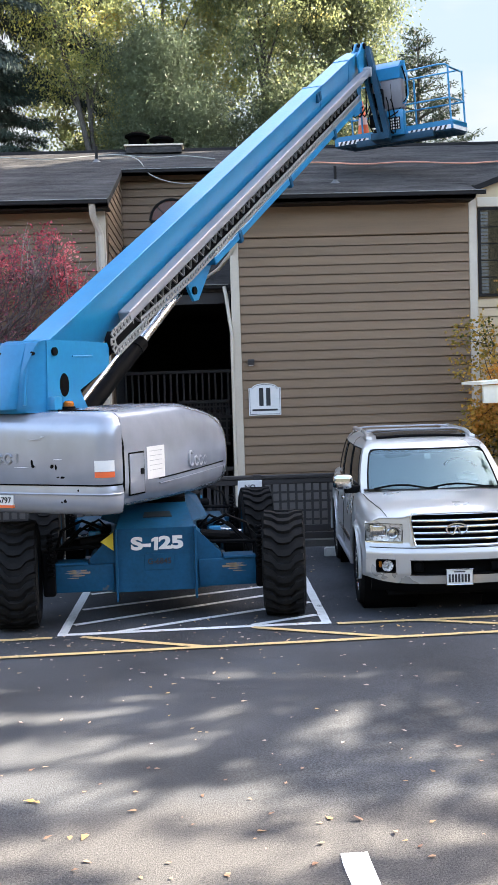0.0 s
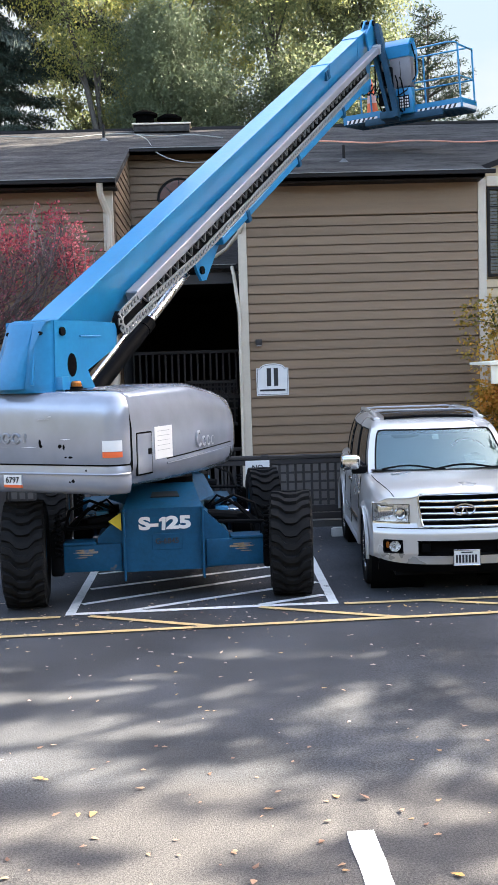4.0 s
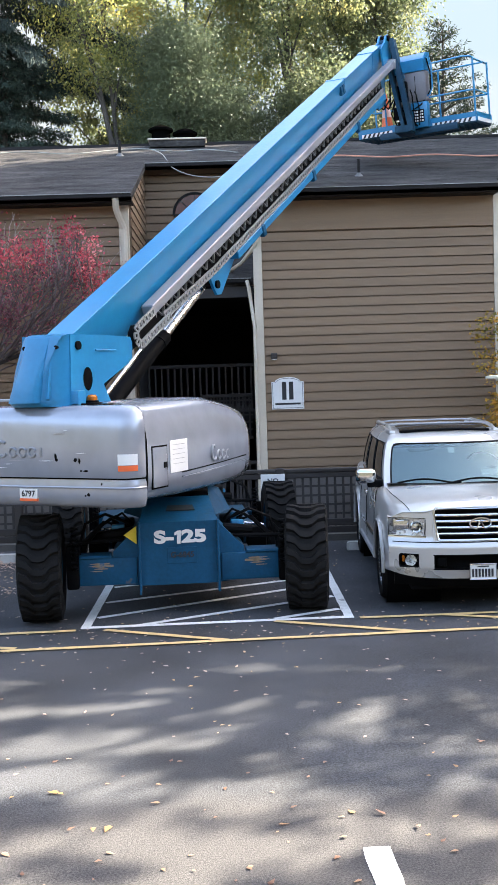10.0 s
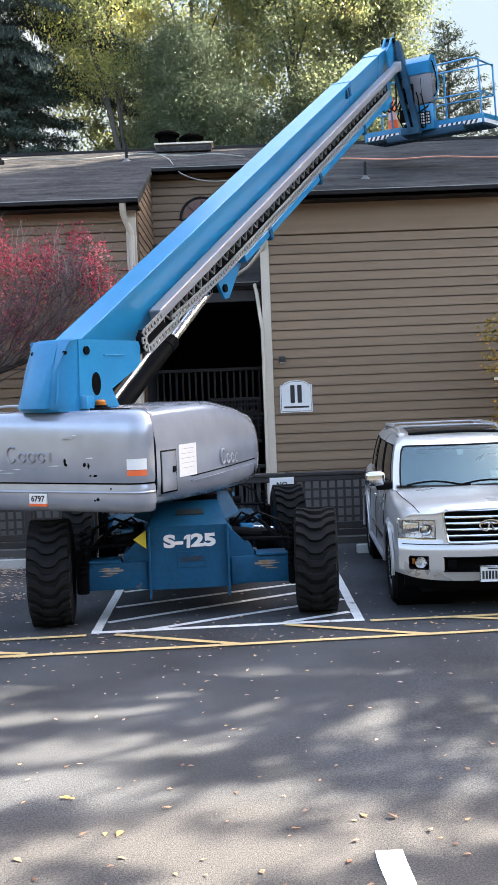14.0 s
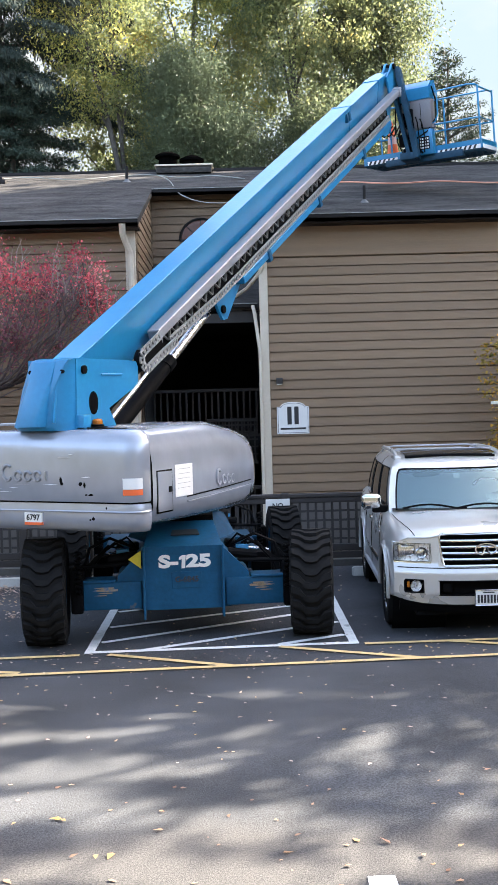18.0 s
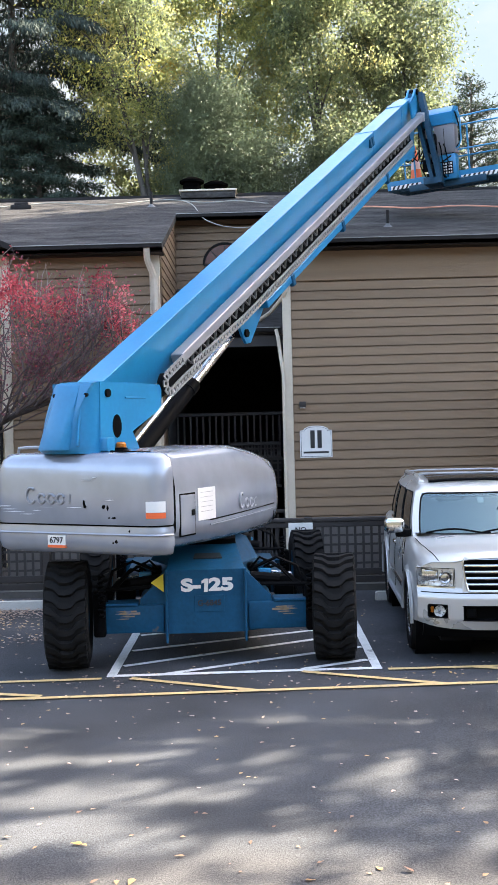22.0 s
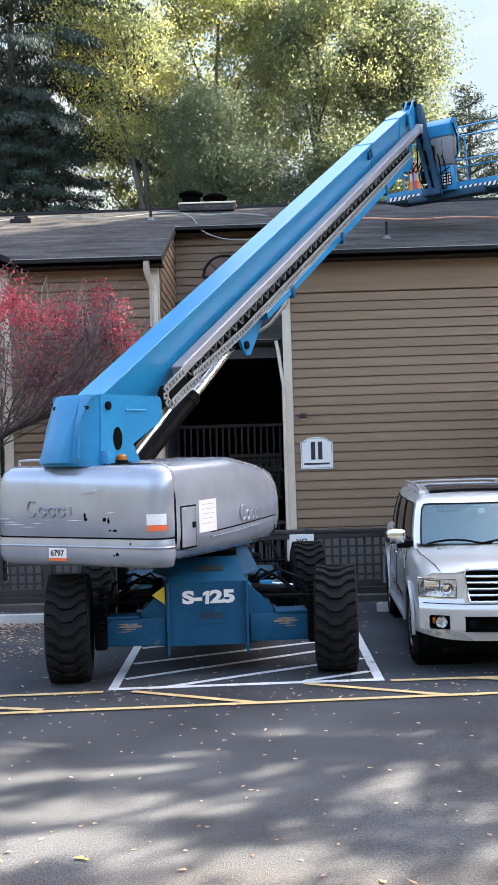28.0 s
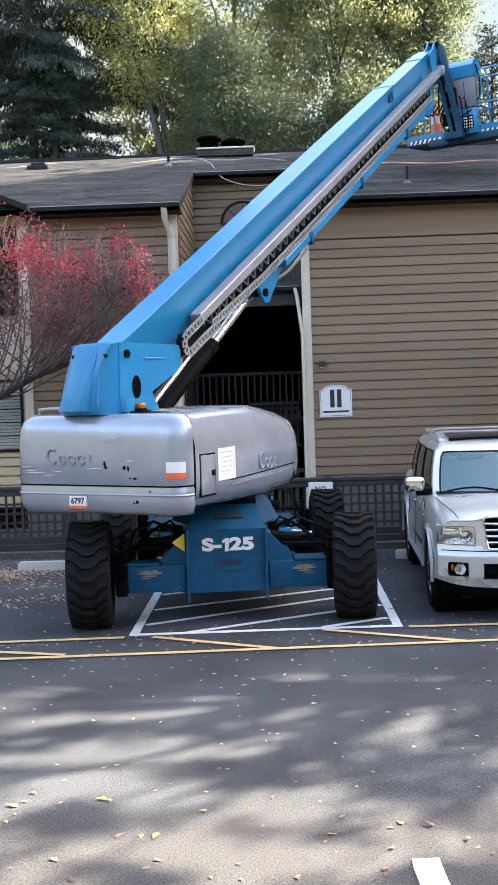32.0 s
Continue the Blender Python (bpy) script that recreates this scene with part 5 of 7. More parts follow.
for k in range(3):
    lp("jib_rod", Geo().cyl((0.16 + k * 0.05, 8.72, 8.9), (0.38 + k * 0.05, 8.72, 7.4), 0.018, n=7), BLACK_PLASTIC, TT)
lp("jib_base", Geo().rbox(0.30, 0.60, 8.46, 8.86, 7.20, 7.34, 0.02), BLUE_JIB, TT, "dark blue jib base")
lp("jib_cylinder", Geo().cyl((0.20, 8.75, 8.75), (0.42, 8.75, 7.5), 0.05, n=12), BLACK_PLASTIC, TT)
for k in range(4):
    lp("jib_hose", Geo().tube([(-0.2 + k * 0.14, 8.5, 8.3), (-0.25 + k * 0.15, 8.55, 7.9 - k * 0.05), (-0.1 + k * 0.1, 8.75, 7.75), (0.0 + k * 0.08, 8.95, 8.0)], 0.016, 5), BLACK_PLASTIC, TT)
lp("rotator", Geo().lathe([(0.0, 0), (0.10, 0.0), (0.10, 0.24), (0, 0.24)], (-0.22, -0.60, -0.06), (0, 0, 1), 18), BLACK_PLASTIC, PM, "dark blue platform rotator")
lp("support_beam", Geo().rbox(-0.75, 0.85, -0.52, -0.36, -0.10, 0.03, 0.012), BLUE_JIB, PM, "dark blue support beam")
pf = lp("platform_floor", Geo().rbox(-1.22, 1.22, -0.46, 0.46, -0.03, 0.02, 0.008), BLUE_JIB, PM, "dark blue platform deck")
for k in range(6):
    lp("floor_beam", Geo().box(-1.2, 1.2, -0.42 + k * 0.165, -0.39 + k * 0.165, -0.05, -0.031), BLUE_JIB, PM, parent=pf)
for y0, y1 in ((-0.475, -0.462), (0.462, 0.475)):
    tb = lp("toe_board", Geo().box(-1.22, 1.22, y0, y1, 0.0, 0.17), BLUE, PM, "blue toe board with striped tape", parent=pf)
for x0, x1 in ((-1.235, -1.222), (1.222, 1.235)):
    lp("toe_board", Geo().box(x0, x1, -0.46, 0.46, 0.0, 0.17), BLUE, PM, parent=pf)


def tape(x0, x1, y):
    st = lp("striped_tape", Geo().box(x0, x1, y - 0.004, y, 0.0, 0.075), LABEL_WHITE, PM, "black and white striped tape", parent=pf)
    k = x0 + 0.02
    while k < x1 - 0.09:
        lp("stripe", Geo().prism([(k, y - 0.0045, 0.0), (k + 0.045, y - 0.0045, 0.0), (k + 0.085, y - 0.0045, 0.075), (k + 0.04, y - 0.0045, 0.075)], (0, -0.002, 0)), INK, PM, parent=st)
        k += 0.098


tape(-1.15, -0.50, -0.476)
tape(0.34, 1.2, -0.476)
lp("striped_tape", Geo().box(1.236, 1.24, -0.44, 0.44, 0.0, 0.075), LABEL_WHITE, PM, parent=pf)


def rail(pts, r=0.017, name="guard_rail"):
    lp(name, Geo().tube(pts, r, 7), BLUE, PM, "blue tubular guard rail")


X0, X1, YF, YB = -1.2, 1.2, -0.45, 0.45
# left end: lower loop; right end: full height with rounded corner
rail([(0.30, YF, 1.20), (1.0, YF, 1.22), (1.15, YF, 1.20), (X1, YF + 0.08, 1.15), (X1, YB - 0.08, 1.15), (1.14, YB, 1.20), (0.2, YB, 1.20), (-1.1, YB, 1.20), (X0, YB - 0.08, 1.18), (X0, YF + 0.1, 1.18), (-1.12, YF, 1.20), (-0.62, YF, 1.20)])
rail([(0.30, YF, 0.58), (X1, YF, 0.58), (X1, YB, 0.58), (X0, YB, 0.58), (X0, YF, 0.58), (-0.62, YF, 0.58)], 0.017)
for x, y in ((X1, YF), (X1, YB), (0.20, YB), (X0, YB), (X0, YF), (-0.62, YF)):
    rail([(x, y, 0.0), (x, y, 1.18)], 0.019, "guard_post")
# control station
CABINET = material("grey_cabinet_paint", (0.16, 0.15, 0.16), 0.5, vary=0.15, scale=3, bump=0.05)
lp("control_hood", Geo().prism([(-0.32, -0.30, 1.08), (-0.32, -0.62, 1.08), (-0.32, -0.66, 1.29), (-0.32, -0.50, 1.42), (-0.32, -0.28, 1.44)], (0.62, 0, 0)), BLUE, PM, "blue hood of the platform controls")
lp("control_cabinet", Geo().rbox(-0.12, 0.30, -0.60, -0.36, 0.52, 1.08, 0.02), CABINET, PM, "grey control cabinet")
lp("lower_cabinet", Geo().rbox(-0.10, 0.30, -0.62, -0.44, 0.02, 0.50, 0.015), BLUE, PM, "blue lower cabinet")
vent = lp("grille", Geo().rbox(0.02, 0.24, -0.632, -0.622, 0.12, 0.36, 0.004, 1), BLACK_PLASTIC, PM, "dark vent grille")
for i in range(4):
    for j in range(4):
        lp("vent_hole", Geo().box(0.035 + i * 0.052, 0.067 + i * 0.052, -0.636, -0.633, 0.135 + j * 0.056, 0.168 + j * 0.056), LABEL_WHITE, PM, parent=vent)
lp("control_cable", Geo().tube([(0.31, -0.5, 1.3), (0.38, -0.5, 1.0), (0.36, -0.5, 0.7), (0.2, -0.62, 0.45), (-0.1, -0.66, 0.3), (-0.2, -0.6, 0.5)], 0.015, 6), BLACK_PLASTIC, PM)
lp("control_cable", Geo().tube([(-0.3, -0.62, 0.9), (-0.25, -0.7, 0.5), (-0.05, -0.7, 0.25), (0.1, -0.65, 0.05)], 0.02, 6), BLACK_PLASTIC, PM)

# cluttered fittings between the jib and the control cabinet
for k, (x, z, w, h) in enumerate(((-0.26, 0.86, 0.10, 0.16), (-0.14, 0.70, 0.08, 0.22), (-0.30, 0.58, 0.14, 0.10), (-0.20, 0.40, 0.18, 0.14), (-0.36, 0.22, 0.12, 0.24), (-0.16, 0.12, 0.14, 0.16))):
    lp("valve_block", Geo().rbox(x, x + w, -0.70, -0.60, z, z + h, 0.012), BLACK_PLASTIC if k % 3 else CABINET, PM, "dark hydraulic fitting")
for k in range(6):
    x = -0.34 + k * 0.085
    lp("platform_hose", Geo().tube([(x, -0.66, 0.95 - 0.05 * k), (x + 0.06, -0.74, 0.62), (x - 0.05 + 0.03 * k, -0.73, 0.34), (x + 0.05, -0.66, 0.06)], 0.013, 5), BLACK_PLASTIC, PM)
lp("cabinet_seam", Geo().box(0.085, 0.093, -0.606, -0.599, 0.53, 1.0), SEAM, PM)
lp("hood_loop", Geo().tube([(0.30, -0.56, 1.30), (0.38, -0.56, 1.33), (0.42, -0.56, 1.15), (0.42, -0.56, 0.75), (0.36, -0.56, 0.62), (0.30, -0.56, 0.60)], 0.015, 6), BLUE, PM)

# cone standing in the platform
CONE_BAND = material("faded_cone_band", (0.72, 0.42, 0.36), 0.5, vary=0.15)
cone = thing("traffic_cone", "orange traffic cone with a pale band, standing in the platform", "traffic cone", pose(CX, CY, 0) @ PM @ pose(-0.74, -0.1, 0.021))
part("base", Geo().rbox(-0.18, 0.18, -0.18, 0.18, 0, 0.035, 0.012), LABEL_ORANGE, cone)
part("body", Geo().lathe([(0.135, 0.035), (0.095, 0.36), (0.072, 0.54), (0.030, 0.82), (0.026, 0.83), (0.0, 0.83)], (0, 0, 0), (0, 0, 1), 20), LABEL_ORANGE, cone)
part("band", Geo().lathe([(0.099, 0.36), (0.077, 0.53)], (0, 0, 0), (0, 0, 1), 20), CONE_BAND, cone, "pale reflective band")

# ---- parked car ----
CAR = pose(2.64, 11.28, 0, 0, 0, -2.5)
car = thing("suv", "silver-white large sport utility car with chrome trim, parked nose out", "car", CAR)


def lerp(t, table):
    """A value from a table of (position, value), joined by straight lines."""
    for (a, va), (b, vb) in zip(table, table[1:]):
        if t <= b:
            k = max(0.0, (t - a) / (b - a))
            return va + (vb - va) * k
    return table[-1][1]


FW, RW, WR = 0.98, 4.11, 0.405      # wheel centres and radius


def body_bottom(y):
    z = lerp(y, ((0, 0.48), (0.3, 0.40), (5.0, 0.40), (5.25, 0.52)))
    for c in (FW, RW):
        d = abs(y - c)
        if d < 0.50:
            z = max(z, WR + math.sqrt(max(0.50 ** 2 - d * d, 0)) * 0.98)
    return z


def half_width(y):
    return lerp(y, ((0.0, 0.90), (0.12, 0.955), (0.35, 0.98), (0.8, 0.99), (4.7, 0.99), (5.1, 0.95), (5.25, 0.88)))


def shoulder(y):
    return lerp(y, ((0.1, 1.05), (0.35, 1.10), (0.9, 1.15), (1.5, 1.20), (5.25, 1.24)))


def hood_mid(y):
    return lerp(y, ((0.1, 1.135), (0.18, 1.165), (0.32, 1.195), (0.6, 1.228), (1.0, 1.25), (1.5, 1.268), (5.25, 1.26)))


def sweep(x, y):
    """How far the front of the car curves back towards its corners."""
    return 0.264 * max(0, 1 - y / 1.1) * (abs(x) / 0.95) ** 2.6


ys_car = sorted({round(v, 3) for v in list(np.arange(0.10, 5.26, 0.09)) + [FW + 0.5 * math.cos(a) for a in np.linspace(0, math.pi, 13)] + [RW + 0.5 * math.cos(a) for a in np.linspace(0, math.pi, 13)]})
rows = []
for y in ys_car:
    w, zb, zs, zm = half_width(y), body_bottom(y), shoulder(y), hood_mid(y)
    arch = 0.028 if min(abs(y - FW), abs(y - RW)) < 0.54 else 0.0
    mid = max(zb + 0.06, 0.78)
    half = [(w - 0.02 + arch, zb), (w + arch, zb + 0.03), (w + arch * 0.7, (zb + mid) / 2 + 0.02), (w + 0.002, mid), (w - 0.005, max(0.93, mid + 0.02)), (w - 0.04, zs - 0.035), (w - 0.075, zs), (w - 0.14, zs + 0.012 + (zm - zs) * 0.25), (w * 0.62, zs + (zm - zs) * lerp(y, ((0.1, 0.42), (0.7, 0.72)))), (w * 0.46, zs + (zm - zs) * lerp(y, ((0.1, 0.86), (0.7, 0.90)))), (w * 0.30, zm - 0.008), (0.0, zm)]
    sec = [(x, y + sweep(x, y), z) for x, z in half] + [(-x, y + sweep(x, y), z) for x, z in reversed(half[:-1])]
    rows.append(sec)
body = part("body", Geo().grid(rows), CAR_PAINT, car, "silver-white painted body", 40)
part("underbody", Geo().box(-0.72, 0.72, 0.30, 5.0, 0.22, 0.55), BLACK_PLASTIC, car, "dark underside")
for c in (FW, RW):
    part("wheel_well", Geo().lathe([(0.50, -0.30), (0.50, 0.30)], (0.66, c, WR), (1, 0, 0), 28).lathe([(0.50, -0.30), (0.50, 0.30)], (-0.66, c, WR), (1, 0, 0), 28).box(-0.38, 0.38, c - 0.49, c + 0.49, 0.35, 0.88), BLACK_PLASTIC, car, "black wheel arch liner")


# front end
def nose_y(x, z):
    """How far back the front surface lies, at a place across and up."""
    return 0.02 + 0.24 * (abs(x) / 0.95) ** 2.6 + lerp(z, ((0.27, 0.14), (0.37, 0.04), (0.49, 0.0), (0.71, 0.0), (0.76, 0.03), (0.80, 0.06), (1.00, 0.08), (1.10, 0.09), (1.15, 0.11), (1.20, 0.18)))


def nose_patch(x0, x1, z0, z1, off, nx=12, nz=4, back=None):
    g = Geo()
    xs_ = [x0 + (x1 - x0) * i / nx for i in range(nx + 1)]
    zs_ = [z0 + (z1 - z0) * j / nz for j in range(nz + 1)]
    front = [[(x, nose_y(x, z) - off, z) for x in xs_] for z in zs_]
    g.grid(front)
    dp = back or 0.03
    for line in (front[0], front[-1], [r[0] for r in front], [r[-1] for r in front]):
        g.grid([line, [(x, y + dp, z) for x, y, z in line]])
    return g


def hood_edge(x):
    """Height of the hood's front edge across the car."""
    return float(np.interp(abs(x), (0, 0.284, 0.435, 0.587, 0.806, 0.871, 0.906, 0.96), (1.137, 1.129, 1.122, 1.087, 1.082, 1.052, 1.020, 1.016)))


def nose_skin(x0, x1, z0, z1, holes, ma, name, label):
    """Front skin in a fine grid, left open where the grille, lamps and air intake sit."""
    g = Geo()
    nx, nz = 92, 40
    for i in range(nx):
        for j in range(nz):
            xa, xb = x0 + (x1 - x0) * i / nx, x0 + (x1 - x0) * (i + 1) / nx
            za, zb = z0 + (z1 - z0) * j / nz, z0 + (z1 - z0) * (j + 1) / nz
            xm, zm = (xa + xb) / 2, (za + zb) / 2
            if za >= min(hood_edge(xa), hood_edge(xb)) or any(a < xm < b and c < zm < d for a, b, c, d in holes):
                continue
            g.add([(x, nose_y(x, z), z + 0.05 * (abs(x) / 0.9) ** 5 * max(0.0, (0.48 - z) / 0.11)) for x, z in ((xa, za), (xb, za), (xb, min(zb, hood_edge(xb))), (xa, min(zb, hood_edge(xa))))], [(0, 1, 2, 3)])
    bm = bmesh.new()
    me = bpy.data.meshes.new(name)
    me.from_pydata(g.v, [], g.f)
    bm.from_mesh(me)
    bmesh.ops.remove_doubles(bm, verts=bm.verts[:], dist=0.0005)
    bm.to_mesh(me)
    bm.free()
    me.shade_smooth()
    me.materials.append(ma)
    ob = new(name, me)
    ob.parent = car
    return tagged(ob, label)


part("hood_lip", Geo().tube([(x, 0.104 + sweep(x, 0.1), hood_edge(x) - 0.006) for x in np.linspace(-0.86, 0.86, 31)], 0.011, 8), CAR_PAINT, body, "rounded front edge of the hood")
GRILLE = (-0.485, 0.485, 0.785, 1.125)
LAMPS = ((-0.955, -0.575, 0.82, 1.015), (0.575, 0.955, 0.82, 1.015))
INTAKE = (-0.50, 0.50, 0.475, 0.625)
FOGS = ((-0.86, -0.665, 0.49, 0.635), (0.665, 0.86, 0.49, 0.635))
nose_skin(-0.96, 0.96, 0.37, 1.165, [GRILLE, INTAKE, *LAMPS, *FOGS], CAR_PAINT, "bumper", "silver-white front bumper and fascia")
part("lower_lip", nose_patch(-0.90, 0.90, 0.27, 0.42, -0.012), BLACK_PLASTIC, car, "dark plastic lower lip")
part("bumper_line", nose_patch(-0.92, 0.92, 0.756, 0.764, 0.003, 24, 1), SEAM, car)
gr = part("grille", Geo().box(-0.50, 0.50, 0.22, 0.24, 0.79, 1.12), BLACK_PLASTIC, car, "dark grille opening with chrome bars")
for z0, z1 in ((1.112, 1.130), (0.778, 0.793)):
    part("grille_frame", nose_patch(-0.47 if z0 > 1 else -0.44, 0.47 if z0 > 1 else 0.44, z0, z1, 0.018, 16, 2, 0.06), CHROME, gr, "chrome grille surround")
for s in (-1, 1):
    part("grille_frame", Geo().tube([(s * x, nose_y(x, z) - 0.010, z) for x, z in ((0.440, 0.786), (0.452, 0.82), (0.468, 0.92), (0.484, 1.04), (0.486, 1.09), (0.470, 1.116), (0.440, 1.122))], 0.012, 8), CHROME, gr, "chrome grille surround")
    part("grille_cheek", Geo().prism([(s * x, nose_y(0.46, z) - 0.001, z) for x, z in ((0.438, 0.775), (0.452, 0.82), (0.468, 0.92), (0.486, 1.05), (0.500, 1.05), (0.500, 0.775))], (0, 0.03, 0)), CAR_PAINT, gr, "painted edge beside the grille")
for k in range(4):
    z = 0.846 + k * 0.066
    part("grille_bar", Geo().tube([(x, nose_y(x, z) + 0.012, z) for x in np.linspace(-0.47, 0.47, 15)], 0.0175, 8), CHROME, gr, "curved chrome grille bar")
eg = Geo().tube([(0.112 * math.cos(a), 0.075, 0.955 + 0.060 * math.sin(a)) for a in np.linspace(-1.25, 4.39, 26)], 0.010, 6)
eg.tube([(-0.040, 0.070, 0.905), (-0.014, 0.068, 0.962), (0.0, 0.068, 0.982), (0.014, 0.068, 0.962), (0.040, 0.070, 0.905)], 0.009, 6)
part("badge", eg, CHROME, gr, "plain chrome oval badge")
part("intake", Geo().box(-0.52, 0.52, 0.17, 0.19, 0.46, 0.64), BLACK_PLASTIC, car, "dark lower air intake")
part("intake_frame", nose_patch(-0.51, 0.51, 0.622, 0.632, 0.002, 12, 1, 0.1), BLACK_PLASTIC, car)
part("intake_frame", nose_patch(-0.51, 0.51, 0.467, 0.477, 0.002, 12, 1, 0.1), BLACK_PLASTIC, car)
for s in (-1, 1):
    part("intake_block", Geo().rbox(min(s * 0.36, s * 0.46), max(s * 0.36, s * 0.46), 0.10, 0.17, 0.50, 0.60, 0.01), BLACK_PLASTIC, car)
    # headlamp: bucket, reflectors, lens
    x0, x1 = sorted((s * 0.575, s * 0.955))
    hl = part("headlight", nose_patch(x0 + 0.004, x1 - 0.004, 0.824, 1.011, 0.004, 10, 6, 0.01), LAMP_GLASS, car, "clear headlight lens")
    hl.visible_shadow = False
    bucket = Geo()
    xs_ = [x0 + (x1 - x0) * i / 8 for i in range(9)]
    bucket.grid([[(x, nose_y(x, 0.94) + 0.10, z) for x in xs_] for z in (0.815, 0.92, 1.02)])
    for z in (0.82, 1.016):
        bucket.grid([[(x, nose_y(x, z) + 0.002, z) for x in xs_], [(x, nose_y(x, 0.94) + 0.10, z) for x in xs_]])
    part("bucket", bucket, material("lamp_bucket", (0.90, 0.90, 0.90), 0.28, 0.6, vary=0.1, bump=0) if s < 0 else bpy.data.materials["lamp_bucket"], hl, "grey lamp bucket")
    cx_ = s * 0.665
    part("projector", Geo().lathe([(0.062, 0.0), (0.065, -0.03), (0.055, -0.04), (0.042, -0.02), (0.0, -0.03)], (cx_, nose_y(cx_, 0.92) + 0.085, 0.905), (0, 1, 0), 20), CHROME, hl, "round chrome projector")
    cx_ = s * 0.80
    part("reflector", Geo().rbox(cx_ - 0.075, cx_ + 0.075, nose_y(cx_, 0.93) + 0.055, nose_y(cx_, 0.93) + 0.09, 0.865, 0.985, 0.015), CHROME, hl)
    part("turn_lamp", Geo().rbox(s * 0.88 - 0.02, s * 0.88 + 0.02, nose_y(0.88, 0.95) + 0.03, nose_y(0.88, 0.95) + 0.07, 0.845, 0.995, 0.008), CHROME, hl, "clear corner lamp")
    part("lamp_border", Geo().tube([(x, nose_y(x, z) - 0.006, z) for x, z in ((x0, 0.822), ((x0 + x1) / 2, 0.820), (x1, 0.822), (x1, 0.92), (x1, 1.012), ((x0 + x1) / 2, 1.014), (x0, 1.012), (x0, 0.92), (x0, 0.822))], 0.0035, 5), SEAM, hl, "dark gap round the lamp")
    part("lamp_chrome_strip", nose_patch(x0, x1, 0.806, 0.818, 0.006, 8, 1, 0.02), CHROME, hl)
    # fog lamp
    x0, x1 = sorted((s * 0.665, s * 0.86))
    fl = part("fog_light", Geo().box(x0 - 0.01, x1 + 0.01, nose_y(0.86, 0.6) + 0.055, nose_y(0.86, 0.6) + 0.065, 0.48, 0.645), BLACK_PLASTIC, car, "fog light in a dark surround")
    cx_ = s * 0.755
    yf = nose_y(cx_, 0.6)
    part("surround", Geo().tube([(cx_ + s * a, nose_y(cx_ + s * a, 0.57) - 0.003, z) for a, z in ((-0.092, 0.50), (0.092, 0.50), (0.100, 0.51), (0.100, 0.62), (0.092, 0.632), (-0.092, 0.632), (-0.092, 0.50))], 0.009, 6), BLACK_PLASTIC, fl, "black surround")
    part("reflector", Geo().lathe([(0.0, 0.0), (0.030, 0.008), (0.052, 0.028), (0.062, 0.055)], (cx_ - s * 0.018, yf + 0.072, 0.562), (0, -1, 0), 18), bpy.data.materials["lamp_bucket"], fl, "bright fog light reflector")
    part("bulb_cover", Geo().lathe([(0.0, 0.016), (0.012, 0.012), (0.016, 0.0)], (cx_ - s * 0.018, yf + 0.055, 0.562), (0, -1, 0), 12), STEEL, fl)
    part("side_marker", Geo().rbox(cx_ + s * 0.058 - 0.016, cx_ + s * 0.058 + 0.016, yf + 0.035, yf + 0.06, 0.545, 0.612, 0.008, 1), AMBER, fl, "amber lamp")
    part("lens", nose_patch(x0 + 0.008, x1 - 0.008, 0.502, 0.628, 0.001, 6, 4, 0.01), LAMP_GLASS, fl, "clear fog light lens").visible_shadow = False

pl = part("number_plate", Geo().rbox(-0.140, 0.140, -0.022, -0.008, 0.375, 0.535, 0.008, 1), LABEL_WHITE, car, "pale number plate with dark bars")
part("plate_frame", Geo().tube([(-0.140, -0.024, 0.375), (0.140, -0.024, 0.375), (0.140, -0.024, 0.535), (-0.140, -0.024, 0.535), (-0.140, -0.024, 0.375)], 0.007, 5), CHROME, pl)
for k in range(7):
    part("digit_bar", Geo().box(-0.118 + k * 0.034, -0.096 + k * 0.034, -0.0265, -0.0225, 0.400, 0.485), INK, pl)
part("text_bar", Geo().box(-0.06, 0.06, -0.0262, -0.0225, 0.505, 0.517), INK, pl)


# cabin: one shell of rings up to the roof, left open where the panes sit
def cab_half(z):
    return float(np.interp(z, (1.20, 1.30, 1.45, 1.60, 1.70, 1.76, 1.80, 1.825, 1.845, 1.858), (0.875, 0.868, 0.842, 0.802, 0.766, 0.728, 0.680, 0.62, 0.52, 0.38)))


def cab_nose(z):
    return float(np.interp(z, (1.20, 1.70, 1.735, 1.76, 1.80, 1.825, 1.845, 1.858), (1.33, 2.01, 2.07, 2.14, 2.30, 2.48, 2.80, 3.2)))


def cab_tail(z):
    return float(np.interp(z, (1.20, 1.70, 1.76, 1.80, 1.825, 1.845, 1.858), (5.12, 5.00, 4.95, 4.86, 4.72, 4.45, 4.1)))


def cab_front(f, z):
    return (f * cab_half(z), cab_nose(z) + 0.16 * f * f * min(1.0, cab_half(z) / 0.75), z)


def cab_side(s, f, z):
    ya = cab_front(1, z)[1]
    belly = 0.028 * math.sin(math.pi * min(f * 1.25, 1.0)) - 0.05 * max(0.0, (f - 0.7) / 0.3) ** 2
    return (s * (cab_half(z) + belly), ya + (cab_tail(z) - ya) * f, z)


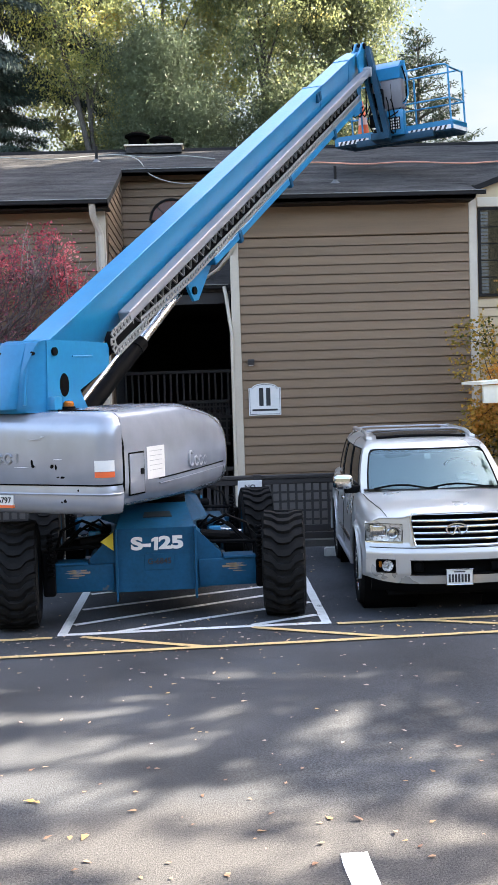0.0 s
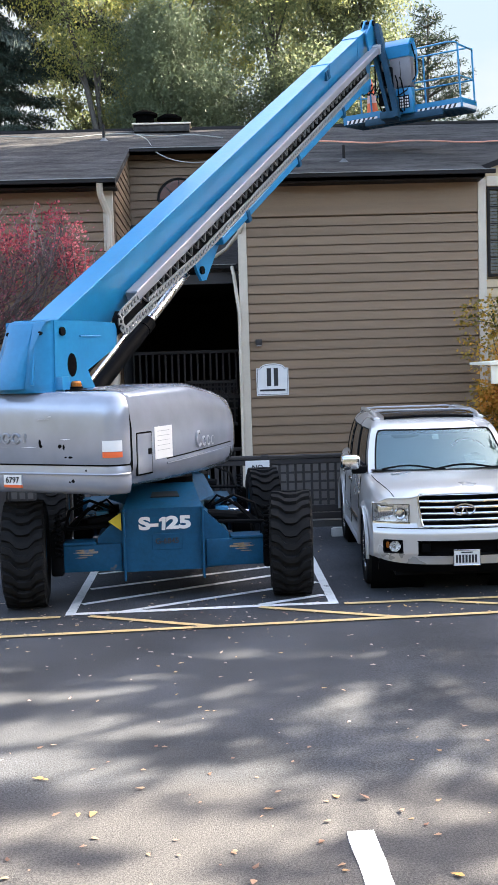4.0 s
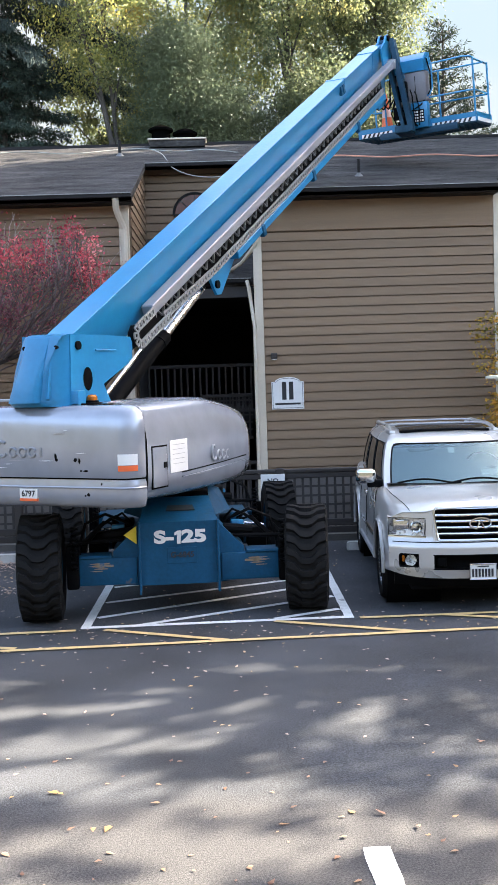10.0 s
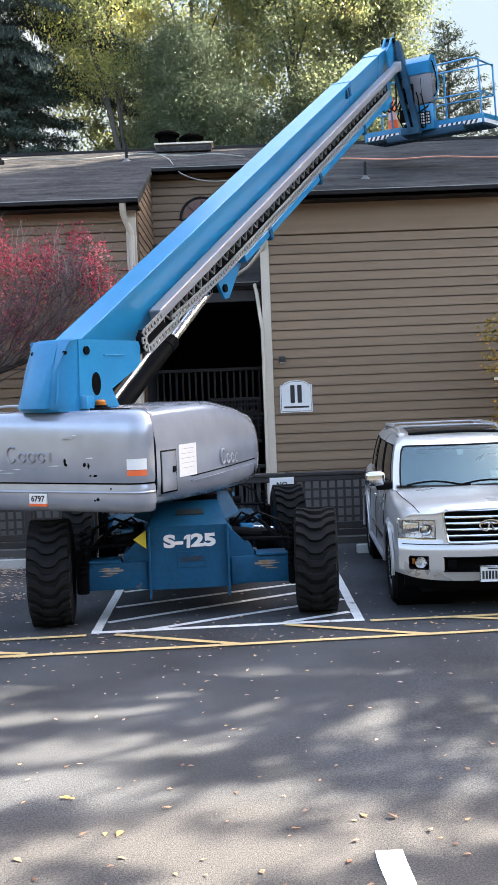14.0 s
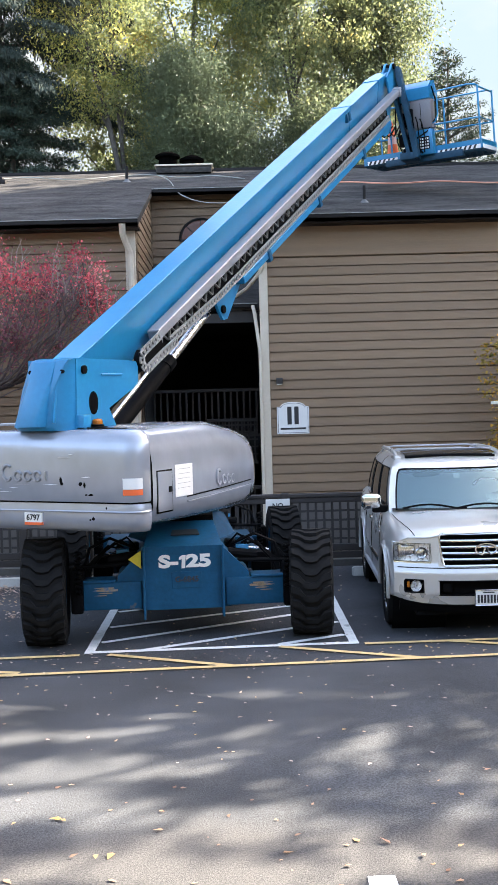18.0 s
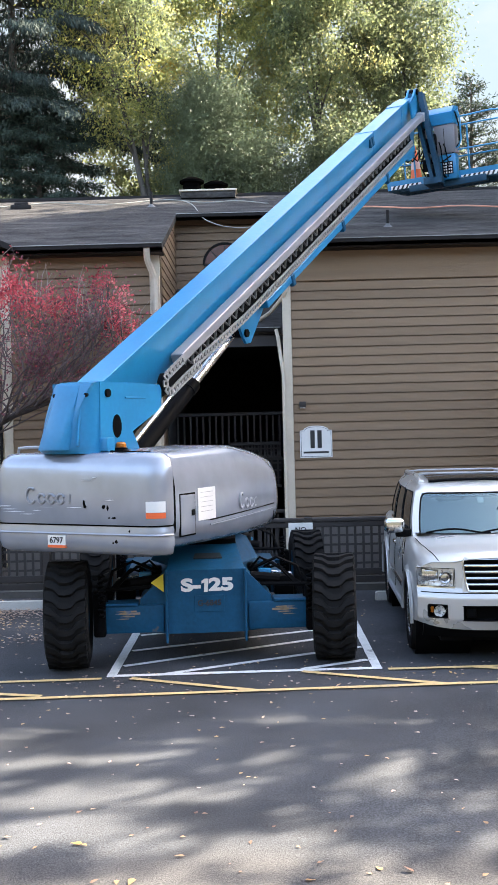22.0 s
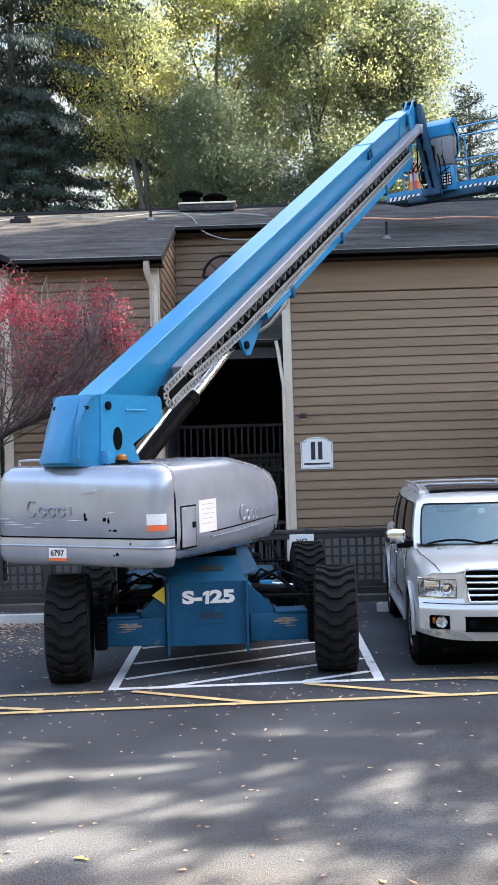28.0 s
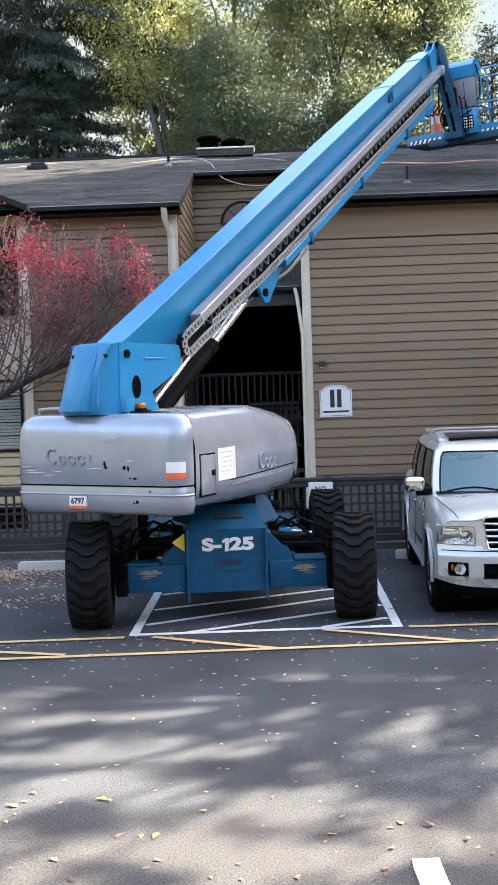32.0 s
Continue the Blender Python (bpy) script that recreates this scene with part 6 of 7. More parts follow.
GLASS_LOW, GLASS_TOP = 1.245, 1.695
FRONT_F = [-1.0, -0.90] + [-0.9 + 0.2 * k for k in range(1, 9)] + [0.90, 1.0]
SIDE_F = [0.0, 0.055, 0.13, 0.21, 0.285, 0.315, 0.41, 0.51, 0.60, 0.65, 0.74, 0.83, 0.93, 0.97, 1.0]
SIDE_PANES = ((0.055, 0.285, "front_window"), (0.315, 0.60, "rear_window"), (0.65, 0.93, "quarter_window"))


def cab_shell(levels, holes):
    g = Geo()
    for za, zb in zip(levels, levels[1:]):
        open_here = holes and GLASS_LOW - 0.001 < za and zb < GLASS_TOP + 0.001
        for fa, fb in zip(FRONT_F, FRONT_F[1:]):
            if not (open_here and -0.91 < fa and fb < 0.91):
                g.add([cab_front(fa, za), cab_front(fb, za), cab_front(fb, zb), cab_front(fa, zb)], [(0, 1, 2, 3)])
        for s in (-1, 1):
            for fa, fb in zip(SIDE_F, SIDE_F[1:]):
                if not (open_here and any(a - 0.001 < fa and fb < b + 0.001 for a, b, nm in SIDE_PANES)):
                    g.add([cab_side(s, fa, za), cab_side(s, fb, za), cab_side(s, fb, zb), cab_side(s, fa, zb)], [(0, 1, 2, 3)])
        g.add([cab_side(-1, 1, za), cab_side(1, 1, za), cab_side(1, 1, zb), cab_side(-1, 1, zb)], [(0, 1, 2, 3)])
    return g


def welded(name, g, ma, label, angle=50):
    bm = bmesh.new()
    me = bpy.data.meshes.new(name)
    me.from_pydata(g.v, [], g.f)
    bm.from_mesh(me)
    bmesh.ops.remove_doubles(bm, verts=bm.verts[:], dist=0.0006)
    bmesh.ops.recalc_face_normals(bm, faces=bm.faces[:])
    bm.to_mesh(me)
    bm.free()
    me.shade_smooth()
    me.set_sharp_from_angle(angle=radians(angle))
    me.materials.append(ma)
    ob = new(name, me)
    ob.parent = car
    return tagged(ob, label)


welded("cabin_frame", cab_shell([1.20, GLASS_LOW, 1.34, 1.43, 1.52, 1.61, GLASS_TOP, 1.715], True), CAR_PAINT, "silver-white window pillars and frame")
roof_g = cab_shell([1.715, 1.735, 1.76, 1.782, 1.80, 1.825, 1.845, 1.858], False)
cap = [cab_front(f, 1.858) for f in FRONT_F] + [cab_side(1, f, 1.858) for f in SIDE_F[1:]] + [cab_side(-1, f, 1.858) for f in reversed(SIDE_F[1:])]
roof_g.add(cap, [tuple(range(len(cap)))])
welded("roof", roof_g, CAR_PAINT, "silver-white rounded roof")


def pane(fn, f0, f1, z0, z1, nf=8, nz=4):
    return Geo().grid([[fn(f0 + (f1 - f0) * i / nf, z0 + (z1 - z0) * j / nz) for i in range(nf + 1)] for j in range(nz + 1)])


ws = part("windshield", pane(cab_front, -0.90, 0.90, GLASS_LOW, GLASS_TOP, 18, 10), SCREEN_GLASS, car, "large windshield reflecting pale sky")
ws.visible_shadow = False
edge_line = [(-0.90, z) for z in np.linspace(GLASS_LOW, 1.65, 8)] + [(-0.885, 1.675), (-0.86, 1.69)] + [(f, 1.695) for f in np.linspace(-0.8, 0.8, 9)] + [(0.86, 1.69), (0.885, 1.675)] + [(0.90, z) for z in np.linspace(1.65, GLASS_LOW, 8)]
part("windshield_border", Geo().tube([tuple(Vector(cab_front(f, z)) + Vector((0, -0.003, 0))) for f, z in edge_line], 0.010, 6), BLACK_PLASTIC, ws, "black windshield seal")
part("shade_band", pane(lambda f, z: tuple(Vector(cab_front(f, z)) + Vector((0, 0.008, 0))), -0.89, 0.89, 1.64, 1.694, 12, 1), BLACK_PLASTIC, ws, "dark tinted band along the glass top")
for s in (-1, 1):
    fn = lambda f, z, s=s: cab_side(s, f, z)
    for f0, f1, nm in SIDE_PANES:
        part(nm, pane(fn, f0, f1, GLASS_LOW, GLASS_TOP, 6, 6), CAR_GLASS, car, "dark tinted side window")
        rim_line = [(f0, z) for z in np.linspace(GLASS_LOW, GLASS_TOP, 6)] + [(f1, z) for z in np.linspace(GLASS_TOP, GLASS_LOW, 6)]
        part("window_seal", Geo().tube([tuple(Vector(cab_side(s, f, z)) + Vector((s * 0.002, 0, 0))) for f, z in rim_line], 0.008, 5), BLACK_PLASTIC, car, "black window seal")
    part("belt_trim", Geo().tube([tuple(Vector(cab_side(s, f, 1.235)) + Vector((s * 0.010, 0, 0))) for f in np.linspace(0.05, 0.98, 14)], 0.010, 6), CHROME, car, "chrome belt moulding")
part("tailgate", Geo().rbox(-0.85, 0.85, 5.08, 5.22, 0.5, 1.22, 0.03), CAR_PAINT, car)
SUNROOF = []
for y, zz in ((2.44, 1.836), (2.52, 1.862), (3.2, 1.892)):
    SUNROOF.append([(0.56 * x, y + 0.05 * x * x, zz - 0.02 * x * x) for x in np.linspace(-1, 1, 9)])
part("sunroof", Geo().grid(SUNROOF), CAR_GLASS, car, "dark tinted sunroof pane")
part("sunroof_deflector", Geo().tube([(0.57 * x, 2.40 + 0.05 * x * x, 1.840 - 0.02 * x * x) for x in np.linspace(-1, 1, 11)], 0.018, 6), BLACK_PLASTIC, car)
for s in (-1, 1):
    rk = part("roof_rail", Geo().tube([(s * 0.66, 2.50, 1.80), (s * 0.66, 2.75, 1.856), (s * 0.66, 3.05, 1.876), (s * 0.66, 4.2, 1.876), (s * 0.66, 4.45, 1.86), (s * 0.65, 4.60, 1.82)], 0.026, 8), CAR_PAINT, car, "silver roof rail")
    part("rail_foot", Geo().rbox(s * 0.66 - 0.045, s * 0.66 + 0.045, 2.44, 2.85, 1.77, 1.84, 0.030), CAR_PAINT, rk)
for y in (3.0, 4.1):
    part("cross_bar", Geo().tube([(-0.66, y, 1.876), (-0.5, y, 1.892), (0.5, y, 1.892), (0.66, y, 1.876)], 0.012, 6), ALLOY, car, "silver roof cross bar")

# wipers, cowl, bonnet lines
part("cowl", Geo().grid([[(x, 1.27 + 0.18 * (x / 0.85) ** 2, 1.262), (x, 1.40 + 0.17 * (x / 0.85) ** 2, 1.262)] for x in np.linspace(-0.84, 0.84, 13)]), BLACK_PLASTIC, car, "black cowl under the windshield")
for x0, x1 in ((-0.72, 0.02), (-0.10, 0.70)):
    pts = [(x0 + (x1 - x0) * t, 1.335 + 0.17 * ((x0 + (x1 - x0) * t) / 0.85) ** 2 + 0.03 * math.sin(math.pi * t), 1.268 + 0.045 * math.sin(math.pi * min(t * 1.2, 1))) for t in np.linspace(0, 1, 8)]
    part("wiper", Geo().tube(pts, 0.012, 5), BLACK_PLASTIC, car, "black wiper arm and blade")
def hood_z(x, y):
    """Height of the hood and fender skin."""
    w, zs, zm = half_width(y), shoulder(y), hood_mid(y)
    rise = zm - zs
    return float(np.interp(abs(x), (0.0, w * 0.30, w * 0.46, w * 0.62, w - 0.14, w - 0.075), (zm, zm - 0.008, zs + rise * lerp(y, ((0.1, 0.86), (0.7, 0.90))), zs + rise * lerp(y, ((0.1, 0.42), (0.7, 0.72))), zs + 0.012 + rise * 0.25, zs)))


for s in (-1, 1):
    seam_line = [(s * lerp(y, ((0.12, 0.73), (0.5, 0.79), (1.0, 0.845), (1.40, 0.86))), y) for y in np.linspace(0.12, 1.36, 14)]
    part("hood_seam", Geo().tube([(x, y + sweep(x, y), hood_z(x, y) + 0.001) for x, y in seam_line], 0.0045, 5), SEAM, car)
part("sticker", Geo().add([tuple(Vector(cab_front(f, z)) + Vector((0, 0.006, 0))) for f, z in ((-0.06, 1.58), (0.04, 1.58), (0.04, 1.64), (-0.06, 1.64))], [(0, 1, 2, 3)]), LABEL_WHITE, car, "small pale windshield sticker")
part("dash_paper", Geo().rbox(0.30, 0.55, 1.62, 1.78, 1.262, 1.30, 0.008), LABEL_WHITE, car, "pale papers on the dashboard")

# cabin interior
INSIDE = material("grey_cabin_trim", (0.20, 0.20, 0.20), 0.8, vary=0.15)
part("dashboard", Geo().rbox(-0.78, 0.78, 1.55, 2.05, 0.9, 1.24, 0.05), INSIDE, car, "dark dashboard")
part("steering_wheel", Geo().tube([(0.38 + 0.19 * math.cos(a), 2.12 + 0.06 * math.sin(a), 1.20 + 0.18 * math.sin(a)) for a in np.linspace(0, 2 * math.pi, 20)], 0.018, 6), BLACK_PLASTIC, car)
for s in (-1, 1):
    for y in (2.65, 3.6):
        part("seat", Geo().rbox(s * 0.38 - 0.24, s * 0.38 + 0.24, y, y + 0.18, 0.7, 1.36, 0.06).rbox(s * 0.38 - 0.13, s * 0.38 + 0.13, y + 0.06, y + 0.16, 1.38, 1.58, 0.04), INSIDE, car, "grey car seat")
part("cabin_floor", Geo().box(-0.85, 0.85, 1.5, 5.0, 0.58, 0.62), INSIDE, car)

# sides
for s in (-1, 1):
    mi = part("mirror", Geo().rbox(s * 1.075 - 0.12, s * 1.075 + 0.12, 1.62, 1.80, 1.25, 1.43, 0.05, 3), CHROME, car, "large chrome door mirror")
    part("mirror_foot", Geo().rbox(min(s * 0.84, s * 1.06), max(s * 0.84, s * 1.06), 1.66, 1.78, 1.20, 1.29, 0.02), BLACK_PLASTIC, mi)
    for y0 in (2.55, 3.55):
        part("door_handle", Geo().rbox(s * 1.0 - 0.015, s * 1.0 + 0.02, y0, y0 + 0.2, 1.03, 1.07, 0.01), CHROME, car, "chrome door handle")
    for y in (1.62, 2.72, 3.62):
        part("door_seam", Geo().tube([(s * 0.993, y, 0.46), (s * 0.996, y, 0.78), (s * 0.99, y, 0.95), (s * 0.955, y, 1.17)], 0.005, 4), SEAM, car)
    part("side_moulding", Geo().rbox(s * 0.995 - 0.012, s * 0.995 + 0.014, 1.5, 3.6, 0.60, 0.66, 0.008), CHROME, car, "chrome door moulding")
    part("running_board", Geo().rbox(min(s * 0.86, s * 1.02), max(s * 0.86, s * 1.02), 1.52, 3.58, 0.36, 0.43, 0.02), ALLOY, car, "bright running board")
    for k in range(3):
        part("side_vent", Geo().rbox(s * 0.992 - 0.01, s * 0.992 + 0.008, 1.50, 1.56, 0.98 + k * 0.055, 1.01 + k * 0.055, 0.005, 1), CHROME, car)
    for c in (FW, RW):
        part("arch_lip", Geo().tube([(s * 1.008, c + 0.505 * math.cos(a), WR + 0.495 * math.sin(a)) for a in np.linspace(-0.05, math.pi + 0.05, 22)], 0.022, 6), CAR_PAINT, car, "flared wheel arch lip")
        m = pose(s * 0.87, c, WR)
        rim_ = Geo().lathe([(0.0, 0.085 * s), (0.07, 0.09 * s), (0.09, 0.06 * s), (0.14, 0.05 * s), (0.14, 0.01 * s), (0.0, 0.01 * s)], (0, 0, 0), (1, 0, 0), 20).lathe([(0.235, -0.11), (0.24, 0.10 * s), (0.262, 0.115 * s), (0.27, 0.10 * s), (0.27, -0.11)], (0, 0, 0), (1, 0, 0), 32)
        for k in range(6):
            a = 2 * math.pi * k / 6
            rim_.loft([[(s * (0.085 - e), (r_ * math.cos(a + q)), r_ * math.sin(a + q)) for e, q in ((0, -w_), (0, w_), (0.04, w_), (0.04, -w_))] for r_, w_ in ((0.08, 0.5), (0.16, 0.24), (0.245, 0.19))])
        wh = part("wheel", rim_.move(m), STEEL, car, "silver alloy wheel")
        part("tyre", Geo().lathe([(0.265, -0.115), (0.33, -0.132), (0.385, -0.125), (WR, -0.095), (WR, 0.095), (0.385, 0.125), (0.33, 0.132), (0.265, 0.115)], (0, 0, 0), (1, 0, 0), 40).move(m), RUBBER, wh, "black car tyre")
        part("brake_disc", Geo().cyl((s * -0.02, 0, 0), (s * 0.0, 0, 0), 0.17, n=24).move(m), ALLOY, wh)

# ---- trees ----
def leaf_mesh(name, pos, along, size, ma, narrow=0.55, fold=0.25, seed=0):
    """Many small four-cornered leaves, each at its place, in one mesh."""
    rs = np.random.RandomState(seed)
    n = len(pos)
    a = along / (np.linalg.norm(along, axis=1, keepdims=True) + 1e-9)
    b = np.cross(a, rs.normal(size=(n, 3)))
    b /= np.linalg.norm(b, axis=1, keepdims=True) + 1e-9
    c = np.cross(a, b)
    s = np.asarray(size).reshape(-1, 1)
    tip = pos + a * s
    mid = pos + a * s * 0.5
    v = np.empty((n, 4, 3))
    v[:, 0], v[:, 1], v[:, 2], v[:, 3] = pos, mid + b * s * narrow * 0.5 + c * s * fold * 0.3, tip, mid - b * s * narrow * 0.5 + c * s * fold * 0.3
    me = bpy.data.meshes.new(name)
    me.vertices.add(n * 4)
    me.vertices.foreach_set("co", v.reshape(-1).astype(np.float32))
    me.loops.add(n * 4)
    me.loops.foreach_set("vertex_index", np.arange(n * 4, dtype=np.int32))
    me.polygons.add(n)
    me.polygons.foreach_set("loop_start", np.arange(0, n * 4, 4, dtype=np.int32))
    me.update(calc_edges=True)
    me.materials.append(ma)
    return me


def child(name, me, parent, label="", kind=""):
    ob = new(name, me)
    ob.parent = parent
    return tagged(ob, label, kind=kind) if label or kind else ob


def grow(rs, start, direction, length, r, depth, out, ends, spread=0.6, rise=0.15, taper=0.62, kids=3):
    """A branch as a bent line, with smaller branches leaving it."""
    pts, p, d = [Vector(start)], Vector(start), Vector(direction).normalized()
    steps = 5
    for k in range(steps):
        d = (d + Vector(rs.normal(size=3)) * 0.13 + Vector((0, 0, rise * 0.3))).normalized()
        p = p + d * (length / steps)
        pts.append(p.copy())
    out.append((pts, [r * (1 - 0.55 * k / steps) for k in range(steps + 1)], depth))
    if depth == 0:
        ends.append((pts, d))
        return
    for k in range(kids):
        at = 0.35 + 0.65 * (k + rs.rand()) / kids
        i = min(int(at * steps), steps - 1)
        q = pts[i].lerp(pts[i + 1], at * steps - i)
        side = Vector(rs.normal(size=3))
        side = (side - d * side.dot(d)).normalized()
        grow(rs, q, d * (1 - spread * 0.6) + side * spread + Vector((0, 0, rise)), length * taper * (0.8 + 0.4 * rs.rand()), r * 0.55, depth - 1, out, ends, spread, rise, taper, kids)


def branch_geo(out, low=0.004, sides=(4, 4, 5, 6, 8, 10)):
    g = Geo()
    for pts, rr, depth in out:
        g.tube(pts, [max(x, low) for x in rr], sides[min(depth, 5)])
    return g


def broadleaf(name, x, y, height, crown_w, crown_low, ma, leaves, seed, label, leaf=0.105, clumps=300, lean=0.0, clump_r=0.6, stem=0.16, narrow=0.5, gaps=-0.12, fork=0.72):
    """A tall tree: trunk, limbs and an uneven crown."""
    rs = np.random.RandomState(seed)
    th = thing(name, label, "tree", pose(x, y, 0))
    trunk_pts = []
    for k in range(9):
        f = k / 8
        trunk_pts.append((lean * f * f + 0.25 * math.sin(f * 5 + seed), 0.3 * math.sin(f * 4 + seed * 2), f * height * 0.92))
    part("trunk", Geo().tube(trunk_pts, [stem * (1 - 0.85 * k / 8) + 0.02 for k in range(9)], 9), BARK, th, "bare grey-brown trunk")
    cl = []
    while len(cl) < clumps:
        f, an, ra = rs.rand() ** 0.9, rs.uniform(0, 2 * math.pi), rs.rand() ** 0.5
        wide = min(0.55 + 1.6 * f, 1.0) * (1 - 0.45 * max(0, (f - 0.7) / 0.3) ** 1.6)
        cz = crown_low + f * (height - crown_low)
        c = np.array([math.cos(an) * ra * crown_w * wide + lean * (cz / height) ** 2, math.sin(an) * ra * crown_w * wide * 0.8, cz])
        if noise.noise((c[0] * 0.5 + seed, c[1] * 0.5, c[2] * 0.5)) < gaps:
            continue
        cl.append(c)
    cl = np.array(cl)
    limbs = Geo()
    for c in cl[:: max(len(cl) // 10, 1)]:
        z0 = max(1.5, c[2] * fork)
        k = min(z0 / (height * 0.92), 1) * 8
        i = min(int(k), 7)
        s = Vector(trunk_pts[i]).lerp(Vector(trunk_pts[i + 1]), k - i)
        e = Vector(c)
        m = s.lerp(e, 0.5) + Vector((0, 0, 0.12 * (e - s).length))
        limbs.tube([s, m, e], [0.04, 0.025, 0.010], 5)
    child("limb", to_mesh("limb", limbs, BARK), th, "thin forked limbs", "stuff")
    per = leaves // clumps
    pos, al, sz = [], [], []
    for c in cl:
        r = clump_r * (0.6 + 0.8 * rs.rand())
        o = rs.normal(size=(per, 3)) * np.array([r, r, r * 0.8]) * 0.7
        pos.append(c + o)
        al.append(o * 0.3 + rs.normal(size=(per, 3)) * 0.6 + np.array([0, 0, -0.55]))
        sz.append(leaf * rs.uniform(0.6, 1.3, per))
    me = leaf_mesh("crown", np.concatenate(pos), np.concatenate(al), np.concatenate(sz), ma, narrow, 0.25, seed)
    child("crown", me, th, "crown of many small leaves", "stuff")
    return th


def conifer(name, x, y, height, width, low, ma, seed, label, tiers=46, per=9, sprays=46, droop=0.5, size=0.42, hang=0.55, narrow=0.2, power=0.75, lift=0.25):
    rs = np.random.RandomState(seed)
    th = thing(name, label, "tree", pose(x, y, 0))
    part("trunk", Geo().tube([(0.05 * math.sin(k), 0, height * k / 8 - 0.1) for k in range(9)], [0.26 * (1 - 0.93 * k / 8) for k in range(9)], 10), BARK, th, "straight dark trunk")
    br = Geo()
    pos, al, sz = [], [], []
    for t in range(tiers):
        f = t / (tiers - 1)
        z = low + (height - low) * f
        for k in range(per):
            if rs.rand() < 0.12:
                continue
            a = rs.uniform(0, 2 * math.pi)
            ln = width * (1 - f) ** power * rs.uniform(0.6, 1.12) + 0.2
            d = np.array([math.cos(a), math.sin(a), 0.0])
            up = lift * rs.uniform(0.6, 1.4)
            pts = [np.array([0, 0, z]) + d * ln * u + np.array([0, 0, up * ln * u - droop * ln * u * u]) for u in (0, 0.35, 0.7, 1.0)]
            br.tube(pts, [0.03, 0.02, 0.012, 0.005], 4)
            m = max(int(sprays * ln / width), 6)
            u = rs.uniform(0.02, 1.0, m) ** 0.6
            base = np.stack([d[0] * ln * u, d[1] * ln * u, z + up * ln * u - droop * ln * u * u], 1)
            side = np.array([-d[1], d[0], 0])
            off = rs.normal(size=(m, 1)) * 0.085 * width * (1 - 0.6 * u[:, None])
            pos.append(base + side * off + rs.normal(size=(m, 3)) * 0.04)
            al.append(d * rs.uniform(0.1, 0.6, (m, 1)) + rs.normal(size=(m, 3)) * 0.45 + np.array([0, 0, -hang]) * rs.uniform(0.3, 1.6, (m, 1)))
            sz.append(size * rs.uniform(0.5, 1.25, m))
    child("limb", to_mesh("limb", br, BARK), th, "dark drooping branches", "stuff")
    me = leaf_mesh("crown", np.concatenate(pos), np.concatenate(al), np.concatenate(sz), ma, narrow, 0.2, seed)
    child("crown", me, th, "dark needle sprays hanging from the branches", "stuff")
    return th


LEAF_GREEN = leafy("green_leaves", ((0.048, 0.066, 0.044), (0.088, 0.112, 0.066), (0.135, 0.16, 0.085), (0.24, 0.24, 0.12)), 0.55)
LEAF_YELLOW = leafy("yellow_green_leaves", ((0.056, 0.076, 0.048), (0.112, 0.140, 0.074), (0.18, 0.205, 0.098), (0.27, 0.28, 0.125), (0.42, 0.33, 0.11)), 0.60)
LEAF_GOLD = leafy("golden_leaves", ((0.055, 0.078, 0.038), (0.13, 0.155, 0.06), (0.24, 0.26, 0.09), (0.42, 0.38, 0.12), (0.54, 0.36, 0.10)), 0.55)
LEAF_DULL = leafy("grey_green_leaves", ((0.075, 0.098, 0.060), (0.112, 0.142, 0.084), (0.155, 0.185, 0.108)), 0.40)
NEEDLES = leafy("dark_needles", ((0.020, 0.029, 0.026), (0.034, 0.047, 0.041), (0.060, 0.077, 0.065)), 0.05, 0.9)
NEEDLES_B = leafy("blue_green_needles", ((0.020, 0.032, 0.027), (0.034, 0.053, 0.043), (0.058, 0.080, 0.063)), 0.08, 0.9)
NEEDLES_R = leafy("green_needles", ((0.022, 0.036, 0.024), (0.038, 0.055, 0.034)), 0.15, 0.7)

broadleaf("broadleaf_tree", -2.75, 33.5, 17.0, 1.6, 11.5, LEAF_GOLD, 9000, 11, "slender yellow-green tree behind the building", lean=-2.0, clumps=90, clump_r=0.5, stem=0.15, gaps=-0.05, fork=0.92)
broadleaf("broadleaf_tree", -2.35, 33.3, 16.0, 1.4, 11.5, LEAF_YELLOW, 6000, 21, "slender leaning yellow-green tree behind the building", lean=-1.4, clumps=60, clump_r=0.5, stem=0.12, gaps=-0.05, fork=0.9)
broadleaf("broadleaf_tree", -0.8, 33.9, 13.2, 1.9, 6.0, LEAF_DULL, 170000, 12, "soft grey-green willow-leaved tree behind the ridge", clumps=420, clump_r=0.5, leaf=0.100, narrow=0.26, gaps=-0.3)
broadleaf("broadleaf_tree", 2.3, 37.5, 18.4, 3.6, 6.0, LEAF_YELLOW, 118000, 13, "tall yellow-green broadleaf tree behind the building", lean=0.5, clumps=520, clump_r=0.48, leaf=0.125, gaps=-0.04)
broadleaf("broadleaf_tree", -0.9, 37.3, 18.6, 2.7, 8.0, LEAF_GOLD, 56000, 14, "yellowing broadleaf tree beyond the roof", clumps=260, clump_r=0.42, leaf=0.122, gaps=-0.02)
broadleaf("broadleaf_tree", 4.5, 37.6, 17.6, 2.1, 6.0, LEAF_GREEN, 60000, 16, "green tree in the back row", lean=0.8, clumps=280, clump_r=0.48, leaf=0.122, gaps=-0.08)
broadleaf("broadleaf_tree", 3.4, 34.6, 11.9, 2.2, 6.0, LEAF_GREEN, 36000, 19, "low dark green tree close behind the ridge", clumps=170, clump_r=0.5)
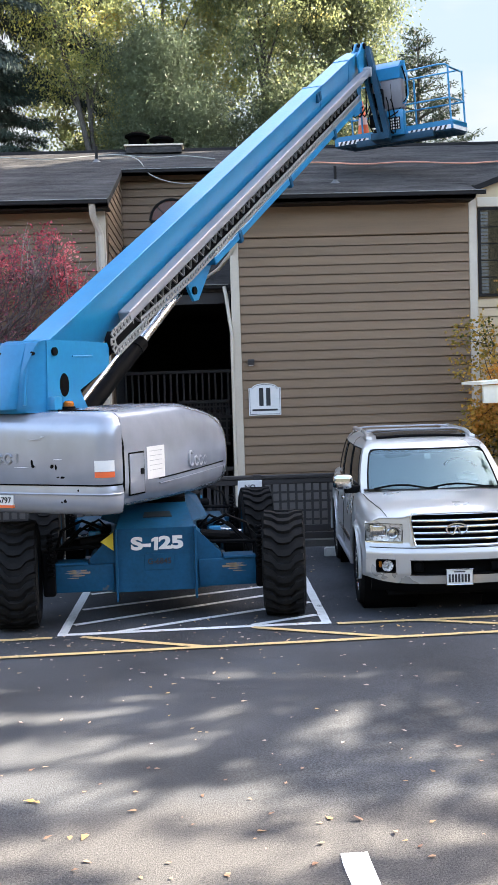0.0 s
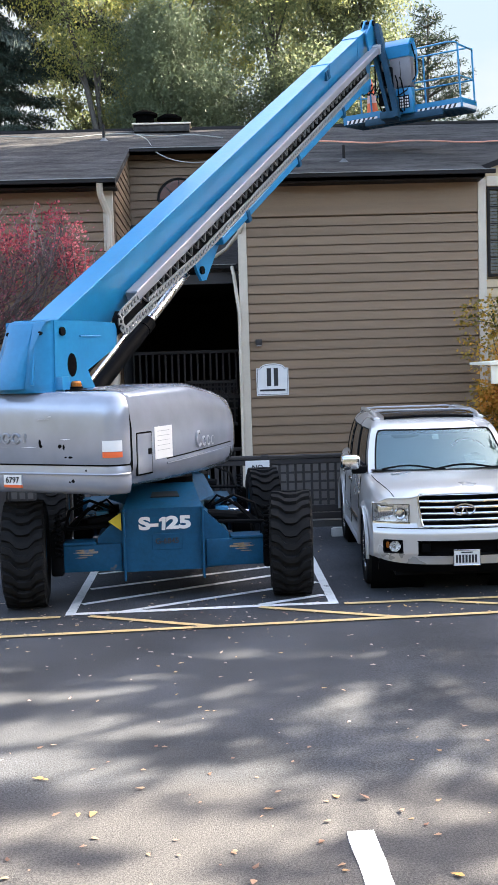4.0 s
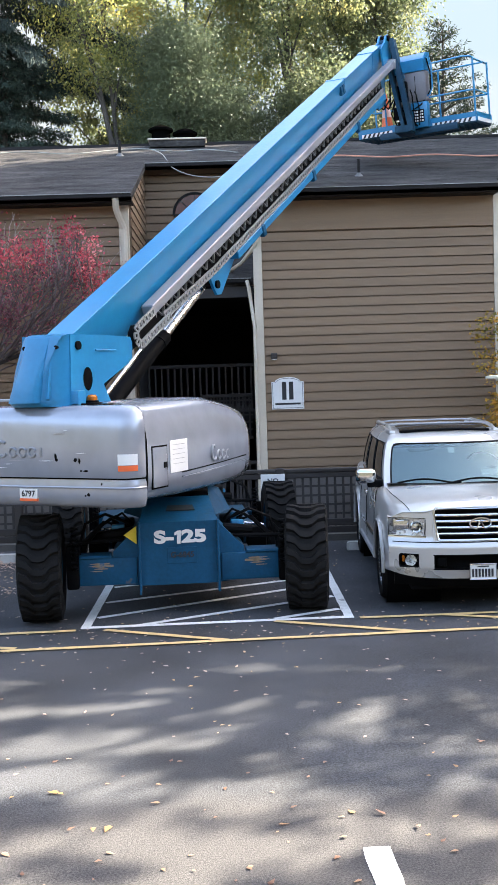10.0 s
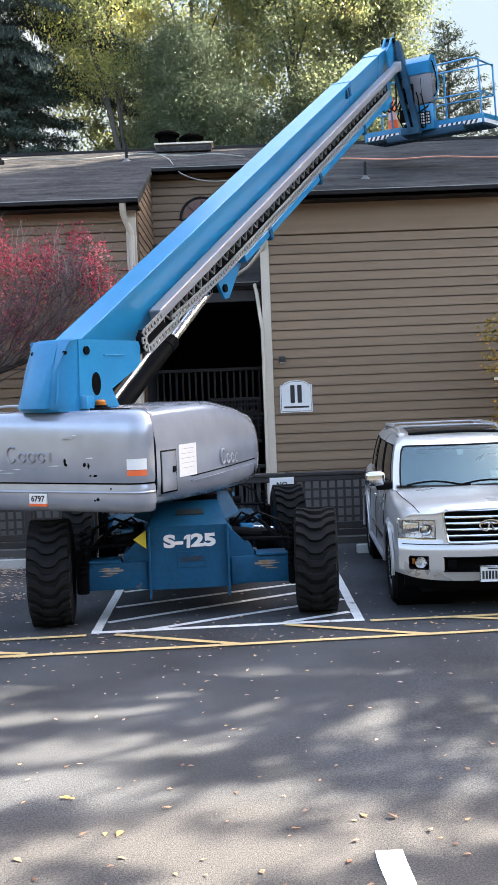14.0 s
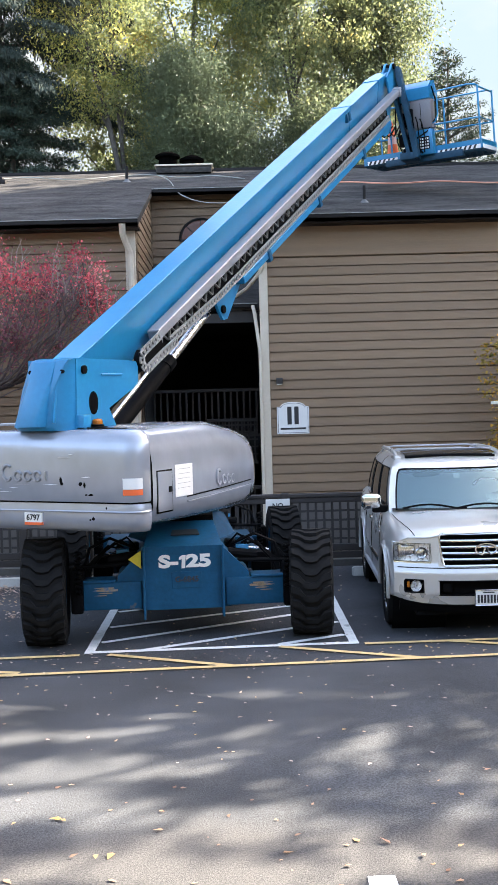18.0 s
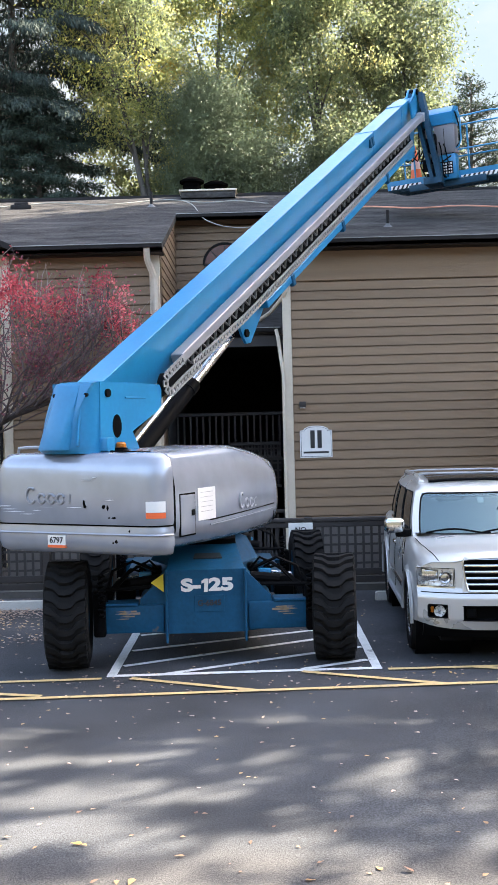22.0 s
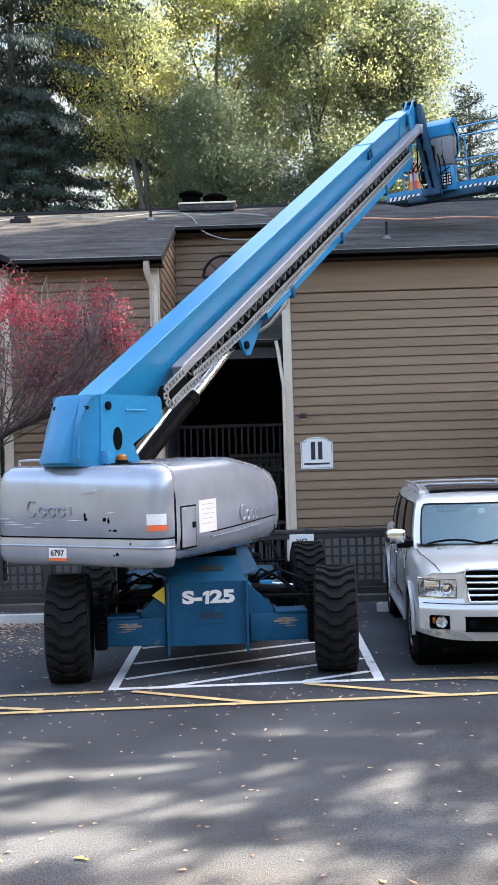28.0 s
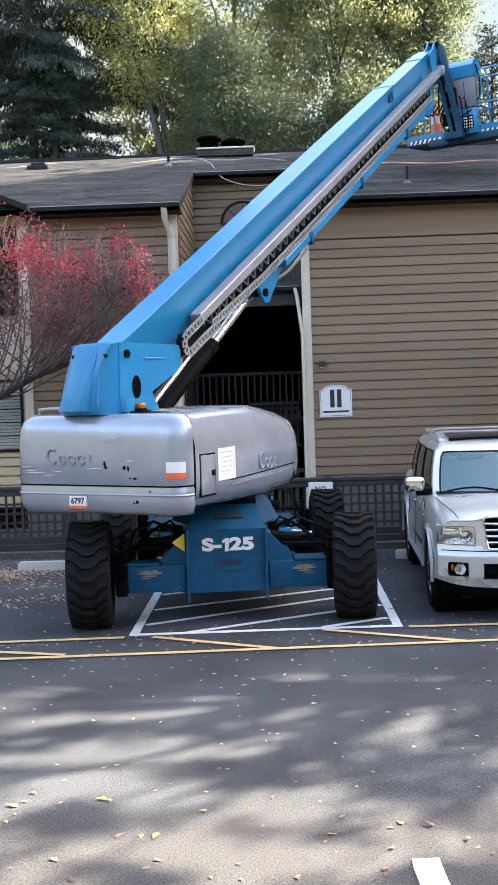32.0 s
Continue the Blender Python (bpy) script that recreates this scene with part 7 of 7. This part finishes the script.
broadleaf("broadleaf_tree", -3.7, 38.6, 17.0, 2.4, 6.5, LEAF_YELLOW, 30000, 18, "yellow-green tree behind the conifer", clumps=200, clump_r=0.45, leaf=0.14, gaps=-0.06)
conifer("conifer", -7.6, 35.4, 27.0, 5.4, 12.2, NEEDLES, 21, "tall dark drooping conifer behind the roof", tiers=22, per=11, sprays=1050, droop=0.42, size=0.20, hang=1.5, narrow=0.26, power=0.25)
broadleaf("broadleaf_tree", -10.2, 40.0, 14.0, 2.6, 5.0, LEAF_DULL, 24000, 48, "dull green tree low behind the conifers", clumps=160)
conifer("conifer", -6.6, 33.9, 13.6, 3.3, 6.0, NEEDLES_B, 23, "dense blue-green spruce in front of the taller conifer", tiers=28, per=11, sprays=640, droop=0.30, size=0.15, hang=0.35, narrow=0.24, power=0.55)
conifer("conifer", 6.95, 34.0, 13.25, 2.6, 5.0, NEEDLES_R, 22, "slim green conifer behind the platform", tiers=32, per=7, sprays=260, droop=-0.05, size=0.15, hang=0.2, power=0.7, lift=0.3)
# unseen tall trees added by the lot, beyond the carport, shading building and lift
for x, y, sd in ((14.4, 28.6, 41), (18.0, 26.3, 42), (18.6, 31.4, 43), (22.3, 27.6, 45), (23.4, 32.2, 46), (26.9, 28.6, 47), (30.6, 29.0, 49)):
    broadleaf("broadleaf_tree", x, y, 25.8, 3.5, 8.0, LEAF_GREEN, 40000, sd, "unseen tall green tree added to shade the building and lift", clumps=400, clump_r=1.0, leaf=0.66, narrow=0.7, gaps=-1.0)


def dapple_tree(x, y, height, half_x, half_y, ma, seed, label):
    """Unseen tall tree added for dapples: bare stem, flat, open top of leafy sprays."""
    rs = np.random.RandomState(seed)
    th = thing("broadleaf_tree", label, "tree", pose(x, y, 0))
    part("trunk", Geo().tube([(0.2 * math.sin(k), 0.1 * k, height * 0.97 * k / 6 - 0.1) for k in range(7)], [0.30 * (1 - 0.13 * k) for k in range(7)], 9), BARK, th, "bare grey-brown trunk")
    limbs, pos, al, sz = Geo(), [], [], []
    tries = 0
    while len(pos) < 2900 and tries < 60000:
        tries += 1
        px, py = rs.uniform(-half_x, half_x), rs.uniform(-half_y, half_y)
        # crown bands, near side to far side; how open each is shapes the sunlight
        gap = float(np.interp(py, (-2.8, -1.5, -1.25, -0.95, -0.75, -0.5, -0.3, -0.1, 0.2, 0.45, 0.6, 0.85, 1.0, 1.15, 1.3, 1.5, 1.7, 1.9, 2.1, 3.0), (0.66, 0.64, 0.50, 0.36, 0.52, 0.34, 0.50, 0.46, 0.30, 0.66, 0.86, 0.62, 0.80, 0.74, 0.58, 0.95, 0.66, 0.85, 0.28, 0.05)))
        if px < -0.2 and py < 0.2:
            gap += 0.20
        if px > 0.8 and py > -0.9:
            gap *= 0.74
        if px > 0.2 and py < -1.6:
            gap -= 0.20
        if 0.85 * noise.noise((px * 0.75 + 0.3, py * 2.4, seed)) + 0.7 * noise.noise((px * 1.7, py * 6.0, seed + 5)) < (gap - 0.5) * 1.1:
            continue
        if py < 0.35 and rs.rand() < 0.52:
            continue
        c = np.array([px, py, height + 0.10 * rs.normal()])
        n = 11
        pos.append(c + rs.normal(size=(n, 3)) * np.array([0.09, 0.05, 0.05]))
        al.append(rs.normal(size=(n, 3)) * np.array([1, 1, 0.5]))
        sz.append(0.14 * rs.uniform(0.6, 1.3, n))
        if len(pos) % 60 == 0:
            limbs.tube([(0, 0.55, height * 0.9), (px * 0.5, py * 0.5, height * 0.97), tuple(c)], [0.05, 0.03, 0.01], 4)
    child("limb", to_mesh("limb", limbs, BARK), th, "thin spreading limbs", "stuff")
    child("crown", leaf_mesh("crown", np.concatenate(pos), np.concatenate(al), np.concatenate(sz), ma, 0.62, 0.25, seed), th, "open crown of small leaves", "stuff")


# added out of view; its crown gaps set the sun streaks on the asphalt
dapple_tree(14.55, 15.54, 12.0, 6.0, 3.0, LEAF_YELLOW, 44, "unseen tall open-topped tree added to dapple the asphalt")

# pale autumn sky far behind the trees
SKY = bpy.data.materials.new("pale_sky")
SKY.use_nodes = True
nt = SKY.node_tree
em, no, rp, co = (nt.nodes.new(k) for k in ("ShaderNodeEmission", "ShaderNodeTexNoise", "ShaderNodeValToRGB", "ShaderNodeTexCoord"))
mp = nt.nodes.new("ShaderNodeMapping")
mp.inputs["Scale"].default_value = (0.012, 0.012, 0.030)
nt.links.new(co.outputs["Object"], mp.inputs[0])
nt.links.new(mp.outputs[0], no.inputs["Vector"])
no.inputs["Scale"].default_value, no.inputs["Detail"].default_value = 1.0, 5.0
rp.color_ramp.elements[0].position, rp.color_ramp.elements[0].color = 0.38, (0.34, 0.46, 0.61, 1)
rp.color_ramp.elements[1].position, rp.color_ramp.elements[1].color = 0.62, (0.48, 0.53, 0.61, 1)
nt.links.new(no.outputs[0], rp.inputs[0])
nt.links.new(rp.outputs[0], em.inputs[0])
em.inputs[1].default_value = 0.222
nt.links.new(em.outputs[0], nt.nodes["Material Output"].inputs[0])
single("backdrop", Geo().grid([[(300 * math.sin(radians(a)), 300 * math.cos(radians(a)), z) for a in range(-60, 61, 4)] for z in (-5, 60, 155)]), SKY, "pale blue sky with thin white cloud", "sky", kind="structure", smooth=0)

# small red-leaved tree in the bed
rs = np.random.RandomState(5)
out, ends = [], []
RX, RY = -5.05, 18.4
red = thing("red_leaved_tree", "small spreading tree with thin branches and red autumn leaves", "tree", pose(RX, RY, 0))
RED_BARK = material("purple_brown_bark", (0.05, 0.036, 0.033), 0.85, vary=0.3, fine=40, bump=0.4)
part("trunk", Geo().tube([(-1.35, 0, -0.05), (-1.3, 0, 0.9), (-1.05, -0.05, 1.6), (-0.55, -0.05, 2.05), (-0.1, -0.05, 2.35), (0.35, -0.05, 2.55), (0.95, -0.05, 2.86), (1.5, 0, 3.05), (2.1, 0.05, 3.4)], [0.12, 0.10, 0.09, 0.08, 0.07, 0.06, 0.05, 0.035, 0.02], 9), RED_BARK, red, "short dark trunk with one spreading limb")


def red_room(p):
    """Whether a place lies inside the tree's uneven dome."""
    x = p.x + RX
    top = np.interp(x, (-7.5, -5.5, -4.2, -3.0, -2.0, -1.5), (5.2, 6.0, 5.65, 5.25, 4.95, 4.4)) - 0.2 + 0.95 * noise.noise((x * 1.3, p.y * 1.3, 3.0))
    low = np.interp(x, (-7.5, -5.5, -3.4, -2.5, -1.5), (2.4, 2.1, 2.45, 2.75, 3.9))
    return low < p.z < top and abs(p.y) < 1.15


for x0, z0 in ((-0.1, 2.35), (0.35, 2.55), (0.7, 2.7), (0.95, 2.86), (1.3, 3.0), (1.6, 3.1)):
    for a, up, ln in ((0.05, 0.75, 1.9), (-0.5, 0.9, 1.9), (0.5, 0.5, 1.9), (-0.8, 0.4, 1.6), (2.6, 0.8, 1.5), (1.2, 2.2, 2.2)):
        grow(rs, (x0, -0.05, z0), (math.cos(a), math.sin(a), up), ln, 0.021, 3, out, ends, 0.75, 0.20, 0.62, 3)
kept = []
for pts, rr, depth in out:
    n = next((i for i, p in enumerate(pts) if i and not red_room(p)), len(pts))
    if n >= 3 and red_room(pts[1]) and (depth > 0 or rs.rand() < (0.28 if pts[1].x + RX < -4.0 else 0.55)):
        kept.append((pts[:n], rr[:n], depth))
child("branchwork", to_mesh("branchwork", branch_geo(kept, 0.003), material("pale_purple_twigs", (0.11, 0.08, 0.074), 0.85, vary=0.3, fine=40, bump=0.4)), red, "thin purple-brown branches", "stuff")
shoots = Geo()
for k in range(60):
    x = rs.uniform(-6.6, -1.9)
    z = float(np.interp(x, (-7.5, -5.5, -4.2, -3.0, -2.0, -1.5), (5.0, 5.6, 5.3, 4.95, 4.6, 4.1))) - 0.35 * rs.rand()
    y, dx, up = rs.uniform(-0.7, 0.7), rs.normal() * 0.18 + 0.12, rs.uniform(0.35, 0.75)
    shoots.tube([(x - RX, y, z - 0.3), (x - RX + dx * 0.4, y, z + up * 0.4 - 0.1), (x - RX + dx, y, z + up - 0.25)], [0.009, 0.007, 0.004], 4)
child("shoot_growth", to_mesh("shoot_growth", shoots, material("pale_twig_bark", (0.30, 0.23, 0.19), 0.8, vary=0.2, fine=40)), red, "bare pale shoots above the crown", "stuff")
pos, al, pos2, al2 = [], [], [], []
for pts, d in ends:
    for k in range(40):
        q = pts[rs.randint(1, 6)]
        if not red_room(q):
            continue
        x = q.x + RX
        if noise.noise((q.x * 1.5, q.y * 1.5, q.z * 1.5)) < 0.06 + 0.16 * rs.normal():
            continue
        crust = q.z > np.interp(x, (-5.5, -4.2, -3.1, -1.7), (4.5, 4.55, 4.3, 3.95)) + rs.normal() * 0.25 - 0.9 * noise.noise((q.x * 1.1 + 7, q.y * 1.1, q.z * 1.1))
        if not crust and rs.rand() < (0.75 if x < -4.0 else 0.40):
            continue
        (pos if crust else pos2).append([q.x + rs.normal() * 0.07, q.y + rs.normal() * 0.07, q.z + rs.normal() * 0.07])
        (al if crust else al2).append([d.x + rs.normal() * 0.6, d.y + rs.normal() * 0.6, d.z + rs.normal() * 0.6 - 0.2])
for pts, rr, depth in kept:
    for q in pts[1:]:
        for k in range(3):
            if noise.noise((q.x * 1.3 + 4, q.y * 1.3, q.z * 1.3)) > 0.05 + 0.2 * rs.normal():
                pos2.append([q.x + rs.normal() * 0.16, q.y + rs.normal() * 0.16, q.z + rs.normal() * 0.16])
                al2.append([rs.normal(), rs.normal(), rs.normal() - 0.2])
# sun on the crown's top and shade inside go into two leaf colours
RED_LEAF = leafy("red_leaves", ((0.24, 0.04, 0.05), (0.52, 0.08, 0.10), (0.82, 0.18, 0.19), (0.95, 0.55, 0.46)), 0.45)
SHADE_LEAF = leafy("shade_toned_red_leaves", ((0.07, 0.036, 0.042), (0.18, 0.065, 0.080), (0.36, 0.12, 0.14), (0.66, 0.48, 0.44)), 0.30)
child("foliage", leaf_mesh("foliage", np.array(pos), np.array(al), 0.055 * rs.uniform(0.6, 1.4, len(pos)), RED_LEAF, 0.65, 0.3, 6), red, "small bright red leaves", "stuff")
child("foliage", leaf_mesh("foliage", np.array(pos2), np.array(al2), 0.052 * rs.uniform(0.6, 1.4, len(pos2)), SHADE_LEAF, 0.6, 0.3, 7), red, "inner leaves in a dull purple-red that stands for shade", "stuff")

# yellow and orange maple beyond the parked car
rs = np.random.RandomState(8)
out, ends = [], []
maple = thing("autumn_maple", "young maple with yellow, orange and green leaves", "tree", pose(5.75, 18.2, 0))
out.append(([Vector((0, 0, -0.05)), Vector((-0.03, 0, 0.8)), Vector((0.0, 0, 1.4))], [0.06, 0.05, 0.045], 5))
for a, up, ln in ((3.1, 0.4, 0.70), (2.6, 0.9, 0.75), (3.6, 1.3, 0.85), (0.3, 0.8, 1.1), (1.5, 1.0, 1.0), (4.6, 0.9, 0.9), (3.0, 1.9, 1.4), (0.2, 1.8, 1.6), (3.3, 0.15, 0.72), (2.9, 0.6, 0.85), (1.6, 3.0, 1.7), (3.4, 2.5, 1.5)):
    grow(rs, (0, 0, 1.35), (math.cos(a), math.sin(a), up), ln, 0.03, 2, out, ends, 0.7, 0.12, 0.7, 4)
child("branchwork", to_mesh("branchwork", branch_geo(out, 0.004), BARK), maple, "thin grey branches", "stuff")
pos, al, hi = [], [], []
for pts, d in ends:
    for k in range(105):
        q = pts[rs.randint(1, 6)]
        if q.z < 1.85 and q.x > -0.75:
            continue
        pos.append([q.x + rs.normal() * 0.09, q.y + rs.normal() * 0.09, q.z + rs.normal() * 0.09])
        al.append([d.x + rs.normal() * 0.8, d.y + rs.normal() * 0.8, rs.normal() * 0.5 - 0.3])
MAPLE = leafy("maple_leaves", ((0.035, 0.055, 0.018), (0.10, 0.11, 0.03), (0.40, 0.27, 0.06), (0.66, 0.36, 0.07), (0.85, 0.42, 0.10), (0.55, 0.18, 0.05)), 0.45)
child("foliage", leaf_mesh("foliage", np.array(pos), np.array(al), 0.058 * rs.uniform(0.6, 1.4, len(pos)), MAPLE, 0.9, 0.3, 9), maple, "broad autumn leaves", "stuff")

# fallen leaves on the asphalt
rs = np.random.RandomState(31)
pos, al, sz = [], [], []
for k in range(1650):
    if k < 570:
        x, y = rs.uniform(-5, 6), rs.uniform(3.0, 11.5)
    elif k < 850:
        x, y = rs.uniform(-4, 5), 11.0 + rs.normal() * 0.5
    elif k < 1400:
        x, y = rs.uniform(-7, -2.2), 15.9 + rs.normal() * 0.5
    else:
        x, y = rs.uniform(-5, 6), rs.uniform(11.5, 16.3)
    pos.append([x, y, ground_z(x, y) + 0.005 + 0.006 * rs.rand()])
    a = rs.uniform(0, 6.28)
    al.append([math.cos(a), math.sin(a), rs.normal() * 0.06])
    sz.append(rs.uniform(0.02, 0.055))
for k in range(95):
    x, y = rs.uniform(-2.2, 3.2), 4.6 + 2.2 * rs.rand() ** 1.3
    pos.append([x, y, ground_z(x, y) + 0.005 + 0.006 * rs.rand()])
    a = rs.uniform(0, 6.28)
    al.append([math.cos(a), math.sin(a), rs.normal() * 0.12])
    sz.append(rs.uniform(0.035, 0.085))
for cx, cy, n in ((-3.5, 15.25, 320), (-4.3, 15.2, 520), (-5.2, 15.3, 400), (-3.9, 14.8, 260), (-2.9, 13.3, 90), (-3.6, 12.9, 80), (-3.2, 14.2, 70), (-2.7, 14.9, 120)):
    for k in range(n):
        x, y = cx + rs.normal() * 0.35, cy + rs.normal() * 0.16
        pos.append([x, y, ground_z(x, y) + 0.012 + 0.03 * rs.rand()])
        al.append([rs.normal(), rs.normal(), rs.normal() * 0.15])
        sz.append(rs.uniform(0.025, 0.07))
FALLEN = leafy("fallen_leaves", ((0.13, 0.075, 0.06), (0.30, 0.18, 0.12), (0.50, 0.40, 0.34), (0.62, 0.36, 0.11), (0.62, 0.55, 0.50)), 0.2)


def flat_leaves(name, pos, al, sz, ma, seed):
    """Leaves lying on the ground: a dished blade with a pointed tip."""
    rs = np.random.RandomState(seed)
    v, f = [], []
    for p, a, s in zip(pos, al, sz):
        n = len(v)
        d = Vector(a).normalized()
        b = Vector((-d.y, d.x, rs.normal() * 0.07)).normalized()
        curl = 0.16 * s * rs.rand()
        for u, w, h in ((0, 0.03, 0.0), (0.25, 0.30, 0.4), (0.55, 0.20, 0.5), (1.0, 0.02, 0.9)):
            for sg in (-1, 1):
                q = Vector(p) + d * s * u + b * s * w * sg + Vector((0, 0, curl * h + 0.1 * s * w))
                v.append((q.x, q.y, max(q.z, p[2] - 0.004)))
        f += [(n, n + 1, n + 3, n + 2), (n + 2, n + 3, n + 5, n + 4), (n + 4, n + 5, n + 7, n + 6)]
    me = bpy.data.meshes.new(name)
    me.from_pydata(v, [], f)
    me.materials.append(ma)
    return me


FALLEN_TAN = leafy("tan_fallen_leaves", ((0.07, 0.035, 0.03), (0.16, 0.085, 0.06), (0.30, 0.19, 0.13), (0.46, 0.26, 0.07), (0.42, 0.34, 0.27)), 0.2)
for ma, near, label in ((FALLEN, False, "scattered dry brown and pale leaves on the asphalt"), (FALLEN_TAN, True, "curled tan, orange and brown leaves on the old asphalt strip")):
    pick = [k for k, p in enumerate(pos) if (p[1] < 7.3) == near and not (abs(p[0] - 0.76) < 0.13 and p[1] < 5.8)]
    tagged(new("fallen_leaves", flat_leaves("fallen_leaves", [pos[k] for k in pick], [al[k] for k in pick], [sz[k] for k in pick], ma, 3)), label, "leaves", kind="stuff")

# ---- lap boards of the walls ----
siding(wall_sign, WX0, WX1, 0.015, 30, WALL_Y, SIDING)
siding(wall_wing, LX0, LX1, 0.015, 32, WALL_Y, SIDING)
siding(wall_recess, LX1, WX0, 4.95, 13, RECESS_Y, SIDING, [(AX - AR, AX + AR, AZ0, AZ0 + 0.3)])
siding(wall_bay_r, WX1 + 0.15, 8.5, 0.02, 33, WALL_Y, CREAM, [(5.15, 6.80, 4.0, 5.7), (5.37, 6.80, 1.3, 2.35)])
siding(wall_bay_l, -8.5, LX0 - 0.17, 0.02, 33, WALL_Y, CREAM, [(-6.35, -4.70, 4.0, 5.7), (-6.35, -4.70, 1.5, 2.85), (-6.35, -4.70, -0.1, 0.47)])
side_mesh = to_mesh("board", Geo().grid([[(0.0, y, COURSE), (0.0, y, COURSE - 0.012), (0.008, y, COURSE - 0.014), (0.021, y, 0.0), (0.001, y, 0.0)] for y in np.linspace(WALL_Y + 0.1, RECESS_Y, 6)]), SIDING, 20)
for k in range(40):
    z = 0.02 + k * COURSE
    near = EAVE_Y + (z + COURSE + 0.10 - EAVE_Z) / SLOPE     # under the sloping roof
    if near > RECESS_Y - 0.1:
        break
    me = side_mesh if near < WALL_Y + 0.1 else to_mesh("board", Geo().grid([[(0.0, y, COURSE), (0.0, y, COURSE - 0.012), (0.008, y, COURSE - 0.014), (0.021, y, 0.0), (0.001, y, 0.0)] for y in np.linspace(near, RECESS_Y, 6)]), SIDING, 20)
    ob = new("board", me)
    ob.parent = wall_side
    ob.matrix_basis = pose(LX1, 0, z)


# ---- what moves ----
blow = thing("falling_leaf", "single orange leaf blown through the air near the lens", "leaf")
part("blade", Geo().grid([[(-0.002, 0, -0.02), (0.002, 0, -0.02)], [(-0.006, 0.003, -0.006), (0.004, 0.003, -0.004)], [(-0.006, 0.004, 0.010), (0.008, 0.002, 0.008)], [(-0.001, 0, 0.02), (0.001, 0, 0.02)]]), leafy("orange_leaf", ((0.40, 0.13, 0.02), (0.46, 0.18, 0.04)), 0.3), blow)


def motions():
    walk(blow, [(0.0, pose(14.3, 15.5, 12.02)), (18.6, pose(14.3, 15.5, 12.02)), (20.7, pose(1.1, 1.0, 4.3)), (20.8, pose(0.45, 1.0, 3.9)), (20.9, pose(-0.05, 1.1, 3.35)), (21.0, pose(-0.156, 1.1, 2.995, 0, -10, 10)), (21.1, pose(-0.42, 1.1, 2.70, 20, 40, 40)), (21.3, pose(-1.3, 1.1, 2.1, 60, 60, 60)), (22.0, pose(-2.6, 2.0, 0.03, 90, 0, 60)), (32.0, pose(-2.6, 2.0, 0.03, 90, 0, 60))])


motions()
